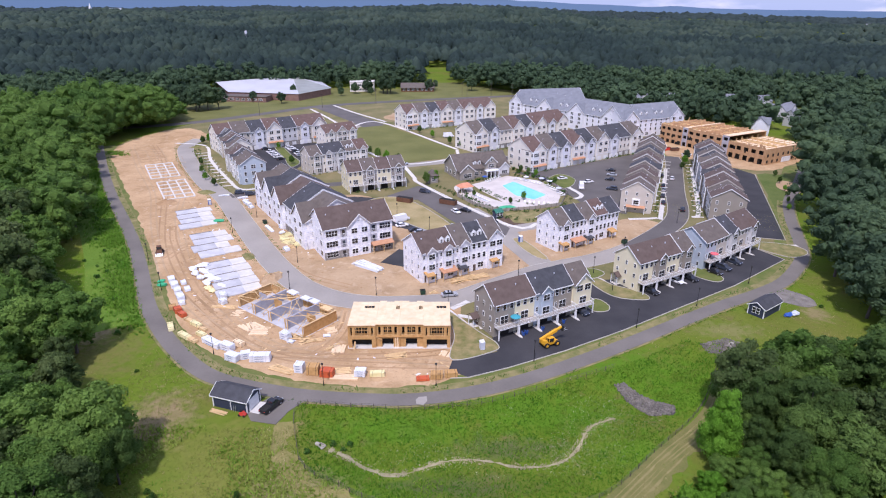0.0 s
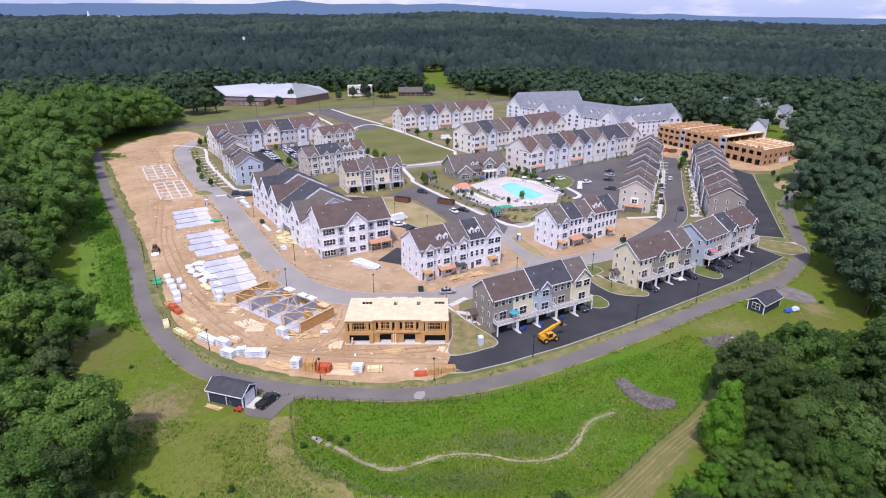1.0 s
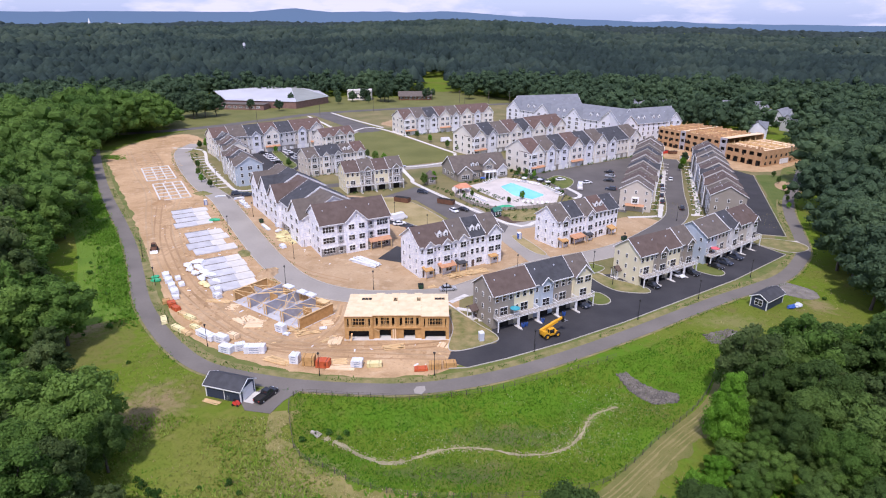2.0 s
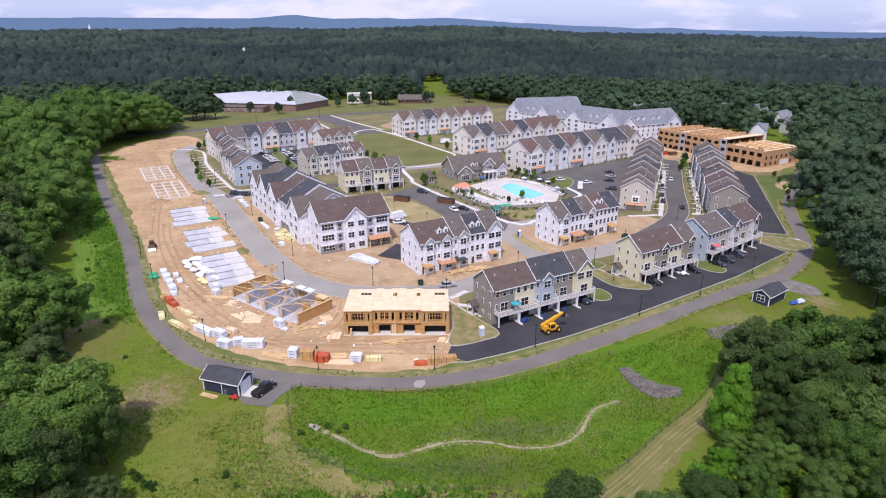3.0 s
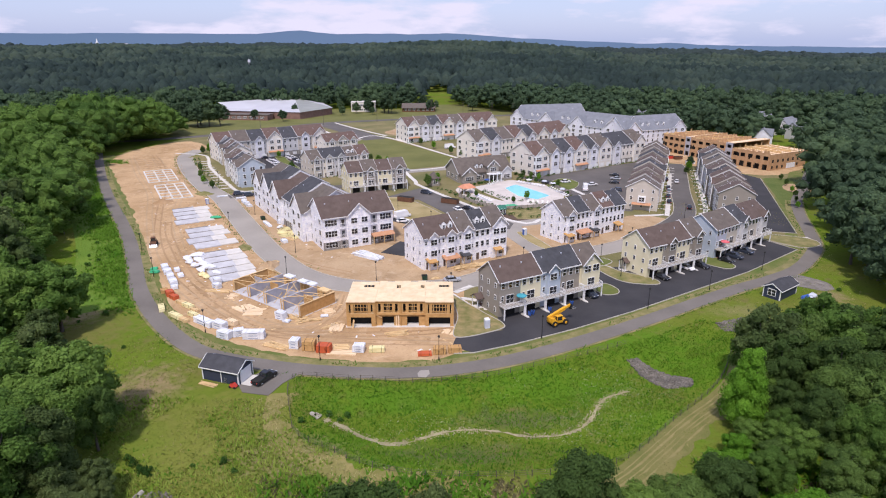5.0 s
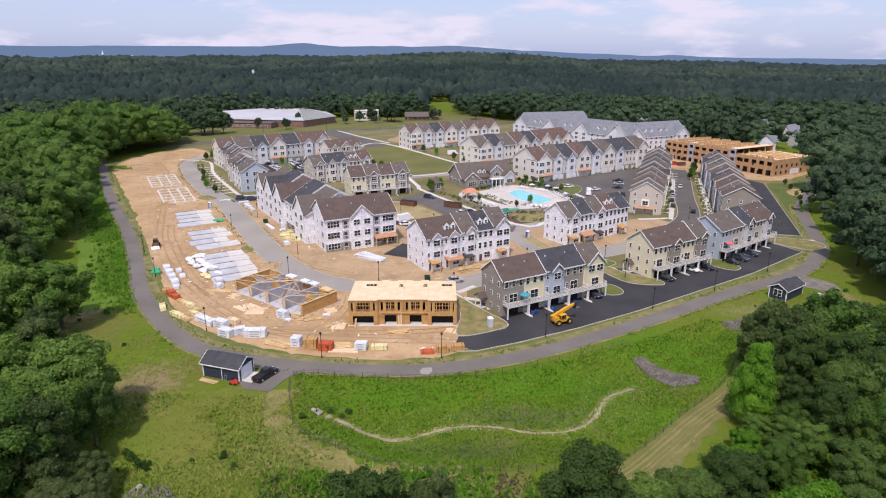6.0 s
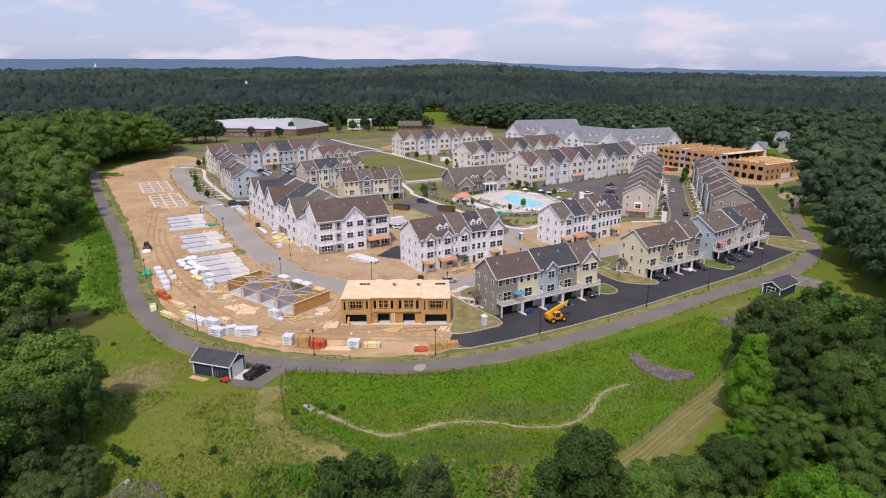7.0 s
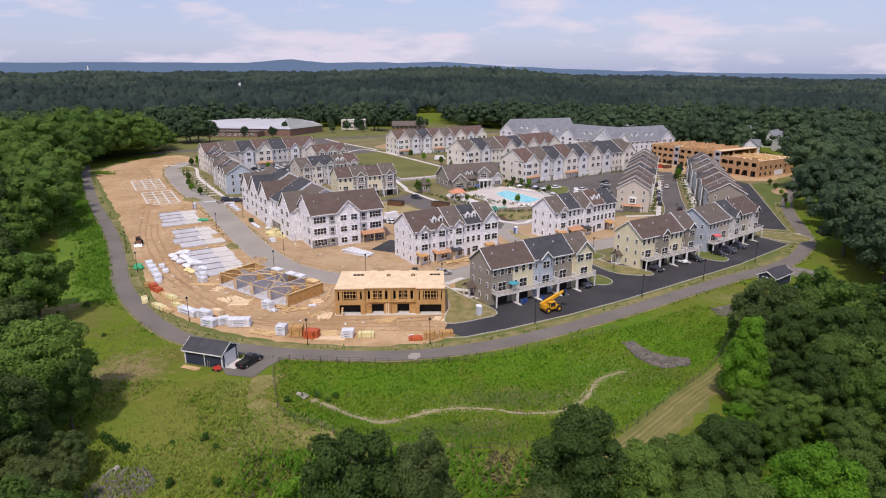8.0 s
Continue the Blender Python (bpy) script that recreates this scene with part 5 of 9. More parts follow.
def scatter(x0, x1, y0, y1, step, seed):
    r = np.random.default_rng(seed)
    X, Y = np.meshgrid(np.arange(x0, x1, step), np.arange(y0, y1, step))
    X = X + r.uniform(-0.42, 0.42, X.shape) * step
    Y = Y + r.uniform(-0.42, 0.42, Y.shape) * step
    return X.ravel(), Y.ravel(), r


def in_view(X, Y, extra=0.0):
    return np.abs(X) < (Y + 30) * 0.80 + 25 + extra


def tree_height(x, y):
    if y < 92 and x > -25:
        return 10.0 if y < 72 else 13.5
    if x > 0 and y < 140:
        return 16.0
    if x < 0 and y < 130:
        return 15.5
    return 25 if x < -150 and y > 270 else 19


X, Y, r = scatter(-260, 260, 44, 330, 8.0, 3)
R = np.hypot(X, Y)
keep = ~inside(CLEARED, X, Y) & in_view(X, Y) & (R < 225)
lane = np.clip((49.2 - X) * 0.54 + (86 - Y) * 0.84, 0, 24)
keep &= np.hypot(X - 49.2 + 0.54 * lane, Y - 86 + 0.84 * lane) > 13.0
keep &= ~((X > -28) & (X < 56) & (Y < 76))
keep &= (rim(CLEARED, X, Y) > 2.5) & ((rim(CLEARED, X, Y) < 34) | (R < 112))
k = 0
for x, y, d in zip(X[keep], Y[keep], R[keep]):
    tree(x, y, tree_height(x, y) * r.uniform(0.75, 1.18) * (0.7 if x < -70 and y < 225 and rim(CLEARED, np.array([x]), np.array([y]))[0] < 6 else 1.0), k, 2 if d < 98 else (1 if d < 150 else 0), r.uniform(0.9, 1.2))
    k += 1
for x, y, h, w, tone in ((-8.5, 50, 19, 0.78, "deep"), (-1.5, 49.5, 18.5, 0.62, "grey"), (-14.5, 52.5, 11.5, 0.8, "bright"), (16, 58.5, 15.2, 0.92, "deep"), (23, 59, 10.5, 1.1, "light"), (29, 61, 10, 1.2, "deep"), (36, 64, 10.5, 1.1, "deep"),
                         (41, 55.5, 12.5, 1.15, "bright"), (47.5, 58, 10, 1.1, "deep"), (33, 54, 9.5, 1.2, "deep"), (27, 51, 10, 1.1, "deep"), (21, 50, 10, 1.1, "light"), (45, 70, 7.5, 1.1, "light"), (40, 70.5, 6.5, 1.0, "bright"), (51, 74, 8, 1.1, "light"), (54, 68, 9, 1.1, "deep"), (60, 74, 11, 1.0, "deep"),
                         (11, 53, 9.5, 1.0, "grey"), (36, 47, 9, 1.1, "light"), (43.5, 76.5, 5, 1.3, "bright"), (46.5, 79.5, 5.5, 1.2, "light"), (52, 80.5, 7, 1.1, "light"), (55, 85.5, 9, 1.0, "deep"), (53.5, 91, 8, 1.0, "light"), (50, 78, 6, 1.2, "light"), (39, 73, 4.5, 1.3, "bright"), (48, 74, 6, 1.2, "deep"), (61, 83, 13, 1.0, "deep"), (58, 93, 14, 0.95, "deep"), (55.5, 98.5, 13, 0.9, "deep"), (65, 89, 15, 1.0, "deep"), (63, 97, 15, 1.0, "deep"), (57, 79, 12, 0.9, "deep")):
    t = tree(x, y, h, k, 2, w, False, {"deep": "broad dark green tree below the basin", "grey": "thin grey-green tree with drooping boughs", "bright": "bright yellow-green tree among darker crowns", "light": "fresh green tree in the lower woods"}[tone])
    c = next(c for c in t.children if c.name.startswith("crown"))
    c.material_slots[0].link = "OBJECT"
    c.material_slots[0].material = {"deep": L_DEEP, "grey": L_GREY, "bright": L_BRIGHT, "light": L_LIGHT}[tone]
    k += 1
west_edge = spline([(-84, 119), (-92, 128), (-105, 141), (-113, 158), (-120, 172), (-127, 197), (-141, 224), (-152, 246), (-168, 276), (-181, 303)], 5.5)
for i, q in enumerate(west_edge):
    tree(q.x + r.uniform(-2.5, 1.0), q.y + r.uniform(-2, 2), r.uniform(5, 12) if i % 3 else r.uniform(12, 16), k, 1 if i < 14 else 0, r.uniform(1.1, 1.4), False, "bushy young tree at the rim of the woods")
    k += 1
lo = crown_lobes(RNG, 30, 1.0)
PROTO_NEAR.append(tri_mesh("crown", np.concatenate([core_skin(RNG, lo, 6, 0.8), leaf_cloud(RNG, lo, 11000, 0.0145)]), [L_BRIGHT]))
mp = tree(48.4, 85.2, 14.8, 3, 2, 0.8, False, "bright yellow-green maple among darker trees")
for x, y, h, w in ((-45, 540, 17, 0.8), (-52, 543, 14, 0.85), (-92, 556, 10, 0.9), (-124, 518, 11, 0.8), (-7, 570, 9, 0.8), (-61, 531, 7, 0.9)):
    tree(x, y, h, k, 0, w, False, "broad green tree standing free by the public road")
    k += 1
mc = next(c for c in mp.children if c.name.startswith("crown"))
mc.data = PROTO_NEAR[7]
mc.material_slots[0].link = "OBJECT"
mc.material_slots[0].material = L_BRIGHT
for x, y, h, w in ((-53.5, 79, 12.5, 0.85), (-57.5, 75, 11, 0.9), (-59.5, 84.5, 13, 0.8)):
    tree(x, y, h, k, 2, w, False, "dense green tree overhanging the meadow")
    k += 1
for x, y, h in ((-48.6, 68.8, 6.5), (-46.6, 66.2, 5.0), (-51.5, 65, 8.5), (-47, 60.5, 7.5), (-57, 68, 9.5)):
    gt = tree(x, y, h, k, 2, 1.25, False, "grey-green leafy tree with bare twigs at the meadow")
    cr = next(c for c in gt.children if c.name.startswith("crown"))
    cr.material_slots[0].link = "OBJECT"
    cr.material_slots[0].material = L_GREY
    k += 1

# the rest of the woods, crown by crown in one mesh a ring
def woods(name, X, Y, r, hmin, hmax, n, size, mat, lobes):
    h = hmin + (hmax - hmin) * r.uniform(0, 1, len(X)) ** 1.4
    h = h * np.where((X > -225) & (X < -150) & (Y > 285) & (Y < 405), 1.35, 1.0)
    Z = terrain(X, Y)
    protos = []
    for _ in range(10):
        lo = crown_lobes(r, lobes)
        protos.append(np.concatenate([core_skin(r, lo, 5, 0.84), leaf_cloud(r, lo, n, size, 0.8)]))
    out = []
    for i in range(len(X)):
        P = protos[i % 10]
        a = r.uniform(0, 6.28)
        c, s = math.cos(a), math.sin(a)
        w = h[i] * r.uniform(0.95, 1.35)
        Q = np.empty_like(P)
        Q[..., 0], Q[..., 1], Q[..., 2] = (P[..., 0] * c - P[..., 1] * s) * w + X[i], (P[..., 0] * s + P[..., 1] * c) * w + Y[i], P[..., 2] * h[i] + Z[i]
        out.append(Q)
    ob = new(name, tri_mesh(name, np.concatenate(out), [mat]))
    return ob


def ring(step, r0, r1, seed, deep=0):
    X, Y, r = scatter(-r1 * 0.95, r1 * 0.95, 20, r1, step, seed)
    R = np.hypot(X, Y)
    keep = (R >= r0) & (R < r1) & ~inside(CLEARED, X, Y) & in_view(X, Y, deep)
    return X[keep], Y[keep], r


X, Y, r = ring(8.2, 0, 620, 11)
R = np.hypot(X, Y)
keep = (R >= 225) | ((rim(CLEARED, X, Y) >= 34) & (R >= 112))
FAR_HOUSES = ((233, 456, 20, COOL), (222, 418, -20, GREY), (236, 420, 40, COOL), (226, 392, 25, GREY), (194, 364, 60, COOL), (164, 466, 10, GREY), (148, 472, 30, GREY), (209, 466, -15, COOL), (-321, 556, 20, PALE), (-282, 500, 30, PALE), (-353, 612, 20, PALE))
for hx, hy, _, _ in FAR_HOUSES:
    u = np.array((-hx, -hy)) / math.hypot(hx, hy)
    q = np.clip((X - hx - 6) * u[0] + (Y - hy - 5) * u[1], -2, 32)
    keep &= np.hypot(X - hx - 6 - q * u[0], Y - hy - 5 - q * u[1]) > 11
west = (X < -60) & (Y < 430)
XW, YW, rw = ring(9.6, 0, 560, 15)
kw = (XW < -60) & (YW < 430) & ((np.hypot(XW, YW) >= 225) | ((rim(CLEARED, XW, YW) >= 34) & (np.hypot(XW, YW) >= 112)))
for hx, hy, _, _ in FAR_HOUSES[8:]:
    kw &= np.hypot(XW - hx - 6, YW - hy + 4) > 14
# The western ring wears the sunlit leaf tone, the eastern a darker one.
tagged(woods("woods_west", XW[kw], YW[kw], rw, 12, 23, 900, 0.021, L_WEST, 12), "fresh green deciduous woods west of the estate, coloured as sunlit", "woods", kind="stuff")
keep &= ~west & (r.uniform(0, 1, len(X)) < 0.84)
east = (X > 60) & (np.hypot(X, Y) < 340)
tagged(woods("woods_east", X[keep & east], Y[keep & east], r, 13, 24, 700, 0.0235, L_MID, 14), "dark green deciduous woods east of the estate", "woods", kind="stuff")
keep &= ~east
tagged(woods("woods_near", X[keep], Y[keep], r, 12, 25, 230, 0.036, L_MID, 9), "dense green deciduous woods round the estate", "woods", kind="stuff")
def canopy(name, X, Y, r, hmin, hmax, lobes, spread, mat):
    """Far woods: rounded crowns of a few uneven domes each."""
    seg = 6
    ang = np.arange(seg) * math.tau / seg
    tv = np.concatenate([np.stack([np.cos(ang), np.sin(ang), 0 * ang], 1), np.stack([0.82 * np.cos(ang + 0.5), 0.82 * np.sin(ang + 0.5), 0 * ang + 0.58], 1), [[0, 0, 1]]])
    tf = []
    for i in range(seg):
        j = (i + 1) % seg
        tf += [(i, j, seg + i), (j, seg + j, seg + i), (seg + i, seg + j, 2 * seg)]
    tf = np.array(tf)
    n = len(X) * lobes
    h = np.repeat(r.uniform(hmin, hmax, len(X)), lobes)
    a = r.uniform(0, math.tau, n)
    off = spread * h * r.uniform(0.1, 1.0, n)
    cx, cy = np.repeat(X, lobes) + off * np.cos(a), np.repeat(Y, lobes) + off * np.sin(a)
    rad = h * spread * r.uniform(0.55, 0.95, n)
    top = h * r.uniform(0.72, 1.05, n)
    base = np.repeat(terrain(X, Y), lobes) + top * 0.5
    V = tv[None] * (1 + r.uniform(-0.2, 0.2, (n, len(tv), 1)))
    V = np.stack([V[..., 0] * rad[:, None] + cx[:, None], V[..., 1] * rad[:, None] + cy[:, None], V[..., 2] * (top * 0.5)[:, None] + base[:, None]], -1)
    F = tf[None] + (np.arange(n) * len(tv))[:, None, None]
    return new(name, tri_mesh(name, V, [mat], F.reshape(-1, 3), True))


# The far rings carry their haze in the leaf colour.
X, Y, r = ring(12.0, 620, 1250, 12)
tagged(canopy("woods_middle", X, Y, r, 12, 26, 3, 0.36, L_FAR), "dark green woods beyond the public road, tinted haze blue", "woods", kind="stuff")
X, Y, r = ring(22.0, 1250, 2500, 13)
tagged(canopy("woods_far", X, Y, r, 13, 27, 2, 0.5, L_FAR), "distant dark woods on low ridges, tinted haze blue", "woods", kind="stuff")
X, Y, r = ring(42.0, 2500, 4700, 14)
tagged(canopy("woods_farthest", X, Y, r, 16, 28, 1, 0.9, L_FARTHEST), "most distant woods near the horizon, tinted haze blue", "woods", kind="stuff")

# hills at the horizon; their blue glow stands in for haze
hm = bpy.data.materials.new("haze_glow_hills")
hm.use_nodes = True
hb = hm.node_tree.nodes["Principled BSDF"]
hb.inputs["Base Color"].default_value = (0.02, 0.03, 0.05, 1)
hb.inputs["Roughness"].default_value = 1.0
# Emission paints the haze colour onto the hills.
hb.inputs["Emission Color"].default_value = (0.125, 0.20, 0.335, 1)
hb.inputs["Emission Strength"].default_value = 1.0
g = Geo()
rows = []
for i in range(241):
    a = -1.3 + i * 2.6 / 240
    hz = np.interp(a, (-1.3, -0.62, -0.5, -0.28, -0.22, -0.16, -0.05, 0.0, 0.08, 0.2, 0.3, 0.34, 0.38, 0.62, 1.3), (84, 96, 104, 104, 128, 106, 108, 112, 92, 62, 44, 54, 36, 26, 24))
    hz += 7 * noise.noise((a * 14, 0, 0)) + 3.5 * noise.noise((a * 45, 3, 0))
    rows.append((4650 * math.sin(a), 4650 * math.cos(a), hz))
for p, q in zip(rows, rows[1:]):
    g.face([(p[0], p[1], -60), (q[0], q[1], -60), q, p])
tagged(part("backdrop_hills", g, hm), "low hills along the horizon, glowing haze blue", "hills", kind="structure")

# ---- building site ----
def box_part(name, parent, x0, x1, y0, y1, z0, z1, mat, label="", m=None):
    g = Geo()
    g.box(x0, x1, y0, y1, z0, z1, 0, m)
    return part(name, g, mat, parent, label)


def framed_house():
    """Two storeys of sheathing with raw openings and a plywood deck on top."""
    h = empty("unfinished_house", at(-21.6, 122.0, 0.4) @ Matrix.Diagonal((0.962, 1, 1, 1)), "two-storey shell of tan sheathing with a plywood deck on top", "house")
    D, Ht = 11.5, 6.0
    box_part("floor_slab", h, -0.2, 24.7, -0.2, D, 0, 0.15, CONCRETE)
    box_part("back_wall", h, 0, 24.5, D - 0.2, D, 0.15, Ht, OSB)
    box_part("upper_floor", h, 0.1, 24.4, 0.15, D - 0.2, 2.85, 3.05, OSB)
    spec = [(0.0, 6.6, 4.7, 3.2), (6.6, 12.3, 2.7, 1.9), (12.3, 18.0, 2.7, 1.9), (18.0, 24.5, 4.9, 3.3)]
    for i, (a, b, gw, ww) in enumerate(spec):
        w, c, y = b - a, (a + b) / 2, (0.0 if i in (0, 3) else 0.5)
        wall = box_part("front_wall", h, a, b, y, y + 0.15, 2.35, 3.35, OSB)
        for x0, x1, z0, z1 in ((a, c - gw / 2, 0.15, 2.35), (c + gw / 2, b, 0.15, 2.35), (a, a + 0.5, 3.35, 5.4), (b - 0.5, b, 3.35, 5.4), (c - ww / 2 - 0.7, c - ww / 2, 3.35, 5.4), (c + ww / 2, c + ww / 2 + 0.7, 3.35, 5.4), (a, b, 5.4, Ht)):
            box_part("sheathing", wall, x0, x1, y + 0.003, y + 0.147, z0, z1, OSB)
        for k in range(2):
            zz = 3.75 + k * 0.95
            box_part("brace", wall, c - ww / 2, c + ww / 2, y + 0.02, y + 0.12, zz, zz + 0.1, OSB)
            xx = c + (k - 0.5) * ww * 0.4
            box_part("jack_stud", wall, xx - 0.05, xx + 0.05, y + 0.03, y + 0.11, 3.35, 5.4, OSB)
        box_part("sill_plate", wall, a + 0.3, b - 0.3, y - 0.03, y - 0.003, 3.28, 3.36, STUD)
        for k in range(5):
            xx = a + 0.55 + k * (w - 1.1) / 4
            box_part("stud", wall, xx - 0.07, xx + 0.07, y + 0.2, y + 0.32, 3.05, 5.9, STUD)
        box_part("party_wall", h, a + (0.0 if i else 0.0), a + 0.15, 0.2, D - 0.25, 0.15, Ht, OSB)
        roof = box_part("roof_deck", h, a + 0.01, b - 0.01, y - 0.25, D + 0.1, Ht, Ht + 0.16, PLY)
        for r in range(5):
            for q in range(3):
                x0, y0 = a + 0.03 + q * (w - 0.06) / 3, y - 0.22 + r * 2.36
                if (r == 4 and q == 1):
                    continue
                box_part("panel", roof, x0 + 0.012, x0 + (w - 0.06) / 3 - 0.012, y0, y0 + 2.33, Ht + 0.16, Ht + 0.185 + 0.008 * ((r + q) % 2), PLY)
        # Dark plate on the closed deck paints the shade of a stair opening.
        for x0, x1, y0, y1 in (((c - 0.2, c + 2.4, 8.2, 9.3),) if i in (0, 3) else ((b - 1.3, b - 0.3, 7.6, 9.3),)):
            ho = box_part("stair_opening", h, x0, x1, y0, y1, Ht + 0.19, Ht + 0.21, DARK, "dark plate painted as a shaded stair opening")
            for k in range(4):
                box_part("joist", ho, x0 + k * (x1 - x0 - 0.1) / 3, x0 + k * (x1 - x0 - 0.1) / 3 + 0.1, y0, y1, Ht + 0.21, Ht + 0.3, STUD)
        # Added dark panels behind the front give the rooms their shade.
        box_part("dark_interior", h, a + 0.2, b - 0.1, y + 1.6, y + 1.7, 0.16, 2.8, DARK, "dark panel standing in for the shaded interior")
        box_part("dark_interior", h, a + 0.2, b - 0.1, y + 1.6, y + 1.7, 3.06, 5.95, DARK, "dark panel standing in for the shaded interior")
    box_part("end_wall", h, 24.36, 24.5, 0.2, D - 0.2, 0.15, Ht, OSB)
    box_part("leaning_plank", h, 1.2, 1.6, -0.5, -0.35, 0.1, 2.2, STUD, m=pose(0, 0, 0, 0, 8, 0))
    box_part("leaning_plank", h, 8.1, 11.4, -0.06, 0.04, 0.2, 0.36, STUD, m=pose(0, 0, 1.9, 0, 30, 0) @ pose(-4.6, 0.3, 3.9))
    box_part("leaning_board", h, 11.2, 11.5, 0.3, 0.42, 0.1, 2.6, PLY)
    box_part("leaning_board", h, 11.7, 12.0, 0.3, 0.42, 0.1, 2.8, PLY)


framed_house()


def open_frame():
    """Ground-floor walls only: grey party walls, timber plates, studs and braces."""
    h = empty("unfinished_house", at(-53.2, 142.4, -37.5), "open ground-floor timber frame with grey party walls", "house")
    W, D, Z = 6.4, 10.5, 2.9
    box_part("floor_slab", h, -0.3, 4 * W + 0.3, -0.4, D + 0.4, 0, 0.12, SLAB)
    rng = random.Random(5)
    for i in range(5):
        x = i * W
        if i in (0, 4):
            w = box_part("sheathed_wall", h, x - 0.08, x + 0.08, 0, D, 0.12, Z, OSB)
        else:
            w = box_part("party_wall", h, x - 0.18, x + 0.18, 0.2, D, 0.12, Z, BLOCKWALL)
        box_part("top_plate", w, x - 0.2, x + 0.2, 0, D, Z, Z + 0.1, STUD if i in (0, 4) else BLOCKWALL)
    for i in range(4):
        x = i * W
        for y in (0.0, D):
            f = box_part("front_plate" if y == 0 else "back_plate", h, x + 0.2, x + W - 0.2, y - 0.07, y + 0.07, Z - 0.12, Z, STUD)
            for k in range(11):
                if y == 0 and 1 <= k <= 9:
                    continue
                xx = x + 0.3 + k * (W - 0.6) / 10
                box_part("stud", f, xx - 0.04, xx + 0.04, y - 0.05, y + 0.05, 0.12, Z - 0.12, STUD)
            if y > 0:
                box_part("sheathing", f, x + 0.2, x + W * 0.55, y + 0.06, y + 0.1, 0.12, Z - 0.1, OSB)
        for k in range(4):
            a = Vector((x + 0.4 + k * 1.3, 0.3 + rng.random() * 5, 0.2))
            b = a + Vector((rng.uniform(1.2, 2.6), rng.uniform(1.5, 4), Z - 0.2))
            b.x = min(b.x, x + W - 0.3)
            g = Geo()
            g.tube(a, b, 0.07, 0.07, 4)
            part("brace", g, STUD, h)
        for k in range(4):
            y0, y1 = rng.uniform(0.3, D - 0.5), rng.uniform(0.3, D - 0.5)
            g = Geo()
            g.tube((x + 0.1, y0, Z + 0.16), (x + W - 0.1, y1, Z + 0.16), 0.08, 0.08, 4)
            part("loose_joist", g, STUD, h)
        for px in (x + 0.4, x + W - 0.4):
            box_part("front_post", h, px - 0.1, px + 0.1, -0.12, 0.08, 0.12, Z - 0.12, STUD)
        box_part("inner_partition", h, x + 1.0, x + W - 2.2, 5.6, 5.72, 0.12, Z - 0.3, OSB if i % 2 else BLOCKWALL)
    for k, (x, y, m) in enumerate(((8, 9.9, PACKWRAP), (13.6, 9.8, PACKWRAP), (16.2, 10, PACKWRAP), (21.8, 9.2, STUD))):
        box_part("sheet_stack", h, x, x + 3.0, y - 0.6, y + 1.2, Z + 0.11, Z + 0.45, m)


open_frame()


def slab_block(x, y, ang, L, n, seed):
    """Four poured strips, stepped sideways, each with a paler garage end."""
    r = random.Random(seed)
    s = empty("slab_foundation", at(x, y, ang), "stepped concrete floor slabs of a future terrace", "foundation", "poured slabs on the site")
    w = L / n
    for i in range(n):
        o = r.uniform(-0.6, 0.9) + 0.3 * i
        box_part("slab", s, o, o + 7.4, i * w + 0.06, (i + 1) * w - 0.06, -0.1, 0.34, SLAB)
        box_part("slab", s, o + 7.45, o + 12.2 + r.uniform(-0.8, 0.6), i * w + 0.4, (i + 1) * w - 0.1, -0.1, 0.30, CONCRETE, "paler garage slab")
        box_part("kerb_wall", s, o, o + 7.4, (i + 1) * w - 0.12, (i + 1) * w + 0.12, 0.0, 0.5, STONE)


slab_block(-91.1, 199.8, 31, 22.0, 4, 1)
slab_block(-75.7, 173.8, 31, 23.0, 4, 2)
slab_block(-60.0, 146.8, 31, 26.0, 5, 3)


def footing_block(x, y, ang, L, W, n, mat, hgt, label):
    f = empty("footing_grid", at(x, y, ang), label, "foundation", "footings on the site")
    for i in range(n + 1):
        box_part("footing", f, 0, W, i * L / n - 0.32, i * L / n + 0.32, -0.1, hgt, mat)
    for k in range(4):
        xx = (0, 0.36, 0.68, 1)[k] * W
        box_part("footing", f, xx - 0.28, xx + 0.28, 0, L, -0.1, hgt + 0.006, mat)
    return f


footing_block(-111.6, 234.2, 29.5, 29, 11.5, 5, CONCRETE, 0.35, "pale concrete footings laid out as a grid")
footing_block(-130.7, 265.0, 29.5, 28, 12, 5, CONCRETE, 0.35, "pale concrete footings laid out as a grid")
footing_block(-149.4, 295.7, 29.5, 28, 12, 5, DIRT2, 0.15, "shallow dug trenches of future footings in dirt")


def heap(name, x, y, r, h, mat, label, seed, squash=1.0):
    """An uneven heap with a slumped foot."""
    g = Geo()
    n, m = 22, 7
    for j in range(m + 1):
        for i in range(n):
            a = i * math.tau / n
            f = j / m
            rr = r * (1 - f) * (1 + 0.35 * noise.noise((math.cos(a) * 1.5 + seed, math.sin(a) * 1.5, f * 2)))
            z = h * (f ** 0.8) * (1 + 0.25 * noise.noise((a * 3, f * 5, seed))) - 0.05 * (j == 0)
            g.v.append((math.cos(a) * rr, math.sin(a) * rr * squash, z))
    for j in range(m):
        for i in range(n):
            g.f.append((j * n + i, j * n + (i + 1) % n, (j + 1) * n + (i + 1) % n, (j + 1) * n + i))
            g.m.append(0)
    ob = part(name, g, mat, m=at(x, y, seed * 40 % 360))
    return tagged(ob, label, "heap")


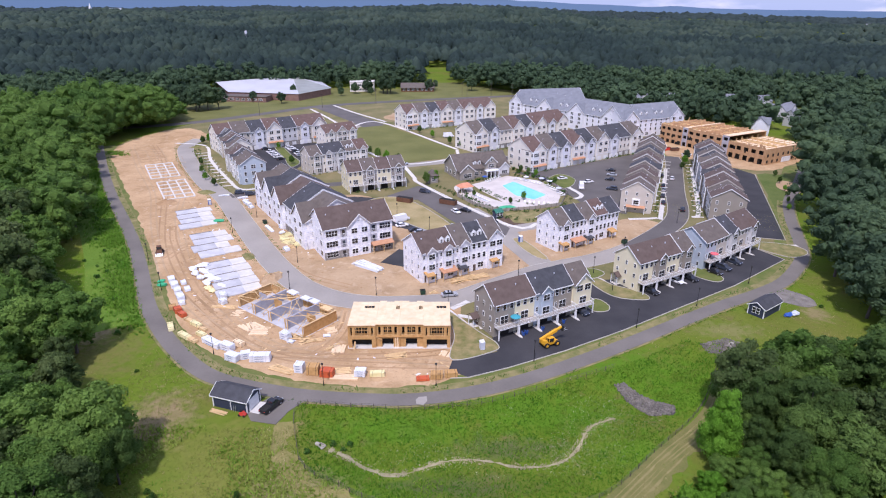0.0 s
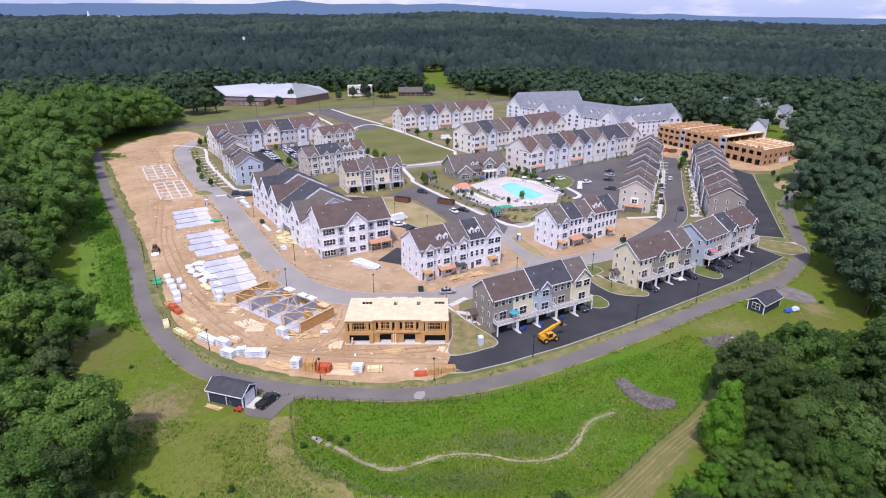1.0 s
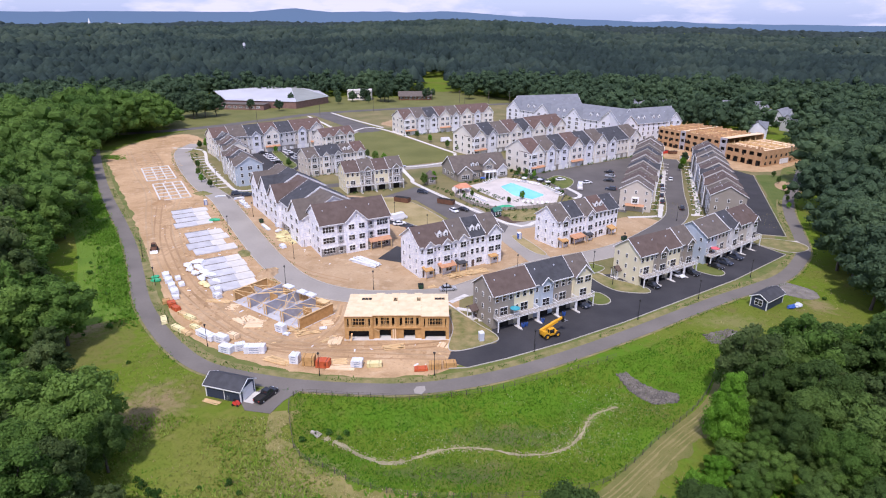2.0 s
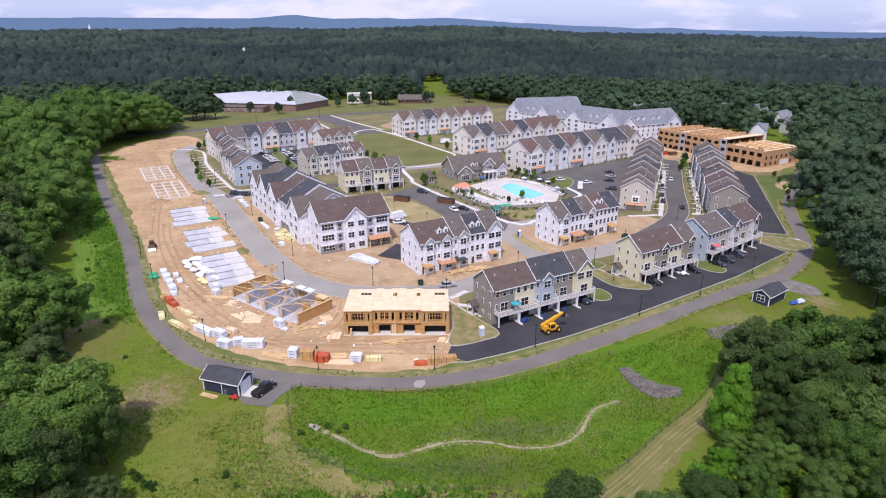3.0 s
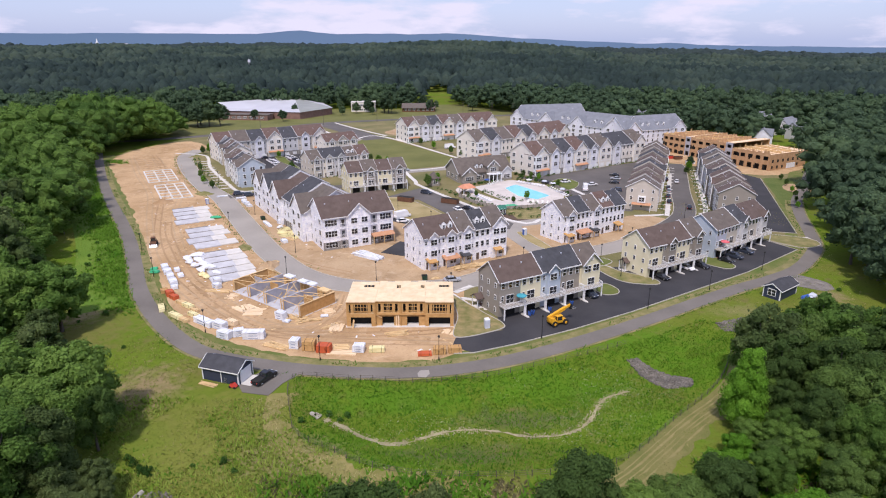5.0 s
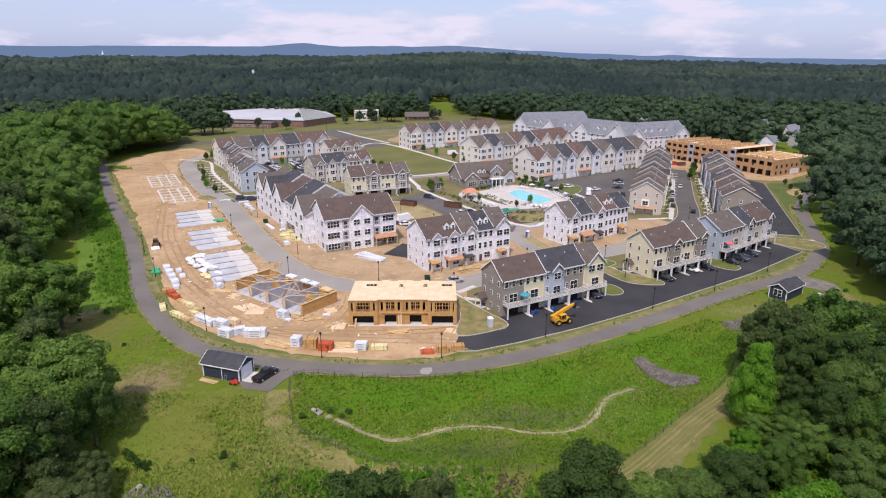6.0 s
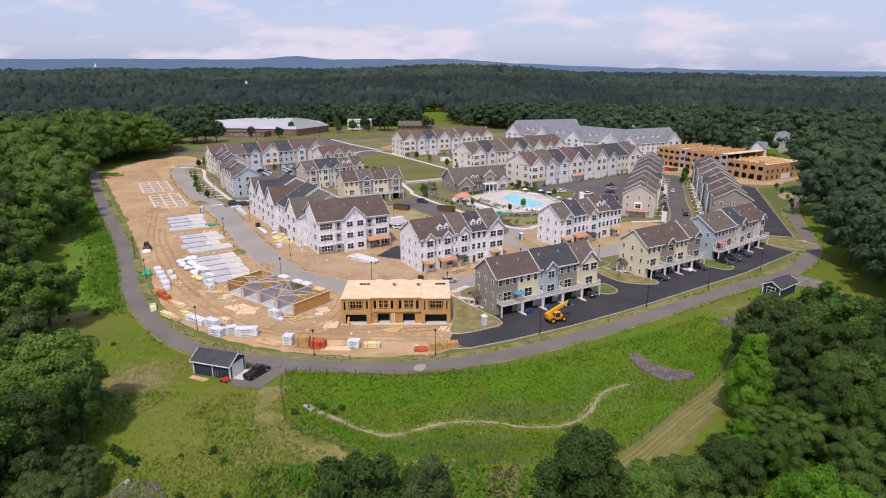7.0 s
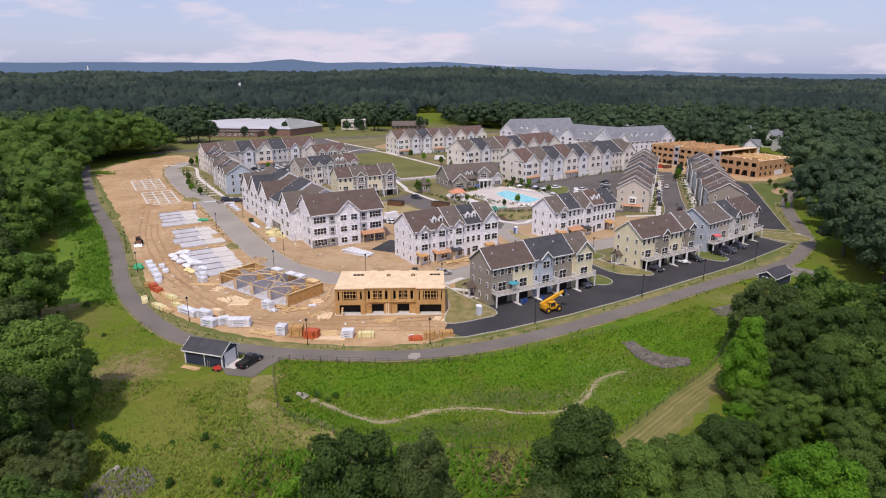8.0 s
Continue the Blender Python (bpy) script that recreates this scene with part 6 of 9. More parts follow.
heap("soil_mound", -110, 231, 4.2, 1.5, TRACK, "brown spoil heap beside the footings", 1, 0.6)
heap("soil_mound", -49.3, 160.0, 4.2, 1.6, DIRT2, "tan soil heap near the slab", 2, 0.7)
heap("soil_mound", -60.8, 176.5, 4.0, 0.8, WEEDS, "low weedy heap beside the street", 3, 0.5)
heap("soil_mound", -98.7, 245, 4.0, 1.2, WEEDS, "weedy heap of soil beside the street", 4, 0.7)
heap("soil_mound", -134, 330, 5.0, 1.0, WEEDS, "dark weedy heap at the bend of the street", 5, 0.4)
heap("soil_mound", -150, 352, 9.0, 1.2, DIRT, "low bare mound at the end of the site", 6, 0.5)

# stacks of building material
STRAP = BLACK
PRINT = surf("faded_print", (0.20, 0.24, 0.34), (0.34, 0.38, 0.46), 2.0, 7.0, 0.6, 0.0)


def pack(x, y, ang, l, w, h, mat, label, tiers=2, group="packs of building material"):
    p = empty("material_pack", at(x, y, ang), label, "pack", group)
    for s in (-0.32, 0.32):
        box_part("bearer", p, s * l - 0.06, s * l + 0.06, -w / 2, w / 2, 0, 0.12, STUD)
    th = (h - 0.12) / tiers
    r = random.Random(int(x * 7 + y * 13))
    for k in range(tiers):
        g = Geo()
        e, o = 0.04, r.uniform(-0.06, 0.06)
        a, b = l / 2, w / 2
        z0, z1 = 0.12 + k * th + 0.01, 0.12 + (k + 1) * th - 0.02
        rim_pts, sag = [], 0.1 * th if mat is PACKWRAP else 0.03 * th
        for q in range(4):
            (xa, ya), (xb, yb) = ((-a, -b), (a, -b), (a, b), (-a, b), (-a, -b))[q:q + 2]
            rim_pts += [(xa + (xb - xa) * f + o, ya + (yb - ya) * f) for f in (0.03, 0.34, 0.66, 0.97)]
        low = [(x1 * r.uniform(0.985, 1.02), y1 * r.uniform(0.97, 1.03), z0) for x1, y1 in rim_pts]
        high = [(x1 * r.uniform(0.93, 0.99), y1 * r.uniform(0.9, 0.99), z1 - r.uniform(0, sag) * 2) for x1, y1 in rim_pts]
        g.solid(low, high)
        part("wrapped_block", g, mat, p)
        if mat is PACKWRAP:
            zc = (z0 + z1) / 2
            box_part("printed_bar", p, -l * 0.22, l * 0.22, -b * 0.985 - 0.02, -b * 0.985 + 0.02, zc - th * 0.16, zc + th * 0.12, PRINT, "grey-blue printed bar")
            box_part("printed_bar", p, -a * 0.985 + o - 0.02, -a * 0.985 + o + 0.02, -b * 0.5, b * 0.5, zc - th * 0.14, zc + th * 0.1, PRINT, "grey-blue printed bar")
        for s in (-0.3, 0.3):
            box_part("strap", p, s * l - 0.03, s * l + 0.03, -b - 0.01, b + 0.01, z0 + 0.02, z1 + 0.01, STRAP if mat is not PACKWRAP else PALEPLASTIC)
    return p


W_, Y_, O_ = "white-wrapped pack of boards on bearers", "yellow pack of lumber on bearers", "orange-red wrapped stack of boards"
for x, y, a, l, w, h, m, lab, t in ((-77.5, 158.2, -60, 3.0, 1.8, 1.2, PACKWRAP, W_, 2), (-75.2, 154.6, -60, 3.0, 2.0, 1.3, PACKWRAP, W_, 2), (-73.4, 156.4, -60, 2.4, 1.4, 0.9, PACKWRAP, W_, 1), (-73.0, 151.2, -62, 3.0, 1.8, 1.2, PACKWRAP, W_, 2), (-70.8, 152.5, -60, 2.5, 1.5, 0.8, PACKWRAP, W_, 1), (-70.6, 147.2, -58, 3.6, 1.9, 1.3, PACKWRAP, W_, 2), (-69.0, 144.0, -58, 2.2, 1.6, 1.0, PACKWRAP, W_, 1),
                               (-70.4, 141.5, -62, 2.2, 1.8, 0.9, OSB, "tan stack of sheathing boards", 1), (-68.2, 139.6, -55, 2.4, 1.8, 1.3, ORANGE, O_, 2), (-66.2, 137.4, -40, 2.4, 1.5, 1.1, ORANGE, O_, 1),
                               (-66.6, 131.2, -62, 4.0, 1.4, 0.8, YELLOWPACK, Y_, 1), (-63.2, 134.4, -35, 3.6, 1.2, 0.8, STUD, Y_, 1), (-60.8, 132.4, -35, 3.6, 1.2, 1.0, YELLOWPACK, Y_, 2), (-58.4, 130.2, -30, 2.6, 1.0, 0.7, STUD, Y_, 1), (-61.4, 126.8, -36, 4.2, 1.3, 1.0, YELLOWPACK, Y_, 2), (-59.2, 125.2, -36, 3.8, 1.2, 0.8, STUD, Y_, 1), (-57.6, 127.4, -36, 3.2, 1.2, 1.0, YELLOWPACK, Y_, 1),
                               (-53.6, 123.4, -36, 6.0, 1.8, 1.4, PACKWRAP, W_, 2), (-49.4, 121.3, -30, 3.4, 1.8, 1.8, PACKWRAP, W_, 3), (-47.4, 123.2, -30, 2.8, 1.4, 1.2, PLY, "stack of pale sheathing boards", 1), (-46.8, 117.0, -24, 3.2, 2.0, 1.7, PACKWRAP, W_, 3), (-44.2, 117.8, 18, 2.2, 1.8, 1.7, PACKWRAP, W_, 3), (-40.6, 116.8, 2, 4.6, 2.0, 1.8, PACKWRAP, W_, 3),
                               (-30.9, 112.6, -8, 2.0, 2.0, 2.1, PACKWRAP, "tall white-wrapped pack with printed bars", 3), (-27.7, 111.7, -3, 2.6, 2.0, 2.2, OSB, "tall stack of tan sheathing under an orange cover", 3), (-24.6, 110.9, -8, 2.9, 2.0, 1.7, ORANGE, O_, 2), (-17.5, 111.0, -6, 2.4, 1.7, 1.7, PACKWRAP, W_, 3), (-13.8, 110.9, 2, 3.2, 1.4, 1.1, YELLOWPACK, "yellow pack of insulation boards", 1),
                               (-4.0, 109.4, 4, 2.8, 1.4, 0.7, ORANGE, "low stack under a torn orange cover", 1), (-1.1, 110.2, 2, 2.6, 1.7, 1.4, OSB, "brown stack of sheathing boards", 2), (2.0, 110.8, 6, 2.7, 1.6, 1.3, OSB, "brown stack of sheathing boards", 2),
                               (-37.2, 126.3, -30, 2.4, 1.8, 1.9, PACKWRAP, W_, 3), (-35.6, 124.6, -20, 1.6, 1.2, 0.5, PACKWRAP, W_, 1), (-59.2, 147.6, -58, 2.4, 1.8, 1.6, PACKWRAP, W_, 2), (-58.2, 144.4, -40, 2.2, 1.6, 1.4, PACKWRAP, W_, 2),
                               (-81.2, 237.0, 30, 4.0, 1.4, 0.8, PACKWRAP, W_, 1), (-77.8, 230.6, -55, 2.8, 1.6, 1.0, PACKWRAP, W_, 1), (-76.0, 228.0, -50, 2.4, 1.6, 1.2, PACKWRAP, W_, 2), (-74.2, 225.0, -50, 2.4, 1.6, 1.0, PACKWRAP, W_, 1), (-60.8, 201.0, -57, 7.0, 1.2, 0.7, PACKWRAP, "long white bundle beside the street", 1), (-56.8, 202.4, -57, 2.0, 1.6, 1.5, PACKWRAP, W_, 2), (-50.2, 181.8, -57, 3.0, 1.6, 1.0, PACKWRAP, W_, 1),
                               (-27.6, 127.4, 10, 1.8, 1.1, 0.4, PACKWRAP, W_, 1), (-90, 240.5, 22, 4.2, 1.2, 0.5, PACKWRAP, "low white bundle beside the street", 1)):
    pack(x, y, a, l, w, h, m, lab, t)


def loose(x, y, ang, l, n, mat, label, w=0.28, fan=4.0, name="lumber_pile", seed=0):
    """A loose pile of boards, each a part."""
    p = empty(name, at(x, y, ang), label, "lumber", "loose lumber piles")
    g = Geo()
    g.box(-l / 2, l / 2, -w / 2, w / 2, 0, 0.1)
    me = g.mesh("board", [mat])
    r = random.Random(seed + n)
    for i in range(n):
        tier, col = divmod(i, 6)
        part("board", me, None, p, m=pose(r.uniform(-0.3, 0.3) * l * 0.3, (col - 2.5) * w * 1.25 + r.uniform(-0.15, 0.15), 0.03 + tier * 0.12, 0, 0, r.uniform(-fan, fan)))
    return p


L_ = "loose pile of tan lumber on the dirt"
for i, (x, y, a, l, n, m, fan, w) in enumerate(((-34.8, 113.0, -24, 5.5, 14, STUD, 4, 0.28), (-21.5, 112.6, 2, 3.4, 10, STUD, 5, 0.3), (-21.0, 110.4, -4, 6.0, 8, PLY, 3, 0.3), (-10.5, 118.8, 4, 4.6, 12, STUD, 14, 0.28), (-23.9, 121.8, 88, 3.4, 8, PLY, 3, 0.45), (-25.8, 122.6, 50, 4.0, 4, STUD, 12, 0.24), (3.4, 121.0, -64, 5.4, 6, STUD, 4, 0.3), (0.7, 119.8, 70, 2.2, 5, PLY, 6, 0.45), (-57.2, 142.4, -8, 6.4, 8, STUD, 5, 0.26), (-52.6, 139.0, -20, 2.6, 6, PLY, 20, 0.4),
                                        (-47.2, 132.0, -50, 4.2, 7, PLY, 14, 0.6), (-44.4, 129.8, 4, 4.2, 7, PLY, 8, 0.55), (-33.8, 126.6, -18, 4.4, 14, STUD, 26, 0.24), (-30.8, 125.4, 14, 5.6, 8, STUD, 16, 0.24), (-27.2, 130.4, 20, 2.6, 6, PLY, 10, 0.4), (-49.8, 162.5, 40, 5.0, 14, STUD, 10, 0.26), (6, 159.6, 25, 7.5, 24, STUD, 16, 0.3), (10.6, 161.6, 30, 6.0, 18, STUD, 10, 0.3), (-54.0, 193.6, -60, 3.6, 12, YELLOWPACK, 12, 0.34), (-51.4, 188.6, -30, 3.4, 12, YELLOWPACK, 20, 0.36), (-49.2, 184.6, -70, 3.2, 12, STUD, 20, 0.34), (-2.6, 151.6, 30, 2.4, 5, STUD, 20, 0.2), (-52.8, 196.0, -50, 3.4, 18, YELLOWPACK, 18, 0.36), (-50.0, 191.6, -65, 3.4, 18, YELLOWPACK, 18, 0.36), (-47.6, 187.0, -40, 3.2, 18, YELLOWPACK, 22, 0.36))):
    loose(x, y, a, l, n, m, L_, w, fan, seed=i)
loose(-22.2, 168.6, -38, 9.0, 36, PACKWRAP, "long white bundles laid beside the dark apron", 0.45, 5, "board_bundle", 50)
loose(-24.6, 170.8, -30, 5.0, 8, PACKWRAP, "white trim boards laid on the dirt", 0.4, 8, "board_bundle", 51)


def bag(x, y, ang, s, mat, label, seed):
    """A slumped wrapped bundle: a squashed, creased sack."""
    g = Geo()
    n, m = 14, 8
    for j in range(m + 1):
        for i in range(n):
            a, f = i * math.tau / n, j / m
            rr = math.sin(math.pi * (0.12 + 0.88 * f) * 0.98) ** 0.6 * (1 + 0.42 * noise.noise((math.cos(a) * 2.2 + seed * 3.1, math.sin(a) * 2.2, f * 3)))
            g.v.append((math.cos(a) * rr * s * (1.2 + 0.2 * ((seed * 5) % 4)), math.sin(a) * rr * s * 0.85, f * s * (0.8 + 0.35 * ((seed * 7) % 5) / 4) * (1 + 0.3 * noise.noise((math.cos(a) * 1.8, math.sin(a) * 1.8 + f, seed * 2.3)))))
    for j in range(m):
        for i in range(n):
            g.f.append((j * n + i, j * n + (i + 1) % n, (j + 1) * n + (i + 1) % n, (j + 1) * n + i))
            g.m.append(0)
    g.f.append(tuple(range(m * n, m * n + n)))
    g.m.append(0)
    return tagged(part("plastic_sack", g, mat, m=at(x, y, ang)), label, "sack", "wrapped sacks by the slab")


for i, (x, y, a, s, m) in enumerate(((-74.4, 166.0, -50, 1.3, PACKWRAP), (-72.2, 168.0, 20, 1.4, PACKWRAP), (-72.4, 162.6, -60, 1.2, PACKWRAP), (-70.4, 164.2, -40, 1.3, PACKWRAP), (-69.8, 159.6, -50, 1.2, PACKWRAP), (-67.8, 161.0, -20, 1.3, PACKWRAP), (-66.8, 156.4, -50, 1.1, PACKWRAP), (-65.4, 158.2, 10, 1.2, PACKWRAP), (-65.2, 153.0, -45, 1.1, YELLOWPACK), (-63.6, 151.4, -45, 1.0, YELLOWPACK), (-62.0, 155.0, -40, 1.0, PACKWRAP), (-53.0, 190.6, 10, 0.9, YELLOWPACK), (-55.4, 197.0, 60, 0.9, PACKWRAP), (-79, 233.6, 30, 0.9, PACKWRAP))):
    bag(x, y, a, s, m, "slumped bundle in white plastic wrap" if m is PACKWRAP else "slumped bundle in yellow wrap", i)
bag(-80.2, 157.6, 40, 0.8, GREEN, "green tarpaulin over a small heap", 21)
bag(-78.8, 155.0, 10, 0.9, GREEN, "green tarpaulin over a small heap", 22)
bag(-81.3, 208.9, 10, 1.1, GREEN, "bright green tarpaulin on the dirt", 23)

# ---- large timber frame beyond the terraces ----
def big_frame():
    h = empty("unfinished_building", at(126, 351.5, -61), "long three-storey timber-framed building under construction", "building")
    blocks = [(0, 15.5, 9.6), (15.5, 19, 10.4), (19, 41, 9.8), (41, 45, 10.8), (45, 66, 8.0)]
    D = 30
    for a, b, H in blocks:
        core = b - a < 6
        m = BLOCKWALL if core else OSB_OLD
        fl = 3 if H > 8.5 else 2
        n = max(1, round((b - a) / 4.2))
        w = (b - a) / n
        fh = H / fl
        box_part("deck", h, a + 0.1, b - 0.1, 0.3, D, H - 0.3, H - 0.05, PLY, "pale plywood deck")
        box_part("back_wall", h, a, b, D - 0.2, D, 0, H, OSB)
        for s in range(fl):
            wall = box_part("front_wall", h, a, b, 0, 0.2, s * fh + fh * 0.72, (s + 1) * fh + (0.5 if s == fl - 1 and not core else 0), m)
            box_part("sill_wall", wall, a, b, 0.003, 0.197, s * fh, s * fh + (0.0 if s == 0 else fh * 0.22) + 0.1, m)
            for k in range(n + 1):
                xx = a + k * w
                box_part("pier", wall, max(a, xx - w * 0.2), min(b, xx + w * 0.2), -0.004, 0.196, s * fh, (s + 1) * fh, m)
            # Dark panel added behind the piers for the shade of the rooms.
            box_part("dark_interior", h, a + 0.2, b - 0.2, 1.4, 1.5, s * fh, (s + 1) * fh - 0.1, DARK, "dark panel standing in for shaded rooms")
        rr = random.Random(int(a * 3 + H))
        if not core:
            for k in range(int((b - a) / 1.6)):
                if rr.random() < 0.6:
                    x0 = a + k * 1.6
                    box_part("ragged_sheathing", h, x0, x0 + rr.uniform(0.8, 1.6), -0.03, 0.17, H + 0.3, H + rr.uniform(0.6, 1.7), OSB_OLD if rr.random() < 0.7 else STUD)
                if rr.random() < 0.45:
                    zs = rr.choice([0.25, fh + 0.25, fh + 0.9])
                    # The wall stays whole; shade of an opening is a dark patch on it.
                    box_part("bare_opening", h, a + k * 1.6 + 0.15, a + k * 1.6 + rr.uniform(0.9, 1.4), -0.06, 0.1, zs, zs + rr.uniform(1.4, 2.2), DARK, "dark patch painted as a shaded opening between studs")
            for k in range(int((b - a) / 3)):
                box_part("inner_wall", h, a + 1 + k * 3, a + 1.2 + k * 3, 1.5, D - 1.5, H - 0.05, H + (1.1 if H > 8.5 else 0.3) * (0.5 + 0.7 * ((k * 7 + int(a)) % 5) / 4), OSB_OLD)
                for q in range(6):
                    box_part("standing_stud", h, a + 1 + k * 3, a + 1.16 + k * 3, 0.1 + q * 4.3, 0.26 + q * 4.3, H, H + 1.2 + 0.5 * ((q + k) % 3), STUD)
            box_part("inner_wall", h, a + 0.4, b - 0.4, 9, 9.2, H - 0.05, H + 0.9, STUD)
            box_part("inner_wall", h, a + 0.4, b - 0.4, 17, 17.2, H - 0.05, H + 0.9, STUD)
    for x, H in ((0, 9.6), (66, 8.0)):
        e = box_part("end_wall", h, x - 0.1, x + 0.1, 0.2, D - 0.2, 0, H, OSB_OLD)
        for s in range(2):
            for k in range(6):
                # Window shade painted as dark patches through an uncut end wall.
                box_part("window_hole", e, x - 0.14, x + 0.14, 2 + k * 4, 3.3 + k * 4, 0.8 + s * 3, 2.3 + s * 3, DARK, "dark patch painted as a shaded window opening")
    box_part("wrapped_panel", h, 66.12, 66.2, 14, 21, 0.2, 2.8, PACKWRAP, "white wrapped garage opening")


big_frame()


# ---- sheds and far buildings ----
def shed(name, x, y, ang, L, W, H, wall, roof, label, door_end=True):
    s = empty(name, at(x, y, ang), label, "shed")
    g = Geo()
    prof = [(0, 0), (W, 0), (W, H), (W / 2, H + W * 0.28), (0, H)]
    g.solid([(0, a, b) for a, b in prof], [(L, a, b) for a, b in prof])
    part("wall", g, wall, s)
    g = Geo()
    chevron(g, -0.3, L + 0.3, W / 2, W / 2, H, W * 0.28, 0.16, 0.35)
    ro = part("roof", g, roof, s, "charcoal shingle roof")
    for xa in (-0.38, L + 0.3):
        g = Geo()
        chevron(g, xa, xa + 0.08, W / 2, W / 2, H - 0.04, W * 0.28, 0.2, 0.36)
        part("rake_board", g, WHITE, ro, "white rake board")
    for xx in (-0.02, L - 0.2):
        for yy in (-0.04, W - 0.18):
            box_part("corner_board", s, xx, xx + 0.22, yy, yy + 0.22, 0, H - 0.1, WHITE, "white corner board")
    box_part("eaves_board", s, -0.3, L + 0.3, -0.42, -0.34, H - 0.32, H - 0.12, WHITE)
    if door_end:
        d = box_part("door", s, L + 0.0, L + 0.06, W * 0.14, W * 0.86, 0.05, H * 0.92, WHITE, "white garage door")
        for k in range(4):
            box_part("door_panel", d, L + 0.06, L + 0.09, W * 0.17, W * 0.83, 0.12 + k * 0.62, 0.66 + k * 0.62, WHITE)
        box_part("ramp", s, L + 0.1, L + 2.2, W * 0.1, W * 0.9, 0, 0.14, CONCRETE, "pale concrete ramp")
        box_part("batten", s, L * 0.52, L * 0.53 + 0.06, -0.05, 0.02, 0, H, WHITE)
    return s


shed("shed", -45.3, 100.2, -18, 7.9, 4.5, 2.8, NAVY, R_SLATE, "navy shed with charcoal roof and white trim beside the path")
side_shed = shed("shed", 81.6, 136.6, 36.5, 8.4, 4.2, 2.7, NAVY, R_SLATE, "small navy shed with white trim by the path", False)
win(side_shed, "d", -0.03, 2.1, 0.8, -90, True)
ld = empty("ladder", at(-40.6, 98.4, -18), "pale ladder leaning on the navy shed", "ladder")
for s in (-0.22, 0.22):
    box_part("rail", ld, s - 0.03, s + 0.03, 0.0, 0.06, 0, 3.2, STEEL, m=pose(0, 0, 0, -12))
for k in range(9):
    box_part("rung", ld, -0.2, 0.2, 0.01, 0.05, 0.25 + k * 0.33, 0.29 + k * 0.33, STEEL, m=pose(0, 0, 0, -12))
mo = empty("mower", at(-38.6, 97.2, -18), "small red mower parked at the navy shed", "mower")
g = Geo()
g.solid([(-0.7, -0.45, 0.25), (0.7, -0.45, 0.25), (0.7, 0.45, 0.25), (-0.7, 0.45, 0.25)], [(-0.5, -0.35, 0.8), (0.25, -0.35, 0.95), (0.25, 0.35, 0.95), (-0.5, 0.35, 0.8)])
part("body", g, REDM, mo)
box_part("seat", mo, -0.45, -0.05, -0.22, 0.22, 0.9, 1.15, BLACK)
for x in (-0.5, 0.5):
    for y in (-0.5, 0.4):
        g = Geo()
        g.tube((x, y, 0.24), (x, y + 0.12, 0.24), 0.24, 0.24, 12)
        part("wheel", g, RUBBER, mo)
loose(-43.6, 98.4, -18, 3.6, 5, STUD, "a few boards on the grass by the shed", 0.2, 4, "lumber_pile", 70)
bag(89.0, 138.4, 30, 0.9, BLUEP, "blue tarpaulin bundle beside the small shed", 31)
bag(90.8, 138.8, 10, 1.0, PALEPLASTIC, "grey covered bundle beside the small shed", 32)


def warehouse():
    """Broad hall under a low white hipped roof, its uneven plan shaped to fit the camera's view."""
    w = empty("warehouse", at(-175, 508, 0), "low brick hall with a broad white metal roof", "building")
    H = 5.5
    plan = [(0, 0), (60, -11), (80, 26), (56, 88), (-34, 66)]
    brick = surf("brick_wall", (0.17, 0.10, 0.085), (0.28, 0.17, 0.135), 0.5, 4.0, 0.9, 0.3)
    g = Geo()
    g.solid([(x * 0.98 + 0.6, y * 0.98 + 0.5, 0) for x, y in plan], [(x * 0.98 + 0.6, y * 0.98 + 0.5, H) for x, y in plan])
    part("wall", g, brick, w)
    A, B, C, D, E = [(x, y, H) for x, y in plan]
    P, Q = (-20, 31, 9.4), (34, 82, 9.6)
    g = Geo()
    for f in ((A, B, Q, P), (C, D, Q), (D, E, P, Q), (E, A, P), (E, D, C, B, A)):
        g.face(f)
    ro = part("roof", g, surf("white_metal_roof", (0.42, 0.42, 0.44), (0.55, 0.55, 0.57), 0.05, 1.2, 0.5, 0.05), w, "broad white sheet-metal roof")
    g = Geo()
    g.face((B, C, Q))
    part("hip_end", g, surf("grey_green_metal", (0.22, 0.23, 0.21), (0.32, 0.33, 0.30), 0.1, 1.5, 0.6, 0.05), ro, "grey-green hipped roof end")
    box_part("low_wing", w, -4, 38, -14, -2, 0, 4.0, brick, "low brick wing", pose(0, 0, 0, 0, 0, -8))
    box_part("low_roof", w, -4.4, 38.4, -14.4, -2, 4.0, 4.4, R_GREY, "flat grey roof of the wing", pose(0, 0, 0, 0, 0, -8))
    for k in range(8):
        win(w, "t", *(pose(0, 0, 0, 0, 0, -8) @ Vector((0 + k * 4.8, -14.05, 1.2))), -8)
    return w


warehouse()
of = empty("office_building", at(-82, 552, 3), "two-storey white office block with window bands", "building")
box_part("wall", of, 0, 21, 0, 14, 0, 8, PALE)
box_part("flat_roof", of, -0.3, 21.3, -0.3, 14.3, 8, 8.5, CONCRETE)
for f in range(2):
    for k in range(6):
        win(of, "t", 2 + k * 3.4, -0.03, 1.2 + f * 3.7)
hs = empty("low_building", at(-36.8, 553, 2), "low dark-roofed brick building at the field", "building")
g = Geo()
prof = [(0, 0), (16, 0), (16, 3.6), (8, 6.6), (0, 3.6)]
g.solid([(0, a, b) for a, b in prof], [(29, a, b) for a, b in prof])
part("wall", g, RUST, hs)
g = Geo()
chevron(g, -0.6, 29.6, 8, 8, 3.6, 3.0, 0.3, 1.2)
part("roof", g, R_GREY, hs, "broad dark shingle roof")
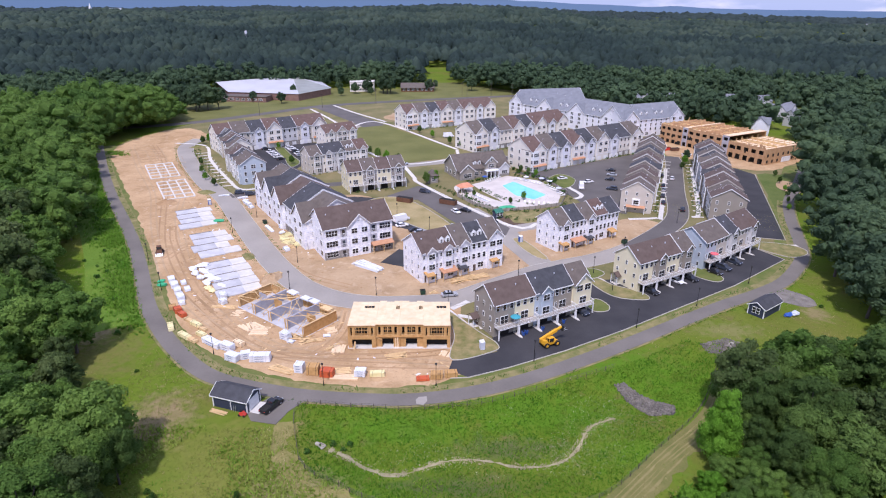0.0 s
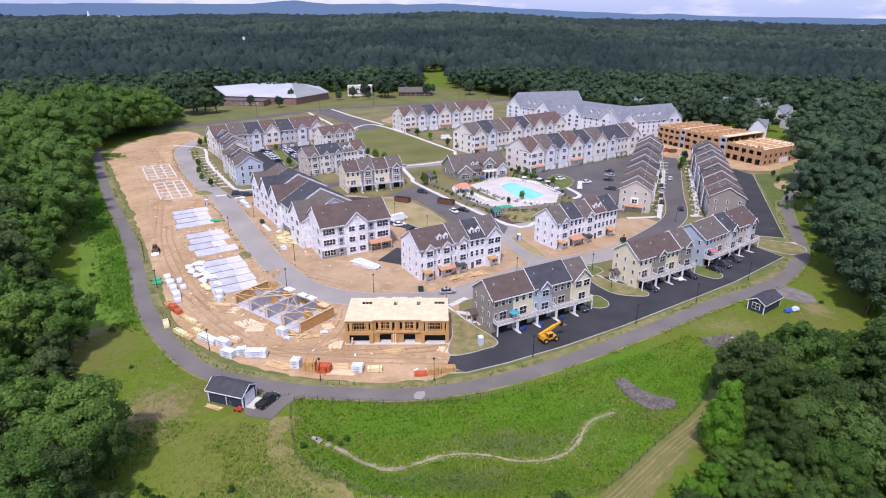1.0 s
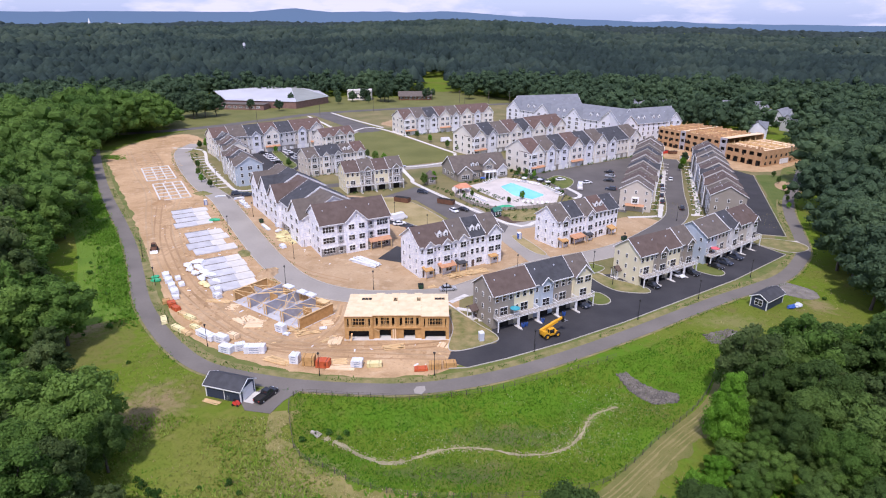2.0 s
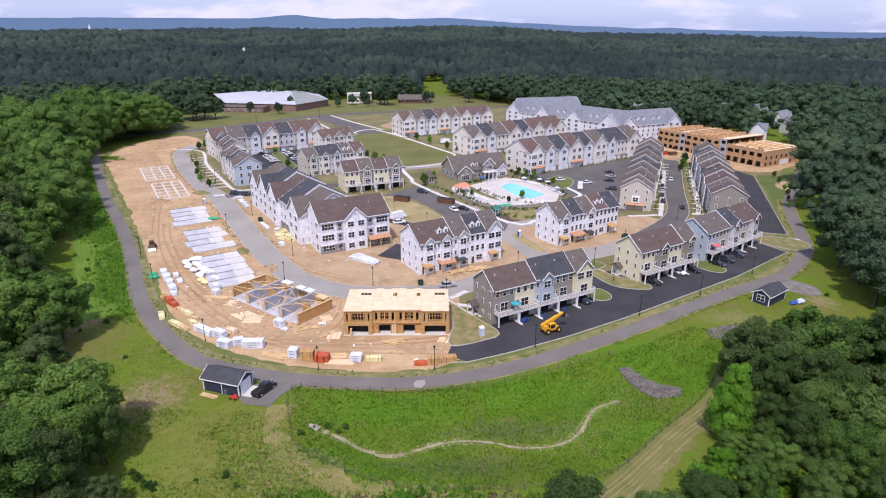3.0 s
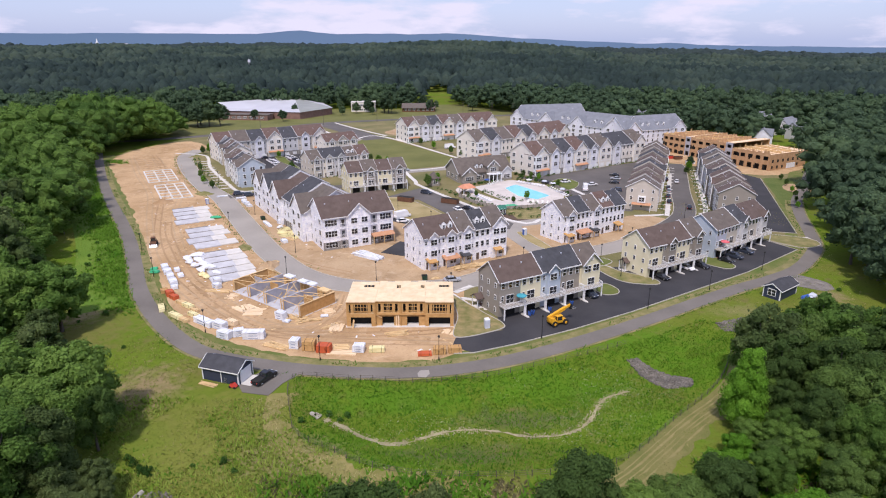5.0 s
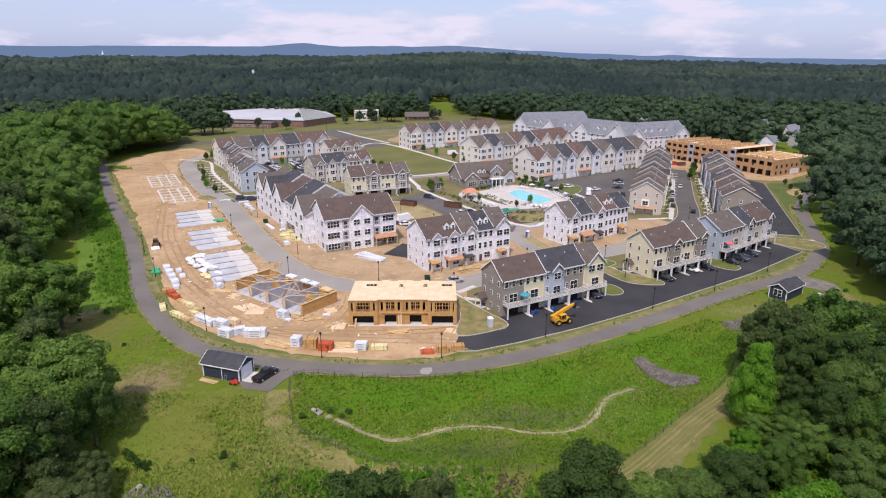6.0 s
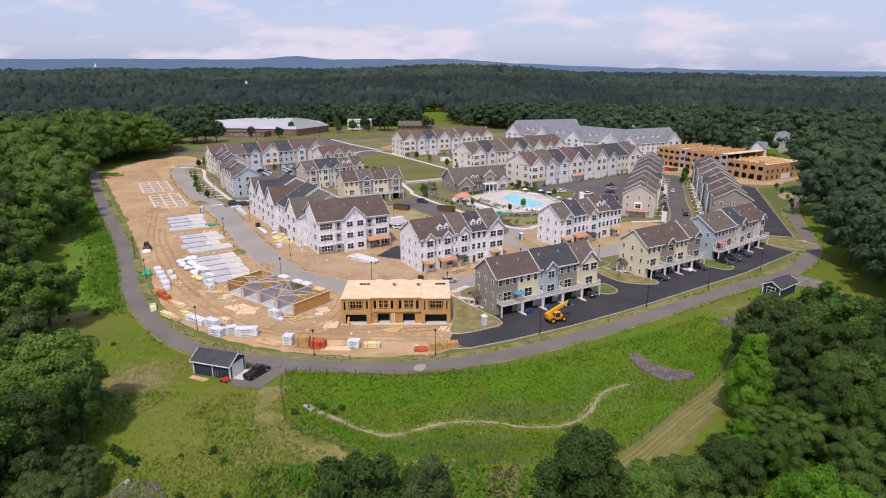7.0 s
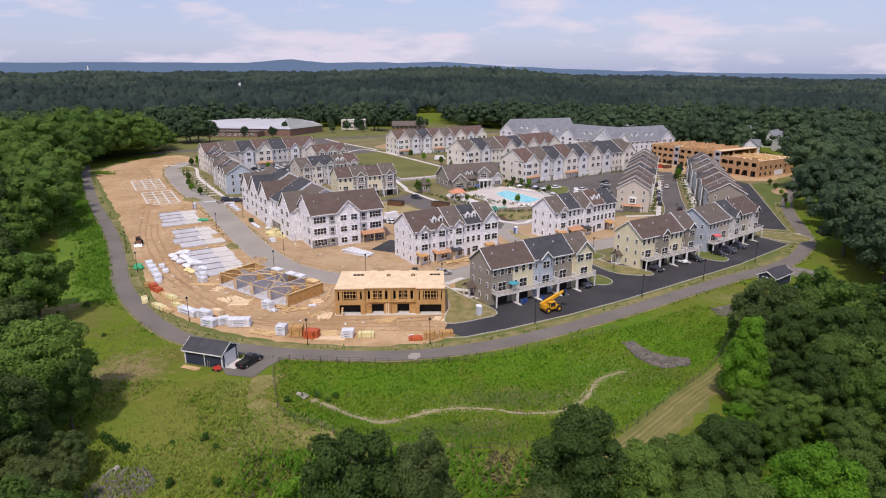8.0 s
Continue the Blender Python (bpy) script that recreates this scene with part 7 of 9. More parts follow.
for k in range(7):
    win(hs, "d", 2.5 + k * 4, -0.03, 1.1)
for i, (x, y, a, wl) in enumerate(FAR_HOUSES):
    hs = empty("far_house", at(x, y, a) @ Matrix.Diagonal((0.8, 0.8, 0.85, 1)), "pale house half hidden among trees", "house", "houses among the trees")
    g = Geo()
    prof = [(0, 0), (11, 0), (11, 8), (5.5, 12.5), (0, 8)]
    g.solid([(0, p, q) for p, q in prof], [(16, p, q) for p, q in prof])
    part("wall", g, wl, hs)
    g = Geo()
    chevron(g, -0.4, 16.4, 5.5, 5.5, 8, 4.5, 0.25, 0.5)
    part("roof", g, R_PALE, hs)
    g = Geo()
    gp = [(4, 0), (12, 0), (12, 8), (8, 12), (4, 8)]
    g.solid([(p, 5, q) for p, q in gp], [(p, -1.2, q) for p, q in gp])
    part("gable_bay", g, wl, hs)
    g = Geo()
    chevron(g, -1.5, 5, 8, 4, 8, 4, 0.25, 0.4, "y")
    part("gable_roof", g, R_PALE, hs)
    for f in range(2):
        for k in range(4):
            win(hs, "d", 2 + k * 4, -0.03 if k in (0, 3) else -1.23, 1.2 + f * 3.4)


def far_block(x, y, z, l, d, h, ang, wall, label):
    b = empty("far_building", at(x, y, ang, z), label, "building", "buildings far off in the woods")
    box_part("wall", b, -l / 2, l / 2, 0, d, -30, h, wall)
    box_part("flat_roof", b, -l / 2 - 0.4, l / 2 + 0.4, -0.4, d + 0.4, h, h + 0.8, R_PALE)
    for k in range(int(l / 6)):
        box_part("window", b, -l / 2 + 2 + k * 6, -l / 2 + 5 + k * 6, -0.2, 0.0, h * 0.35, h * 0.7, GLASS)
    return b


far_block(-1029, 2056, 44, 34, 14, 7, 27, COOL, "long white building far off above the woods")
far_block(597, 1376, -2, 52, 16, 7, -20, PALE, "long pale building among distant trees")
far_block(640, 1390, -2, 22, 16, 6, -10, COOL, "small white building among distant trees")
far_block(1431, 2170, 0, 26, 16, 9, -30, COOL, "white building on a distant slope")
st = empty("church_steeple", at(-1091, 2024, 0, 40), "white church steeple rising from distant woods", "steeple")
box_part("tower", st, -3, 3, -3, 3, -30, 13, COOL)
g = Geo()
g.solid([(-2.6, -2.6, 13), (2.6, -2.6, 13), (2.6, 2.6, 13), (-2.6, 2.6, 13)], [(-0.15, -0.15, 26), (0.15, -0.15, 26), (0.15, 0.15, 26), (-0.15, 0.15, 26)])
part("spire", g, WHITE, st)
lm = empty("lattice_mast", at(-292, 956), "pale steel mast standing among the woods", "mast")
g = Geo()
for sx, sy in ((-1, -1), (1, -1), (1, 1), (-1, 1)):
    g.tube((sx * 1.6, sy * 1.6, -12), (sx * 0.7, sy * 0.7, 34), 0.22, 0.16, 5)
part("leg", g, STEEL, lm)
box_part("antenna_panels", lm, -1.5, 1.5, -1.5, 1.5, 29, 33, COOL)


# ---- vehicles ----
def car_proto(name, paint, label, kind="car"):
    """A car with its nose along +x: body, glass house, lamps, wheels with rims."""
    c = empty(name, at(0, -300), label, "car", "parked vehicles")
    L, W, H = {"car": (4.6, 1.8, 1.45), "suv": (4.8, 1.9, 1.75), "pickup": (5.3, 1.9, 1.8), "van": (6.6, 2.2, 2.7)}[kind]
    hb = H * (0.6 if kind != "van" else 0.5)
    g = Geo()
    secs = [(-L / 2, 0.45, hb * 0.82, 0.88), (-L / 2 + 0.25, 0.3, hb * 0.98, 1), (-L * 0.2, 0.28, hb, 1), (L * 0.2, 0.28, hb, 1), (L / 2 - 0.35, 0.3, hb * 0.9, 0.97), (L / 2, 0.42, hb * 0.68, 0.85)]
    for x, z0, z1, s in secs:
        y = W / 2 * s
        g.v += [(x, -y, z0), (x, y, z0), (x, y, (z0 + z1) / 2 + 0.1), (x, y * 0.93, z1), (x, -y * 0.93, z1), (x, -y, (z0 + z1) / 2 + 0.1)]
    for i in range(5):
        for e in range(6):
            f = (e + 1) % 6
            g.f.append((i * 6 + e, i * 6 + f, i * 6 + 6 + f, i * 6 + 6 + e))
    g.f += [tuple(range(6)), tuple(reversed(range(30, 36)))]
    g.m = [0] * len(g.f)
    body = part("body", g, paint, c)
    a, b, t0, t1 = {"car": (-1.75, 1.1, -1.1, 0.35), "suv": (-2.2, 1.05, -1.9, 0.4), "pickup": (-0.5, 1.5, -0.3, 0.9), "van": (-3.1, 2.4, -3.05, 1.8)}[kind]
    y0, y1 = W / 2 * 0.9, W / 2 * 0.74
    g = Geo()
    g.solid([(a, -y0, hb - 0.03), (b, -y0, hb - 0.03), (b, y0, hb - 0.03), (a, y0, hb - 0.03)], [(t0, -y1, H - 0.08), (t1, -y1, H - 0.08), (t1, y1, H - 0.08), (t0, y1, H - 0.08)])
    part("cabin", g, GLASS if kind != "van" else paint, c, "dark windows" if kind != "van" else "")
    g = Geo()
    g.solid([(t0 - 0.05, -y1 - 0.03, H - 0.08), (t1 + 0.05, -y1 - 0.03, H - 0.08), (t1 + 0.05, y1 + 0.03, H - 0.08), (t0 - 0.05, y1 + 0.03, H - 0.08)], [(t0 + 0.1, -y1 + 0.1, H), (t1 - 0.1, -y1 + 0.1, H), (t1 - 0.1, y1 - 0.1, H), (t0 + 0.1, y1 - 0.1, H)])
    part("roof", g, paint, c)
    if kind == "pickup":
        box_part("cargo_bed", c, -2.7, -0.65, -0.75, 0.75, hb - 0.02, hb + 0.03, DARK, "open dark cargo bed")
    for s in (-1, 1):
        box_part("headlight", c, L / 2 - 0.12, L / 2 - 0.02, s * W * 0.3 - 0.18, s * W * 0.3 + 0.18, hb * 0.62, hb * 0.76, PALEPLASTIC, "clear headlight")
        box_part("tail_light", c, -L / 2 - 0.02, -L / 2 + 0.06, s * W * 0.36 - 0.12, s * W * 0.36 + 0.12, hb * 0.66, hb * 0.84, REDM, "red tail light")
    for x in (-L * 0.3, L * 0.31):
        for s in (-1, 1):
            g = Geo()
            g.tube((x, s * W * 0.39, 0.34), (x, s * W * 0.5, 0.34), 0.34, 0.34, 14)
            w = part("wheel", g, RUBBER, c)
            g = Geo()
            g.tube((x, s * W * 0.49, 0.34), (x, s * W * 0.51, 0.34), 0.2, 0.18, 10)
            part("rim", g, STEEL, w)
    return c


P_WHITE = surf("white_car_paint", (0.74, 0.74, 0.75), (0.80, 0.80, 0.81), 0.5, 4.0, 0.25, 0.0, spec=0.6)
P_BLACK = surf("black_car_paint", (0.012, 0.013, 0.015), (0.02, 0.02, 0.024), 0.5, 4.0, 0.2, 0.0, spec=0.6)
P_SILVER = surf("silver_car_paint", (0.42, 0.44, 0.47), (0.50, 0.52, 0.55), 0.5, 4.0, 0.3, 0.0, metal=0.4)
P_DARK = surf("dark_blue_car_paint", (0.03, 0.035, 0.05), (0.04, 0.05, 0.07), 0.5, 4.0, 0.25, 0.0, spec=0.6)
spots = {
    ("car", "white", P_WHITE): [(67.2, 158.4, -55), (-14.4, 204.4, 20), (54.3, 267.5, 15), (104.2, 267.9, 70), (5.2, 220, -60), (-91.2, 318.5, 30), (-89, 314.6, 30), (-86.8, 311, 30), (-84.4, 306.6, 30), (-83.8, 329, 30), (-81.6, 325.4, 30), (-79.6, 321.8, 30), (-75.6, 314.6, 30), (65, 262, 20)],
    ("car", "black", P_BLACK): [(57.9, 151.4, -58), (72.0, 160.0, -58), (80.9, 164.6, -52), (92.8, 223.4, 70), (101, 272.5, 70), (96.2, 256, 70), (91, 241, 70), (88.2, 232, 70), (-95.6, 325, 30), (8.8, 221.4, -30), (18.6, 209.3, -60), (-81.6, 301.8, 30), (-9.6, 199.5, 25), (45.5, 265.2, -30), (80.0, 282, 160), (75.6, 266, 160)],
    ("suv", "dark", P_DARK): [(36.0, 139.6, -60), (84.8, 167.8, -52), (89.9, 172.2, -52), (-7.3, 246, -25), (33.4, 302.5, 20), (72.6, 251, 160), (-77.6, 318.2, 30), (-79, 241.5, 20), (-84, 243.4, 20)],
    ("car", "silver", P_SILVER): [(2.0, 149.2, 12), (3.7, 203.2, 60), (-73.6, 310.8, 30), (94.4, 250, 70), (-19, 293, 18), (-7.6, 197.6, 20), (78.4, 274, 160)],
    ("van", "white", P_WHITE): [(60.0, 253.5, 80), (-15, 210, 40), (3.5, 359, 20)],
    ("pickup", "black", P_BLACK): [(-33.6, 99.6, 62)],
}
for (kind, col, paint), places in spots.items():
    nm = {"car": "car", "suv": "car", "van": "van", "pickup": "pickup_truck"}[kind]
    pr = car_proto(nm, paint, {"car": "%s parked saloon car on asphalt", "suv": "%s parked family car on asphalt", "van": "%s high-roofed delivery van", "pickup": "%s pickup truck with open bed beside the shed"}[kind] % col, kind)
    for i, (x, y, a) in enumerate(places):
        if i == 0:
            pr.matrix_basis = at(x, y, a, 0.08)
        else:
            copy_thing(pr, at(x, y, a, 0.08))


def telehandler():
    t = empty("telehandler", at(25.2, 123.6, 27, 0.08), "yellow telescopic handler on the black asphalt lane", "machine")
    g = Geo()
    g.solid([(-2.2, -0.9, 0.7), (2.0, -0.9, 0.7), (2.0, 0.9, 0.7), (-2.2, 0.9, 0.7)], [(-2.4, -0.95, 1.35), (1.8, -0.95, 1.25), (1.8, 0.95, 1.25), (-2.4, 0.95, 1.35)])
    part("chassis", g, YELLOW, t)
    g = Geo()
    g.solid([(-2.5, -0.95, 1.3), (-1.2, -0.95, 1.3), (-1.2, 0.1, 1.3), (-2.5, 0.1, 1.3)], [(-2.4, -0.9, 2.1), (-1.3, -0.9, 1.9), (-1.3, 0.1, 1.9), (-2.4, 0.1, 2.1)])
    part("engine_cover", g, YELLOW, t)
    g = Geo()
    for x in (-0.9, 0.5):
        for y in (-0.95, -0.15):
            g.box(x - 0.05, x + 0.05, y - 0.05, y + 0.05, 1.25, 2.3)
    g.box(-1.0, 0.6, -1.0, -0.1, 2.3, 2.4)
    cab = part("cab", g, YELLOW, t)
    box_part("cab_glass", cab, -0.85, 0.45, -0.92, -0.18, 1.3, 2.25, GLASS, "dark cab windows")
    m = pose(-2.5, 0.45, 1.75, 0, -19, 0)
    box_part("boom", t, 0, 4.8, -0.3, 0.3, -0.32, 0.32, YELLOW, "", m)
    box_part("inner_boom", t, 4.75, 6.4, -0.21, 0.21, -0.22, 0.22, YELLOW, "", m)
    tip = m @ Vector((6.4, 0, 0))
    box_part("boom_head", t, tip.x - 0.1, tip.x + 0.35, 0.1, 0.8, tip.z - 1.0, tip.z + 0.2, BLACK)
    for s in (0.05, 0.7):
        box_part("fork", t, tip.x + 0.35, tip.x + 1.5, s + 0.05, s + 0.17, tip.z - 1.0, tip.z - 0.92, STEEL)
    for x in (-1.5, 1.4):
        for s in (-1, 1):
            g = Geo()
            g.tube((x, s * 0.75, 0.68), (x, s * 1.22, 0.68), 0.68, 0.68, 18)
            w = part("wheel", g, RUBBER, t)
            g = Geo()
            g.tube((x, s * 1.2, 0.68), (x, s * 1.26, 0.68), 0.34, 0.3, 12)
            part("rim", g, YELLOW, w)


telehandler()


def loader():
    t = empty("loader", at(-89.7, 178.6, -70, 0.03), "dusty brown compact loader on the bare dirt", "machine")
    g = Geo()
    g.solid([(-1.7, -0.8, 0.6), (1.3, -0.8, 0.6), (1.3, 0.8, 0.6), (-1.7, 0.8, 0.6)], [(-1.8, -0.75, 1.6), (0.9, -0.75, 1.3), (0.9, 0.75, 1.3), (-1.8, 0.75, 1.6)])
    part("chassis", g, RUST, t)
    cab = box_part("cab", t, -0.8, 0.5, -0.65, 0.65, 1.4, 2.6, RUST)
    box_part("cab_glass", cab, -0.7, 0.53, -0.68, 0.68, 1.6, 2.4, GLASS, "dark cab windows")
    for s in (-1, 1):
        box_part("arm", t, 0.2, 2.4, s * 0.7 - 0.1, s * 0.7 + 0.1, 0.9, 1.15, RUST, "", pose(0, 0, 0.3, 0, 14))
    g = Geo()
    g.solid([(2.1, -1.1, 0.1), (2.9, -1.1, 0.1), (2.9, 1.1, 0.1), (2.1, 1.1, 0.1)], [(2.1, -1.1, 0.9), (2.35, -1.1, 0.9), (2.35, 1.1, 0.9), (2.1, 1.1, 0.9)])
    part("bucket", g, STEEL, t)
    for x in (-1.1, 0.9):
        for s in (-1, 1):
            g = Geo()
            g.tube((x, s * 0.75, 0.55), (x, s * 1.1, 0.55), 0.55, 0.55, 14)
            part("wheel", g, RUBBER, t)


loader()


# ---- street furniture ----
def lamp_proto():
    p = empty("street_lamp", at(0, -300), "dark metal street lamp with a small lantern", "lamp", "street lamps")
    g = Geo()
    g.tube((0, 0, 0), (0, 0, 0.7), 0.14, 0.1, 10)
    part("base", g, BLACK, p)
    g = Geo()
    g.tube((0, 0, 0.7), (0, 0, 5.0), 0.075, 0.055, 8)
    part("pole", g, BLACK, p)
    g = Geo()
    g.tube((0, 0, 5.0), (0, 0, 5.35), 0.13, 0.26, 8)
    g.tube((0, 0, 5.35), (0, 0, 5.6), 0.3, 0.06, 8)
    part("lantern", g, BLACK, p)
    return p


lp = lamp_proto()
for i, (x, y) in enumerate(((-42.5, 153.2), (-18.0, 149.6), (-99.9, 265.3), (-72.7, 197.7), (-44.4, 171.8), (-68.8, 213.8), (-1.2, 107.3), (20.6, 116.7), (48.0, 131.8), (67.4, 143.6), (87.8, 157.8), (-24.7, 107.2), (-51.9, 119.3), (1.6, 141.5), (44.8, 164.4), (47.4, 152.7), (-4.5, 199.5), (-16.8, 214.4), (-91.1, 173.6), (-77.9, 152.2), (22.2, 161.5), (58.2, 180.5), (-115, 283), (85.5, 209), (92, 196))):
    if i == 0:
        lp.matrix_basis = at(x, y)
    else:
        copy_thing(lp, at(x, y))


def utility_pole(x, y, h=11):
    p = empty("utility_pole", at(x, y), "bare wooden utility pole by the public road", "pole", "utility poles")
    g = Geo()
    g.tube((0, 0, 0), (0, 0, h), 0.16, 0.11, 8)
    part("shaft", g, BARK if h > 6 else STUD, p)
    box_part("crossarm", p, -1.1, 1.1, -0.06, 0.06, h - 0.9, h - 0.75, BARK)


for x, y in ((-90, 462), (-52, 482), (58, 521), (90, 530), (20, 508), (-128, 430), (16.5, 532), (41, 528), (-11, 548)):
    utility_pole(x, y)


def toilet(x, y, ang, mat, label):
    t = empty("portable_toilet", at(x, y, ang), label, "toilet", "portable toilets")
    box_part("cabin", t, -0.55, 0.55, -0.55, 0.55, 0.1, 2.1, mat)
    box_part("skid", t, -0.6, 0.6, -0.6, 0.6, 0, 0.1, BLACK)
    box_part("door", t, -0.42, 0.42, -0.6, -0.55, 0.15, 1.95, PALEPLASTIC)
    g = Geo()
    g.solid([(-0.6, -0.6, 2.1), (0.6, -0.6, 2.1), (0.6, 0.6, 2.1), (-0.6, 0.6, 2.1)], [(-0.4, -0.4, 2.35), (0.4, -0.4, 2.35), (0.4, 0.4, 2.35), (-0.4, 0.4, 2.35)])
    part("roof", g, WHITE, t, "white translucent roof")


toilet(9.3, 121.8, 15, PALEPLASTIC, "pale grey portable toilet on thin grass")
toilet(-91.6, 228.8, 30, BLUEP, "blue portable toilet on the dirt")
toilet(26.2, 189.8, 20, BLUEP, "dark blue portable toilet at the street corner")


def bin_box(name, x, y, ang, l, w, h, mat, label, cat):
    b = empty(name, at(x, y, ang, 0.07), label, cat)
    g = Geo()
    a, c = l / 2, w / 2
    g.solid([(-a + 0.15, -c + 0.1, 0.1), (a - 0.15, -c + 0.1, 0.1), (a - 0.15, c - 0.1, 0.1), (-a + 0.15, c - 0.1, 0.1)], [(-a, -c, h), (a, -c, h), (a, c, h), (-a, c, h)])
    bd = part("body", g, mat, b)
    for k in range(int(l / 0.9) + 1):
        xx = -a + 0.12 + k * (l - 0.3) / max(1, int(l / 0.9))
        box_part("rib", bd, xx, xx + 0.08, -c - 0.03, c + 0.03, 0.25, h - 0.05, mat)
    box_part("fill", b, -a + 0.12, a - 0.12, -c + 0.12, c - 0.12, h + 0.004, h + 0.05, DARK, "dark contents")
    return b


bin_box("skip", -15.1, 233.2, -25, 6.5, 2.4, 1.9, RUST, "rusty brown waste skip on the car park", "skip")
bin_box("skip", 2.3, 230.6, -28, 7.0, 2.4, 1.9, RUST, "rusty brown waste skip on the car park", "skip")
bin_box("transformer_box", -5.3, 150.2, 10, 1.5, 1.3, 1.3, surf("dark_green_paint", (0.02, 0.05, 0.03), (0.035, 0.075, 0.045), 1.0, 5.0, 0.5, 0.0), "dark green transformer box beside the street", "box")
bin_box("transformer_box", -63.9, 206.8, -57, 1.5, 1.3, 1.3, bpy.data.materials["dark_green_paint"], "dark green transformer box beside the street", "box")
bin_box("transformer_box", 60.6, 188.5, 40, 1.8, 1.3, 1.4, bpy.data.materials["dark_green_paint"], "dark green transformer box on dry ground", "box")
for x, y, a in ((19.6, 128.0, 29), (24.6, 130.4, 29), (30.4, 134.0, 29), (20.4, 128.6, 29)):
    bin_box("wheeled_bin", x, y, a, 0.7, 0.7, 1.1, BLUEP, "blue wheeled bin under the deck", "bin")
for x, y, a, m in ((118.5, 328, 20, REDM), (121.5, 326.5, 20, REDM), (125.5, 325, 10, RUST), (127, 312, 5, PACKWRAP)):
    bin_box("site_container", x, y, a, 4.5, 2.0, 1.6, m, "red site container on bare dirt" if m is REDM else ("rusty site container on bare dirt" if m is RUST else "white-wrapped site stack on bare dirt"), "container")


def umbrella(x, y, z, mat, label):
    u = empty("parasol", at(x, y, 0, z), label, "parasol")
    g = Geo()
    g.tube((0, 0, 0), (0, 0, 2.3), 0.03, 0.03, 6)
    part("pole", g, STEEL, u)
    g = Geo()
    n = 8
    for i in range(n):
        a, b = i * math.tau / n, (i + 1) * math.tau / n
        p, q = (1.25 * math.cos(a), 1.25 * math.sin(a), 1.95), (1.25 * math.cos(b), 1.25 * math.sin(b), 1.95)
        g.face([p, q, (0, 0, 2.45)])
        g.face([(q[0], q[1], 1.8), q, p, (p[0], p[1], 1.8)][::-1])
    part("canopy", g, mat, u)


umbrella(17.6, 128.6, 2.95, TEAL, "teal parasol on a white deck")
umbrella(81.6, 168.4, 2.95, PINK, "pink-red parasol on a white deck")
# rounded kerb tongues between the garages
for ox, oy, ang, w, n in ((-39.3, 246, 24, 6.3, 4), (12.3, 127.1, 29.3, 5.9, 5), (53.9, 151.9, 31, 5.5, 4), (78.2, 167.3, 37, 5.9, 5)):
    d = Vector((math.cos(radians(ang)), math.sin(radians(ang)), 0))
    q = Vector((d.y, -d.x, 0))
    for k in range(1, n):
        o = Vector((ox, oy, 0)) + d * (k * w)
        pts = [o + q * 0.3 - d * 0.34, o + q * 3.2 - d * 0.34, o + q * 3.8, o + q * 3.2 + d * 0.34, o + q * 0.3 + d * 0.34]
        sheet("kerb_tongue", [(p.x, p.y) for p in pts], 0.2, CONCRETE, "pale concrete tongue between garage bays", 0.2, 0.5, category="kerb")
# entry porches on the gable ends
for x, y, a in ((8.4, 133.4, 29.3), (50.2, 158.2, 31)):
    e = empty("entry_porch", at(x, y, a), "small white gabled entry porch at a town house end", "porch")
    for s in (-1.1, 1.1):
        box_part("post", e, -1.5, -1.32, s - 0.09, s + 0.09, 0, 2.6, WHITE)
    g = Geo()
    chevron(g, -1.8, 0.3, 0, 1.3, 2.6, 0.9, 0.15, 0.2)
    part("roof", g, R_BROWN, e)
    box_part("door", e, 0.25, 0.33, -0.5, 0.5, 0.1, 2.2, R_RED, "dark red door")
    box_part("step", e, -1.6, 0.2, -1.1, 1.1, 0, 0.1, CONCRETE)

# ---- pool garden ----
sheet("pool_deck", [(13, 258.5), (30, 273), (43.5, 264.5), (50.5, 247.5), (46, 231.5), (33, 226), (27, 225.5), (22.5, 238), (17, 248)], 0.10, PAVER, "pale paved deck round the pool", smooth=False)
pl = empty("swimming_pool", at(0, 0, 0), "bright turquoise outdoor swimming pool with pale coping", "pool")
POOL = [(26, 256.5), (31.8, 263.5), (43.6, 243.2), (37.2, 236.4), (30.2, 242), (28, 249)]
ln = spline([p for q, w in zip(POOL, POOL[1:] + POOL[:1]) for p in ((q[0] * 0.94 + w[0] * 0.06, q[1] * 0.94 + w[1] * 0.06), (q[0] * 0.06 + w[0] * 0.94, q[1] * 0.06 + w[1] * 0.94))], 1.0, True)
g = Geo()
g.solid([(p.x, p.y, 0.02) for p in ln], [(p.x, p.y, 0.115) for p in ln])
part("water", g, WATER, pl, "clear turquoise water")
part("coping", ribbon(ln, 0.5, 0.02, 0.16, 0, True), CONCRETE, pl, "pale stone coping")
g = Geo()
for dx in (-0.3, 0.3):
    g.tube((43.4 + dx, 243.4, 0.1), (43.4 + dx, 243.4, 1.0), 0.03, 0.03, 6)
part("hand_rail", g, STEEL, pl)
fence_line = [a + (b - a) * (k / n) for a, b in zip(*(lambda q: (q, q[1:]))([Vector((*p, 0)) for p in ((12, 260), (8.8, 251), (6, 241), (13, 228.5), (22.5, 221), (36, 224.5), (47, 229), (52.5, 246), (45.5, 265))])) for n in [max(1, round((b - a).length / 2.2))] for k in range(n)]
fe = empty("pool_fence", at(0, 0), "grey timber fence round the pool garden", "fence")
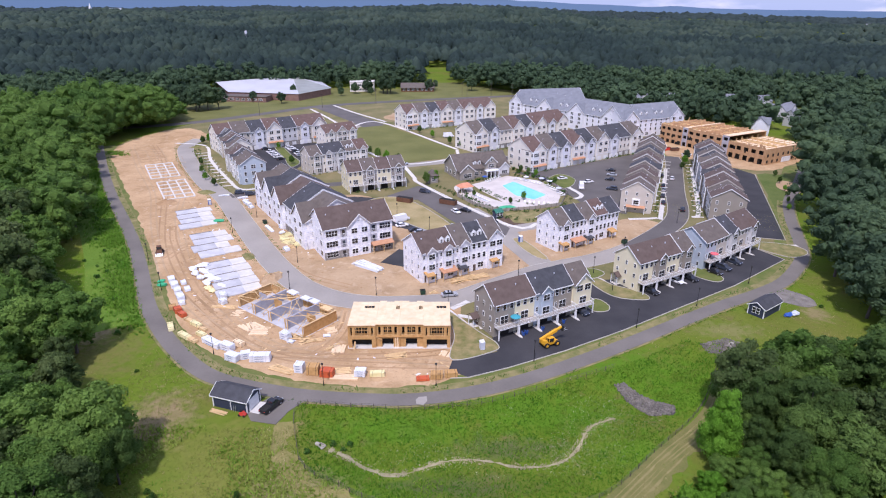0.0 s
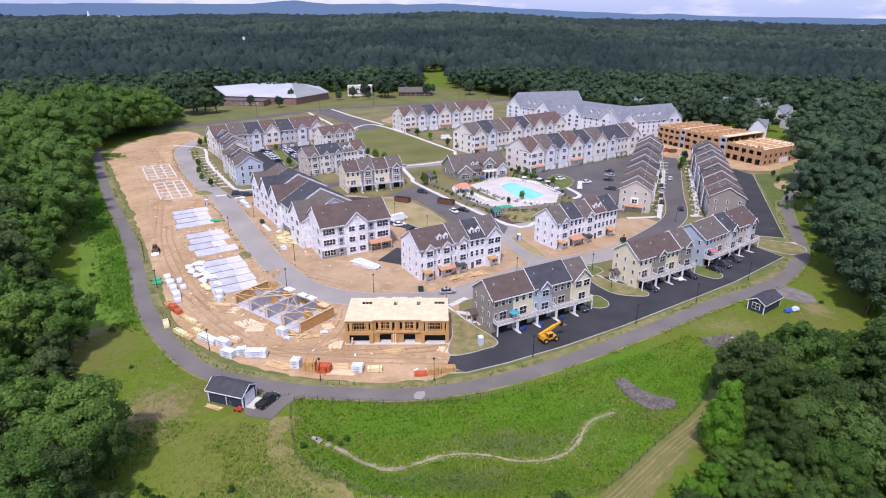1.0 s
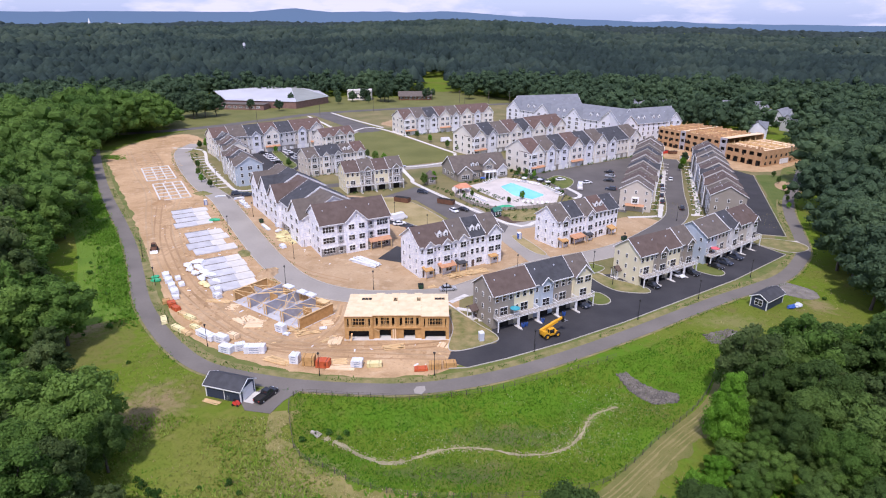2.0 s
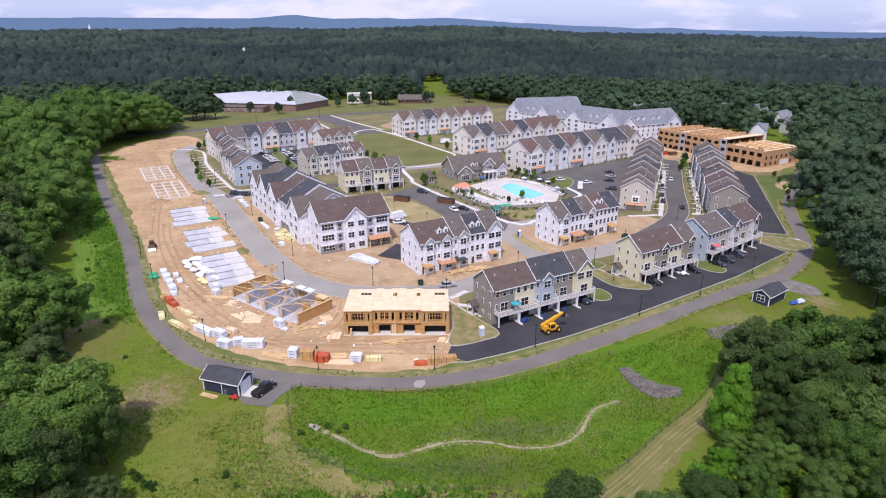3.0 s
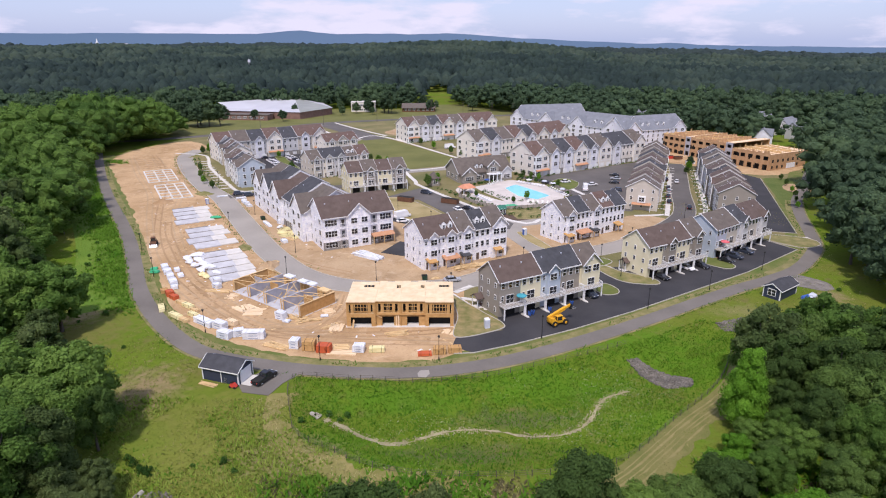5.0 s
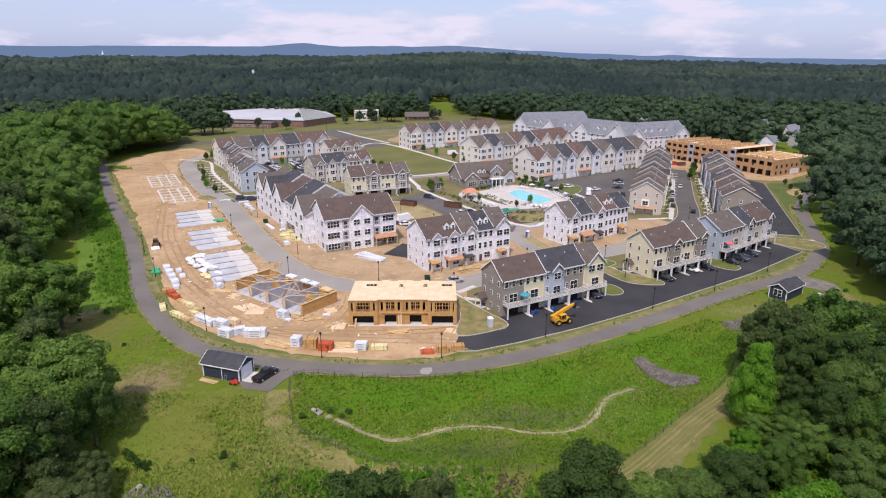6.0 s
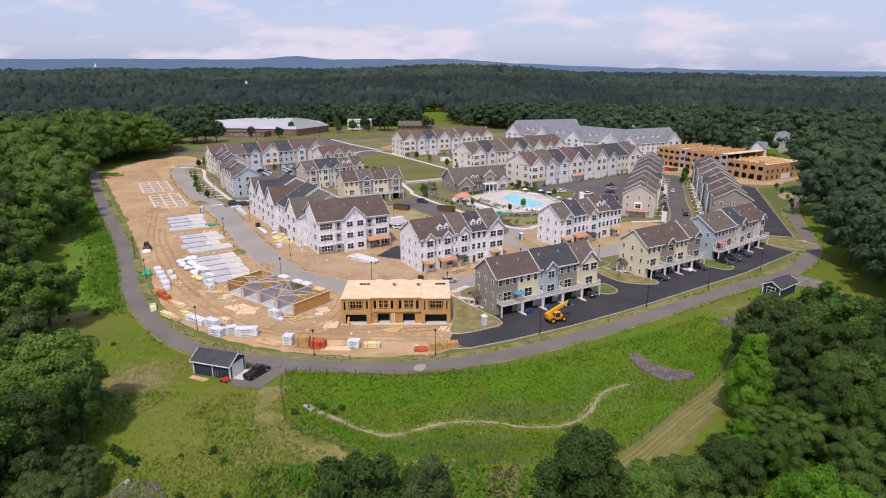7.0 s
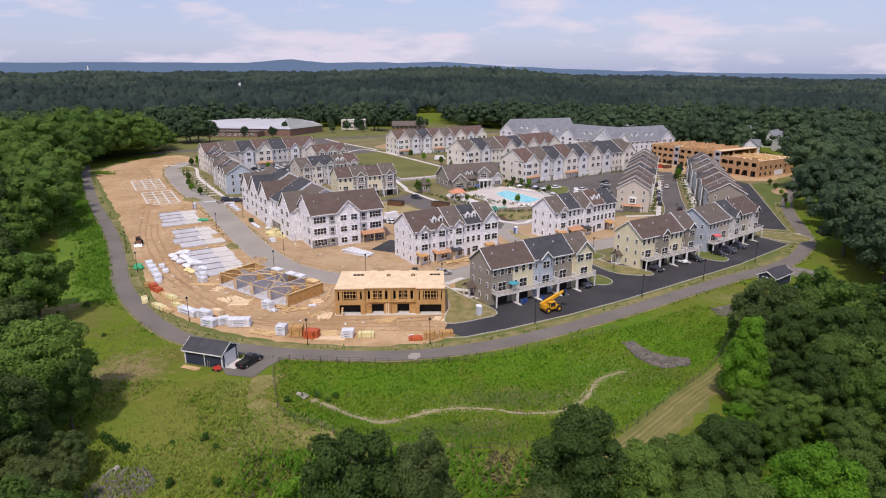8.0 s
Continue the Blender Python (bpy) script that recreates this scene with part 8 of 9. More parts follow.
for a, b in zip(fence_line, fence_line[1:]):
    d = b - a
    m = Matrix.Translation(a) @ pose(0, 0, 0, 0, 0, math.degrees(math.atan2(d.y, d.x)))
    box_part("post", fe, -0.06, 0.06, -0.06, 0.06, 0, 1.5, BARK, "", m)
    box_part("panel", fe, 0.07, d.length - 0.07, -0.03, 0.03, 0.1, 1.35, DECKING, "weathered grey fence panel", m)
pv = empty("pavilion", at(9.5, 247.5, 25), "open pavilion with an orange-tiled hipped roof", "pavilion")
for x in (-2.4, 2.4):
    for y in (-1.8, 1.8):
        box_part("post", pv, x - 0.12, x + 0.12, y - 0.12, y + 0.12, 0, 2.5, WHITE)
g = Geo()
g.solid([(-3.2, -2.5, 2.5), (3.2, -2.5, 2.5), (3.2, 2.5, 2.5), (-3.2, 2.5, 2.5)], [(-1.4, -0.15, 4.0), (1.4, -0.15, 4.0), (1.4, 0.15, 4.0), (-1.4, 0.15, 4.0)])
part("roof", g, surf("orange_tiles", (0.50, 0.20, 0.11), (0.66, 0.31, 0.19), 0.6, 6.0, 0.8, 0.4), pv, "orange tiled roof")
pm = empty("pump_house", at(20.6, 214.6, 28), "tiny navy pump house with a green roof", "hut")
box_part("wall", pm, -1.5, 1.5, -1.2, 1.2, 0, 2.4, NAVY)
g = Geo()
chevron(g, -1.8, 1.8, 0, 1.2, 2.4, 1.0, 0.15, 0.25)
part("roof", g, surf("green_metal", (0.03, 0.14, 0.10), (0.05, 0.20, 0.14), 0.6, 5.0, 0.5, 0.0), pm, "dark green roof")
win(pm, "s", -0.6, -1.22, 0.7)
win(pm, "s", 0.7, -1.22, 0.7)
sheet("ground_mulch", [(14, 219), (26, 213), (30, 208), (26, 206), (16, 214)], 0.05, MULCH, "dark mulch bed beside the car park")
sheet("ground_play", [(22, 227), (27, 229), (29, 225), (24, 223)], 0.16, GREEN, "small green putting mat in the pool garden", category="mat")
sheet("ground_plaza", [(5, 254), (11, 260), (14, 248), (20, 238), (26, 230), (18, 226), (9, 238)], 0.08, PAVER, "tan paved garden terrace")
lg = empty("sun_lounger", at(0, -300), "white plastic sun lounger on the pool deck", "lounger", "loungers by the pool")
box_part("bed", lg, -0.95, 0.45, -0.32, 0.32, 0.28, 0.36, WHITE)
box_part("backrest", lg, 0, 0.75, -0.32, 0.32, 0, 0.07, WHITE, m=pose(0.45, 0, 0.3, 0, -35))
for x in (-0.8, 0.35):
    for y in (-0.27, 0.27):
        box_part("leg", lg, x - 0.03, x + 0.03, y - 0.03, y + 0.03, 0, 0.28, WHITE)
k = 0
for a, b, n in (((20, 262), (26, 270.5), 7), ((33, 267.5), (43, 259), 10), ((45.5, 257), (50, 242), 9), ((12.5, 243), (18, 233), 8), ((33, 232.5), (42, 230), 6)):
    for i in range(n):
        t = i / (n - 1)
        m = at(a[0] + (b[0] - a[0]) * t, a[1] + (b[1] - a[1]) * t, math.degrees(math.atan2(b[1] - a[1], b[0] - a[0])) + 90 + (i * 37 % 13), 0.1)
        if k == 0:
            lg.matrix_basis = m
        else:
            copy_thing(lg, m)
        k += 1
for x, y, m in ((19, 264.5, BLUEP), (37.5, 264.5, PACKWRAP), (47, 258, PACKWRAP), (49, 247, PALEPLASTIC), (44, 262, PALEPLASTIC)):
    umbrella(x, y, 0.1, m, "closed-colour parasol beside the pool")

# ---- basin: stream bed, riprap, culverts, fence ----
creek = spline([(-20.5, 89.0), (-17.4, 87.8), (-14.0, 84.9), (-8.9, 83.2), (-4.1, 84.6), (1.9, 87.2), (7.9, 87.1), (13.7, 85.2), (19.8, 86), (24.4, 89), (28.7, 96.2), (34.3, 98.9)], 0.8)
g = Geo()
rr = random.Random(4)
for i, (a, b) in enumerate(zip(creek, creek[1:])):
    d = (b - a).normalized()
    s = Vector((-d.y, d.x, 0))
    for q in (a, b):
        for e in (-1, 1):
            w = (0.48 if q.x < -6 else 0.24) + 0.36 * noise.noise((q.x * 1.1, q.y * 1.1, e * 7)) + 0.18 * noise.noise((q.x * 0.35, q.y * 0.35, 0))
            p = q + s * e * w
            g.v.append((p.x, p.y, float(terrain(p.x, p.y)) + 0.05))
    k = len(g.v)
    if noise.noise((a.x * 0.33, a.y * 0.33, 3)) > -0.62:
        g.f.append((k - 4, k - 2, k - 1, k - 3))
        g.m.append(0)
tagged(part("stream_bed", g, SAND), "dry pale gravel stream bed winding through the basin", "stream", kind="structure")


def stones(name, poly, n, size, label, mat):
    """Broken stones scattered over an area, joined."""
    r = np.random.default_rng(len(name) + n)
    xs, ys = [p[0] for p in poly], [p[1] for p in poly]
    g = Geo()
    made = 0
    while made < n:
        x, y = r.uniform(min(xs), max(xs)), r.uniform(min(ys), max(ys))
        if not inside(poly, np.array([x]), np.array([y]))[0]:
            continue
        made += 1
        s = size * r.uniform(0.5, 1.5)
        m = Matrix.Translation((x, y, float(terrain(x, y)) + s * 0.2)) @ Euler(tuple(r.uniform(0, 6, 3))).to_matrix().to_4x4()
        k = len(g.v)
        g.v += [tuple(m @ (Vector(p) * s * r.uniform(0.7, 1.2))) for p in ((1, 0, 0), (-1, 0, 0), (0, 1, 0), (0, -1, 0), (0, 0, 0.8), (0, 0, -0.8))]
        for f in ((0, 2, 4), (2, 1, 4), (1, 3, 4), (3, 0, 4), (2, 0, 5), (1, 2, 5), (3, 1, 5), (0, 3, 5)):
            g.f.append(tuple(k + q for q in f))
            g.m.append(0)
    tagged(part(name, g, mat), label, "stones", kind="stuff")


GRAVEL = [(36.7, 108.9), (38.9, 109.6), (46.8, 101.4), (45.6, 98.4), (41.6, 99.2), (38.9, 103.6)]
for a, b in zip(creek[::6], creek[6::6]):
    d = (b - a).normalized() * 0.2
    n = Vector((-d.y, d.x, 0)) * 4.5
    if rr.random() < 0.9:
        stones("creek_stones", [(a + n - d).to_tuple()[:2], (b + n + d).to_tuple()[:2], (b - n + d).to_tuple()[:2], (a - n - d).to_tuple()[:2]], 60, 0.15, "pale stones along the dry stream bed", SAND)
stones("riprap", GRAVEL, 1500, 0.3, "grey riprap stones filling a sloping spillway", RUBBLE)
stones("riprap", [(61, 124.5), (68, 127), (72, 123.5), (67.5, 119), (61.5, 120.5)], 700, 0.25, "grey riprap stones round a culvert", RUBBLE)
stones("riprap", [(-43.5, 69.6), (-39, 70), (-35.8, 66.5), (-39, 62), (-44, 64)], 520, 0.25, "grey riprap stones in the meadow", RUBBLE)


OLD_CONCRETE = surf("weathered_concrete", (0.24, 0.225, 0.18), (0.42, 0.39, 0.33), 1.2, 7.0, 0.9, 0.3)


def culvert(x, y, ang, label):
    c = empty("culvert", at(x, y, ang, float(terrain(x, y))), label, "culvert", "concrete culverts")
    c.scale = (0.55, 0.55, 0.55)
    for s in (-1, 1):
        g = Geo()
        g.solid([(0, s * 0.5, -0.1), (1.8, s * 1.1, -0.1), (1.8, s * 1.25, -0.1), (0, s * 0.7, -0.1)][::s], [(0, s * 0.5, 1.0), (1.8, s * 1.1, 0.25), (1.8, s * 1.25, 0.25), (0, s * 0.7, 1.0)][::s])
        part("wing_wall", g, OLD_CONCRETE, c)
    box_part("floor", c, 0, 1.8, -1.0, 1.0, -0.1, 0.06, OLD_CONCRETE)
    g = Geo()
    n = 12
    for i in range(n):
        a, b = math.pi * i / n, math.pi * (i + 1) / n
        r0, r1 = 0.5, 0.72
        g.solid([(-1.5, r0 * math.cos(a), 0.3 + r0 * math.sin(a)), (-1.5, r1 * math.cos(a), 0.3 + r1 * math.sin(a)), (-1.5, r1 * math.cos(b), 0.3 + r1 * math.sin(b)), (-1.5, r0 * math.cos(b), 0.3 + r0 * math.sin(b))],
                [(0.1, r0 * math.cos(a), 0.3 + r0 * math.sin(a)), (0.1, r1 * math.cos(a), 0.3 + r1 * math.sin(a)), (0.1, r1 * math.cos(b), 0.3 + r1 * math.sin(b)), (0.1, r0 * math.cos(b), 0.3 + r0 * math.sin(b))])
    part("pipe", g, OLD_CONCRETE, c)
    # Dark panel across the pipe paints the shade within.
    box_part("opening", c, -0.02, 0.02, -0.5, 0.5, 0.0, 0.75, DARK, "dark panel painted as the shaded pipe mouth")


culvert(-22.3, 89.6, -30, "flared concrete culvert mouth in the basin grass")
culvert(68.0, 124.0, -130, "flared concrete culvert mouth among riprap")
culvert(-42.6, 69.0, -100, "flared concrete culvert mouth in the meadow")
fl = spline([(66, 123.5), (58.5, 111), (50.3, 98.6), (38, 87), (25.6, 76.2), (10, 73.2), (-5, 73.6), (-12.9, 76.1), (-17.0, 78.6), (-23.5, 82.7), (-26.2, 88.5), (-28.4, 100), (-18, 99.8), (-6, 99.2), (8, 101), (24, 107.6), (38, 114.2)], 2.4)
bf = empty("basin_fence", at(0, 0), "low dark post-and-wire fence round the grassy basin", "fence")
g0 = Geo()
g0.tube((0, 0, -0.1), (0, 0, 1.2), 0.06, 0.05, 6)
post_me = g0.mesh("post", [BARK])
g = Geo()
for a, b in zip(fl, fl[1:]):
    za, zb = float(terrain(a.x, a.y)), float(terrain(b.x, b.y))
    part("post", post_me, None, bf, m=Matrix.Translation((a.x, a.y, za)))
    for h in (0.35, 0.75, 1.1):
        g.tube((a.x, a.y, za + h), (b.x, b.y, zb + h), 0.025, 0.025, 4)
part("wire", g, BARK, bf)

# ---- straw band and mown track outside the basin fence ----
def band(name, line, o0, o1, lift, mat, label, ragged=0.0, cross=7):
    """A strip along a line between two offsets to its left, laid on the slope."""
    g = Geo()
    n = len(line)
    for i, p in enumerate(line):
        d = line[min(i + 1, n - 1)] - line[max(i - 1, 0)]
        d.normalize()
        s = Vector((-d.y, d.x, 0))
        w = ragged * (noise.noise((p.x * 0.25, p.y * 0.25, o1)) + 0.6 * noise.noise((p.x * 0.9, p.y * 0.9, o0)))
        for k in range(cross + 1):
            q = p + s * (o0 + (o1 + w - o0) * k / cross)
            g.v.append((q.x, q.y, float(terrain(q.x, q.y)) + lift))
    c = cross + 1
    for i in range(n - 1):
        for k in range(cross):
            g.f.append((i * c + k, (i + 1) * c + k, (i + 1) * c + k + 1, i * c + k + 1))
            g.m.append(0)
    return tagged(part(name, g, mat), label, "grass", kind="structure")


TRACKLINE = spline([(66, 123.5), (58.5, 111), (50.3, 98.6), (38, 87.6), (26.4, 76.6), (18, 70)], 1.0)
band("ground_mown", TRACKLINE, 0.35, 6.0, 0.035, MOWN, "mown yellow-green grass track outside the basin fence", 1.6)
for o in (1.3, 2.0, 2.9, 3.5, 4.4):
    band("ground_rut", TRACKLINE[6:-2], o, o + 0.22, 0.06, RUT, "pale straw rut in the mown track", 0.4, 1)
STRAWLINE = spline([(-28.0, 99.0), (-26.6, 89), (-23.8, 82.4), (-17.2, 78.2), (-13.1, 75.6), (-5, 73.0), (4, 72.6)], 0.8)
band("ground_straw", STRAWLINE[4:], -4.2, -0.3, 0.03, STRAWBAND, "flattened pale straw outside the basin fence", 3.0)

# ---- grass, shrubs, garden planting ----
def tufts(name, X, Y, r, h0, h1, spread, blades, mat, label):
    """Tufts of broad blades, joined."""
    n = len(X)
    Z = terrain(X, Y)
    V = []
    for k in range(blades):
        a = r.uniform(0, 6.28, n)
        h = r.uniform(h0, h1, n)
        w = h * r.uniform(0.25, 0.45, n)
        ox, oy = r.normal(0, spread, n), r.normal(0, spread, n)
        dx, dy = np.cos(a), np.sin(a)
        lean = h * r.uniform(0.5, 1.5, n)
        b = np.stack([X + ox, Y + oy, Z - 0.03], 1)
        s = np.stack([-dy * w, dx * w, 0 * w], 1)
        t = np.stack([dx * lean, dy * lean, h], 1)
        V.append(np.stack([b - s, b + s, b + t], 1))
    return tagged(new(name, tri_mesh(name, np.concatenate(V), [mat])), label, "grass", kind="stuff")


SITE_EDGE = [(p[0], p[1]) for p in PATH[1:28]]
def free_meadow(X, Y, margin=2.4):
    d = np.full(X.shape, 1e9)
    for (x0, y0), (x1, y1) in zip(PATH, PATH[1:]):
        dx, dy = x1 - x0, y1 - y0
        t = np.clip(((X - x0) * dx + (Y - y0) * dy) / (dx * dx + dy * dy), 0, 1)
        d = np.minimum(d, np.hypot(X - x0 - t * dx, Y - y0 - t * dy))
    outer = ~inside(SITE_EDGE, X, Y)
    return (d > margin) & outer


X, Y, r = scatter(-30, 68, 72, 128, 0.5, 21)
keep = inside(BASIN, X, Y) & free_meadow(X, Y) & ~inside(GRAVEL, X, Y)
cr = np.full(X.shape, 1e9)
for a in creek:
    cr = np.minimum(cr, np.hypot(X - a.x, Y - a.y))
keep &= cr > np.where(np.array([noise.noise((x * 0.25, y * 0.25, 6)) for x, y in zip(X, Y)]) > 0.05, 0.45, 0.95)
tufts("basin_grass", X[keep], Y[keep], r, 0.12, 0.32, 0.2, 4, L_GRASS, "lush long bright green grass in the basin")
X, Y, r = scatter(-190, 130, 55, 330, 1.1, 22)
R = np.hypot(X, Y)
keep = inside(CLEARED, X, Y) & ~inside(BASIN, X, Y) & free_meadow(X, Y, 2.6) & (R < 250) & ~((X > -47) & (X < -28) & (Y > 93.5) & (Y < 106))
clump = np.array([noise.noise((x * 0.06, y * 0.06, 5)) for x, y in zip(X[keep], Y[keep])])
Xk, Yk = X[keep], Y[keep]
thick = clump + r.uniform(-0.35, 0.35, len(Xk)) > -0.12
tufts("meadow_grass", Xk[thick], Yk[thick], r, 0.1, 0.24, 0.35, 5, L_MEADOW, "uneven tufts of meadow grass on the slope")
L_STRAW = leaf_mat("dry_stalks", (0.27, 0.235, 0.085), (0.37, 0.305, 0.125), (0.45, 0.37, 0.18), 0.3)
dry = (~thick) & (r.uniform(0, 1, len(Xk)) < 0.8)
tufts("dry_grass", Xk[dry], Yk[dry], r, 0.12, 0.34, 0.3, 4, L_STRAW, "dry straw-coloured grass tufts")
X, Y, r = scatter(-66, -14, 62, 116, 0.62, 29)
sn = np.array([noise.noise((x * 0.12, y * 0.05, 1)) for x, y in zip(X, Y)])
keep = inside(CLEARED, X, Y) & ~inside(BASIN, X, Y) & free_meadow(X, Y, 3.0) & (sn + r.uniform(-0.5, 0.5, len(X)) > 0.0) & ~((X > -47) & (X < -28) & (Y > 93.5) & (Y < 106))
L_STALK = leaf_mat("pale_grass_stalks", (0.20, 0.225, 0.045), (0.26, 0.265, 0.065), (0.33, 0.30, 0.095), 0.2)
tufts("pale_stalks", X[keep], Y[keep], r, 0.12, 0.3, 0.3, 4, L_STALK, "pale yellow-green stalks standing in the meadow")
X, Y, r = scatter(-56, -12, 60, 86, 0.8, 33)
sn = np.array([noise.noise((x * 0.13, y * 0.13, 8)) for x, y in zip(X, Y)])
keep = inside(CLEARED, X, Y) & ~inside(BASIN, X, Y) & (sn + r.uniform(-0.35, 0.35, len(X)) + (74 - Y) * 0.03 > 0.05)
lush = keep & (r.uniform(0, 1, len(X)) < 0.35)
tufts("lush_weeds", X[lush], Y[lush], r, 0.15, 0.4, 0.4, 6, L_LUSH, "patches of lush bright weeds in the lower meadow")
L_TALL = leaf_mat("tall_yellow_green_grass", (0.15, 0.24, 0.022), (0.20, 0.285, 0.034), (0.27, 0.315, 0.058), 0.2, 0.0, 0.3)
X, Y, r = scatter(-62, -12, 60, 94, 0.55, 35)
sn = np.array([noise.noise((x * 0.10, y * 0.07, 2)) for x, y in zip(X, Y)])
keep = inside(CLEARED, X, Y) & ~inside(BASIN, X, Y) & (sn + r.uniform(-0.4, 0.4, len(X)) + (80 - Y) * 0.025 > -0.02) & free_meadow(X, Y, 3.0)
tufts("tall_grass", X[keep], Y[keep], r, 0.22, 0.55, 0.3, 5, L_TALL, "tall yellow-green grass in the lower meadow")
X, Y, r = scatter(-40, 10, 66, 104, 0.42, 51)
sd = np.full(X.shape, 1e9)
for a in STRAWLINE:
    sd = np.minimum(sd, np.hypot(X - a.x, Y - a.y))
keep = ~inside(BASIN, X, Y) & inside(CLEARED, X, Y) & free_meadow(X, Y, 2.6) & (sd + r.uniform(-3, 3, len(X)) < 6.5) & (sd > 0.6) & ~((X > -47) & (X < -28) & (Y > 93.5) & (Y < 106)) & (r.uniform(0, 1, len(X)) < 0.5)
tufts("straw_stalks", X[keep], Y[keep], r, 0.10, 0.3, 0.25, 3, L_STRAW, "pale dry stalks lying outside the basin fence")
X, Y, r = scatter(-26, 70, 44, 84, 0.62, 61)
un = np.array([noise.noise((x * 0.16, y * 0.16, 3)) for x, y in zip(X, Y)])
low = ~inside(BASIN, X, Y) & ~inside([(18, 70), (26.4, 76.6), (38, 87.6), (44.5, 83), (31.5, 70.5), (22, 64)], X, Y)
keep = low & (un + r.uniform(-0.3, 0.3, len(X)) > -0.02) & (Y < 73 + np.clip(X - 22, 0, 40) * 0.35)
tufts("undergrowth", X[keep], Y[keep], r, 0.3, 0.95, 0.5, 5, L_LUSH, "lush undergrowth below the basin fence")
keep = low & (un + r.uniform(-0.3, 0.3, len(X)) < -0.12) & (Y < 72)
tufts("dry_undergrowth", X[keep], Y[keep], r, 0.25, 0.7, 0.5, 4, L_DRYBRUSH, "brown dry brush below the basin fence")
# tall lush weeds outside the path
X, Y, r = scatter(-190, -60, 118, 320, 0.75, 27)
band = free_meadow(X, Y, 2.4) & ~free_meadow(X, Y, 13.0) & inside(CLEARED, X, Y)
band &= Y > 127 + r.uniform(0, 10, X.shape)
band &= r.uniform(0, 1, X.shape) > smooth(6, 13, np.where(free_meadow(X, Y, 6.0), np.where(free_meadow(X, Y, 9.5), 11, 8.5), 4))
wn = np.array([noise.noise((x * 0.07, y * 0.07, 9)) + 0.5 * noise.noise((x * 0.3, y * 0.3, 4)) for x, y in zip(X[band], Y[band])])
wk = wn + r.uniform(-0.4, 0.4, len(wn)) > -0.32
Xw, Yw = X[band][wk], Y[band][wk]
tufts("lush_weeds", Xw, Yw, r, 0.35, 0.85, 0.5, 6, L_LUSH, "tall lush leafy weeds beside the path")
# coarse weeds and paler stalks among the basin grass
X, Y, r = scatter(-28, 66, 72, 126, 0.8, 71)
cn = np.array([noise.noise((x * 0.16, y * 0.2, 12)) + 0.6 * noise.noise((x * 0.5, y * 0.5, 14)) for x, y in zip(X, Y)])
ck = np.full(X.shape, 1e9)
for a in creek:
    ck = np.minimum(ck, np.hypot(X - a.x, Y - a.y))
damp = inside(BASIN, X, Y) & free_meadow(X, Y) & ~inside(GRAVEL, X, Y) & (ck > 1.2)
keep = damp & (cn + r.uniform(-0.3, 0.3, len(X)) > 0.34)
tufts("basin_weeds", X[keep], Y[keep], r, 0.18, 0.42, 0.3, 5, L_LUSH, "coarse weeds in clumps among the basin grass")
keep = damp & (cn + r.uniform(-0.3, 0.3, len(X)) < -0.2)
tufts("basin_stalks", X[keep], Y[keep], r, 0.2, 0.5, 0.35, 5, L_TALL, "bright yellow-green stalks among the basin grass")
# white flowers in the basin
X, Y, r = scatter(-14, 44, 75, 106, 0.5, 23)
fn = np.array([noise.noise((x * 0.11, y * 0.13, 2)) for x, y in zip(X, Y)])
fd = np.full(X.shape, 1e9)
for a in creek[18:]:
    fd = np.minimum(fd, np.hypot(X - a.x, Y - a.y - 1.2))
keep = inside(BASIN, X, Y) & (fn + r.uniform(-0.35, 0.35, len(X)) > 0.02 + np.clip(fd - 2.5, 0, 9) * 0.075 - 0.25 * (X > 24))
L_FLOWER = surf("white_flower_heads", (0.34, 0.40, 0.20), (0.52, 0.55, 0.36), 1.0, 6.0, 0.9, 0.0, vary=0.2)
tufts("wild_flowers", X[keep], Y[keep], r, 0.08, 0.16, 0.25, 3, L_FLOWER, "patches of small white wild flowers in the grass")

SHRUB = []
for k in range(4):
    lo = [(0, 0, 0.4, 0.42, 0.42, 0.4)] + [(RNG.uniform(-0.35, 0.35), RNG.uniform(-0.35, 0.35), RNG.uniform(0.25, 0.65), 0.25, 0.25, 0.25) for _ in range(5)]
    SHRUB.append(tri_mesh("foliage", leaf_cloud(RNG, lo, 420, 0.085), [L_SHRUB]))
STEM = Geo()
STEM.tube((0, 0, -0.05), (0, 0, 0.4), 0.04, 0.02, 5)
STEM_ME = STEM.mesh("stem", [BARK])


def shrub(x, y, s, k, label="rounded green shrub in the grass"):
    b = empty("shrub", at(x, y, k * 50, float(terrain(x, y))), label, "shrub", "shrubs")
    m = Matrix.Diagonal((s, s, s, 1))
    part("stem", STEM_ME, None, b, m=m)
    part("foliage", SHRUB[k % 4], None, b, m=m)


rs = random.Random(8)
for i, (x, y) in enumerate(((-66, 112), (-78, 128), (-82, 124), (-90, 140), (-96, 148), (-88, 146), (-100, 160), (-104, 168), (-99, 164), (-108, 180), (-110, 172), (-116, 190), (-120, 200), (-126, 210), (-54, 84), (-31, 74), (-24, 71), (-22, 66), (-48, 77), (-46.5, 75.5), (-43.8, 73.6), (-43.1, 73.2), (-43.4, 74.3), (-44.6, 74.0), (-37.5, 75.3), (-33.2, 76.2), (-26, 62), (-20, 90.5), (-18, 89.4), (-17, 91), (-24, 87), (-28, 66), (-31, 62), (-34, 66), (72, 116), (78, 118), (84, 120), (100, 143))):
    shrub(x, y, rs.uniform(0.7, 1.5), i)
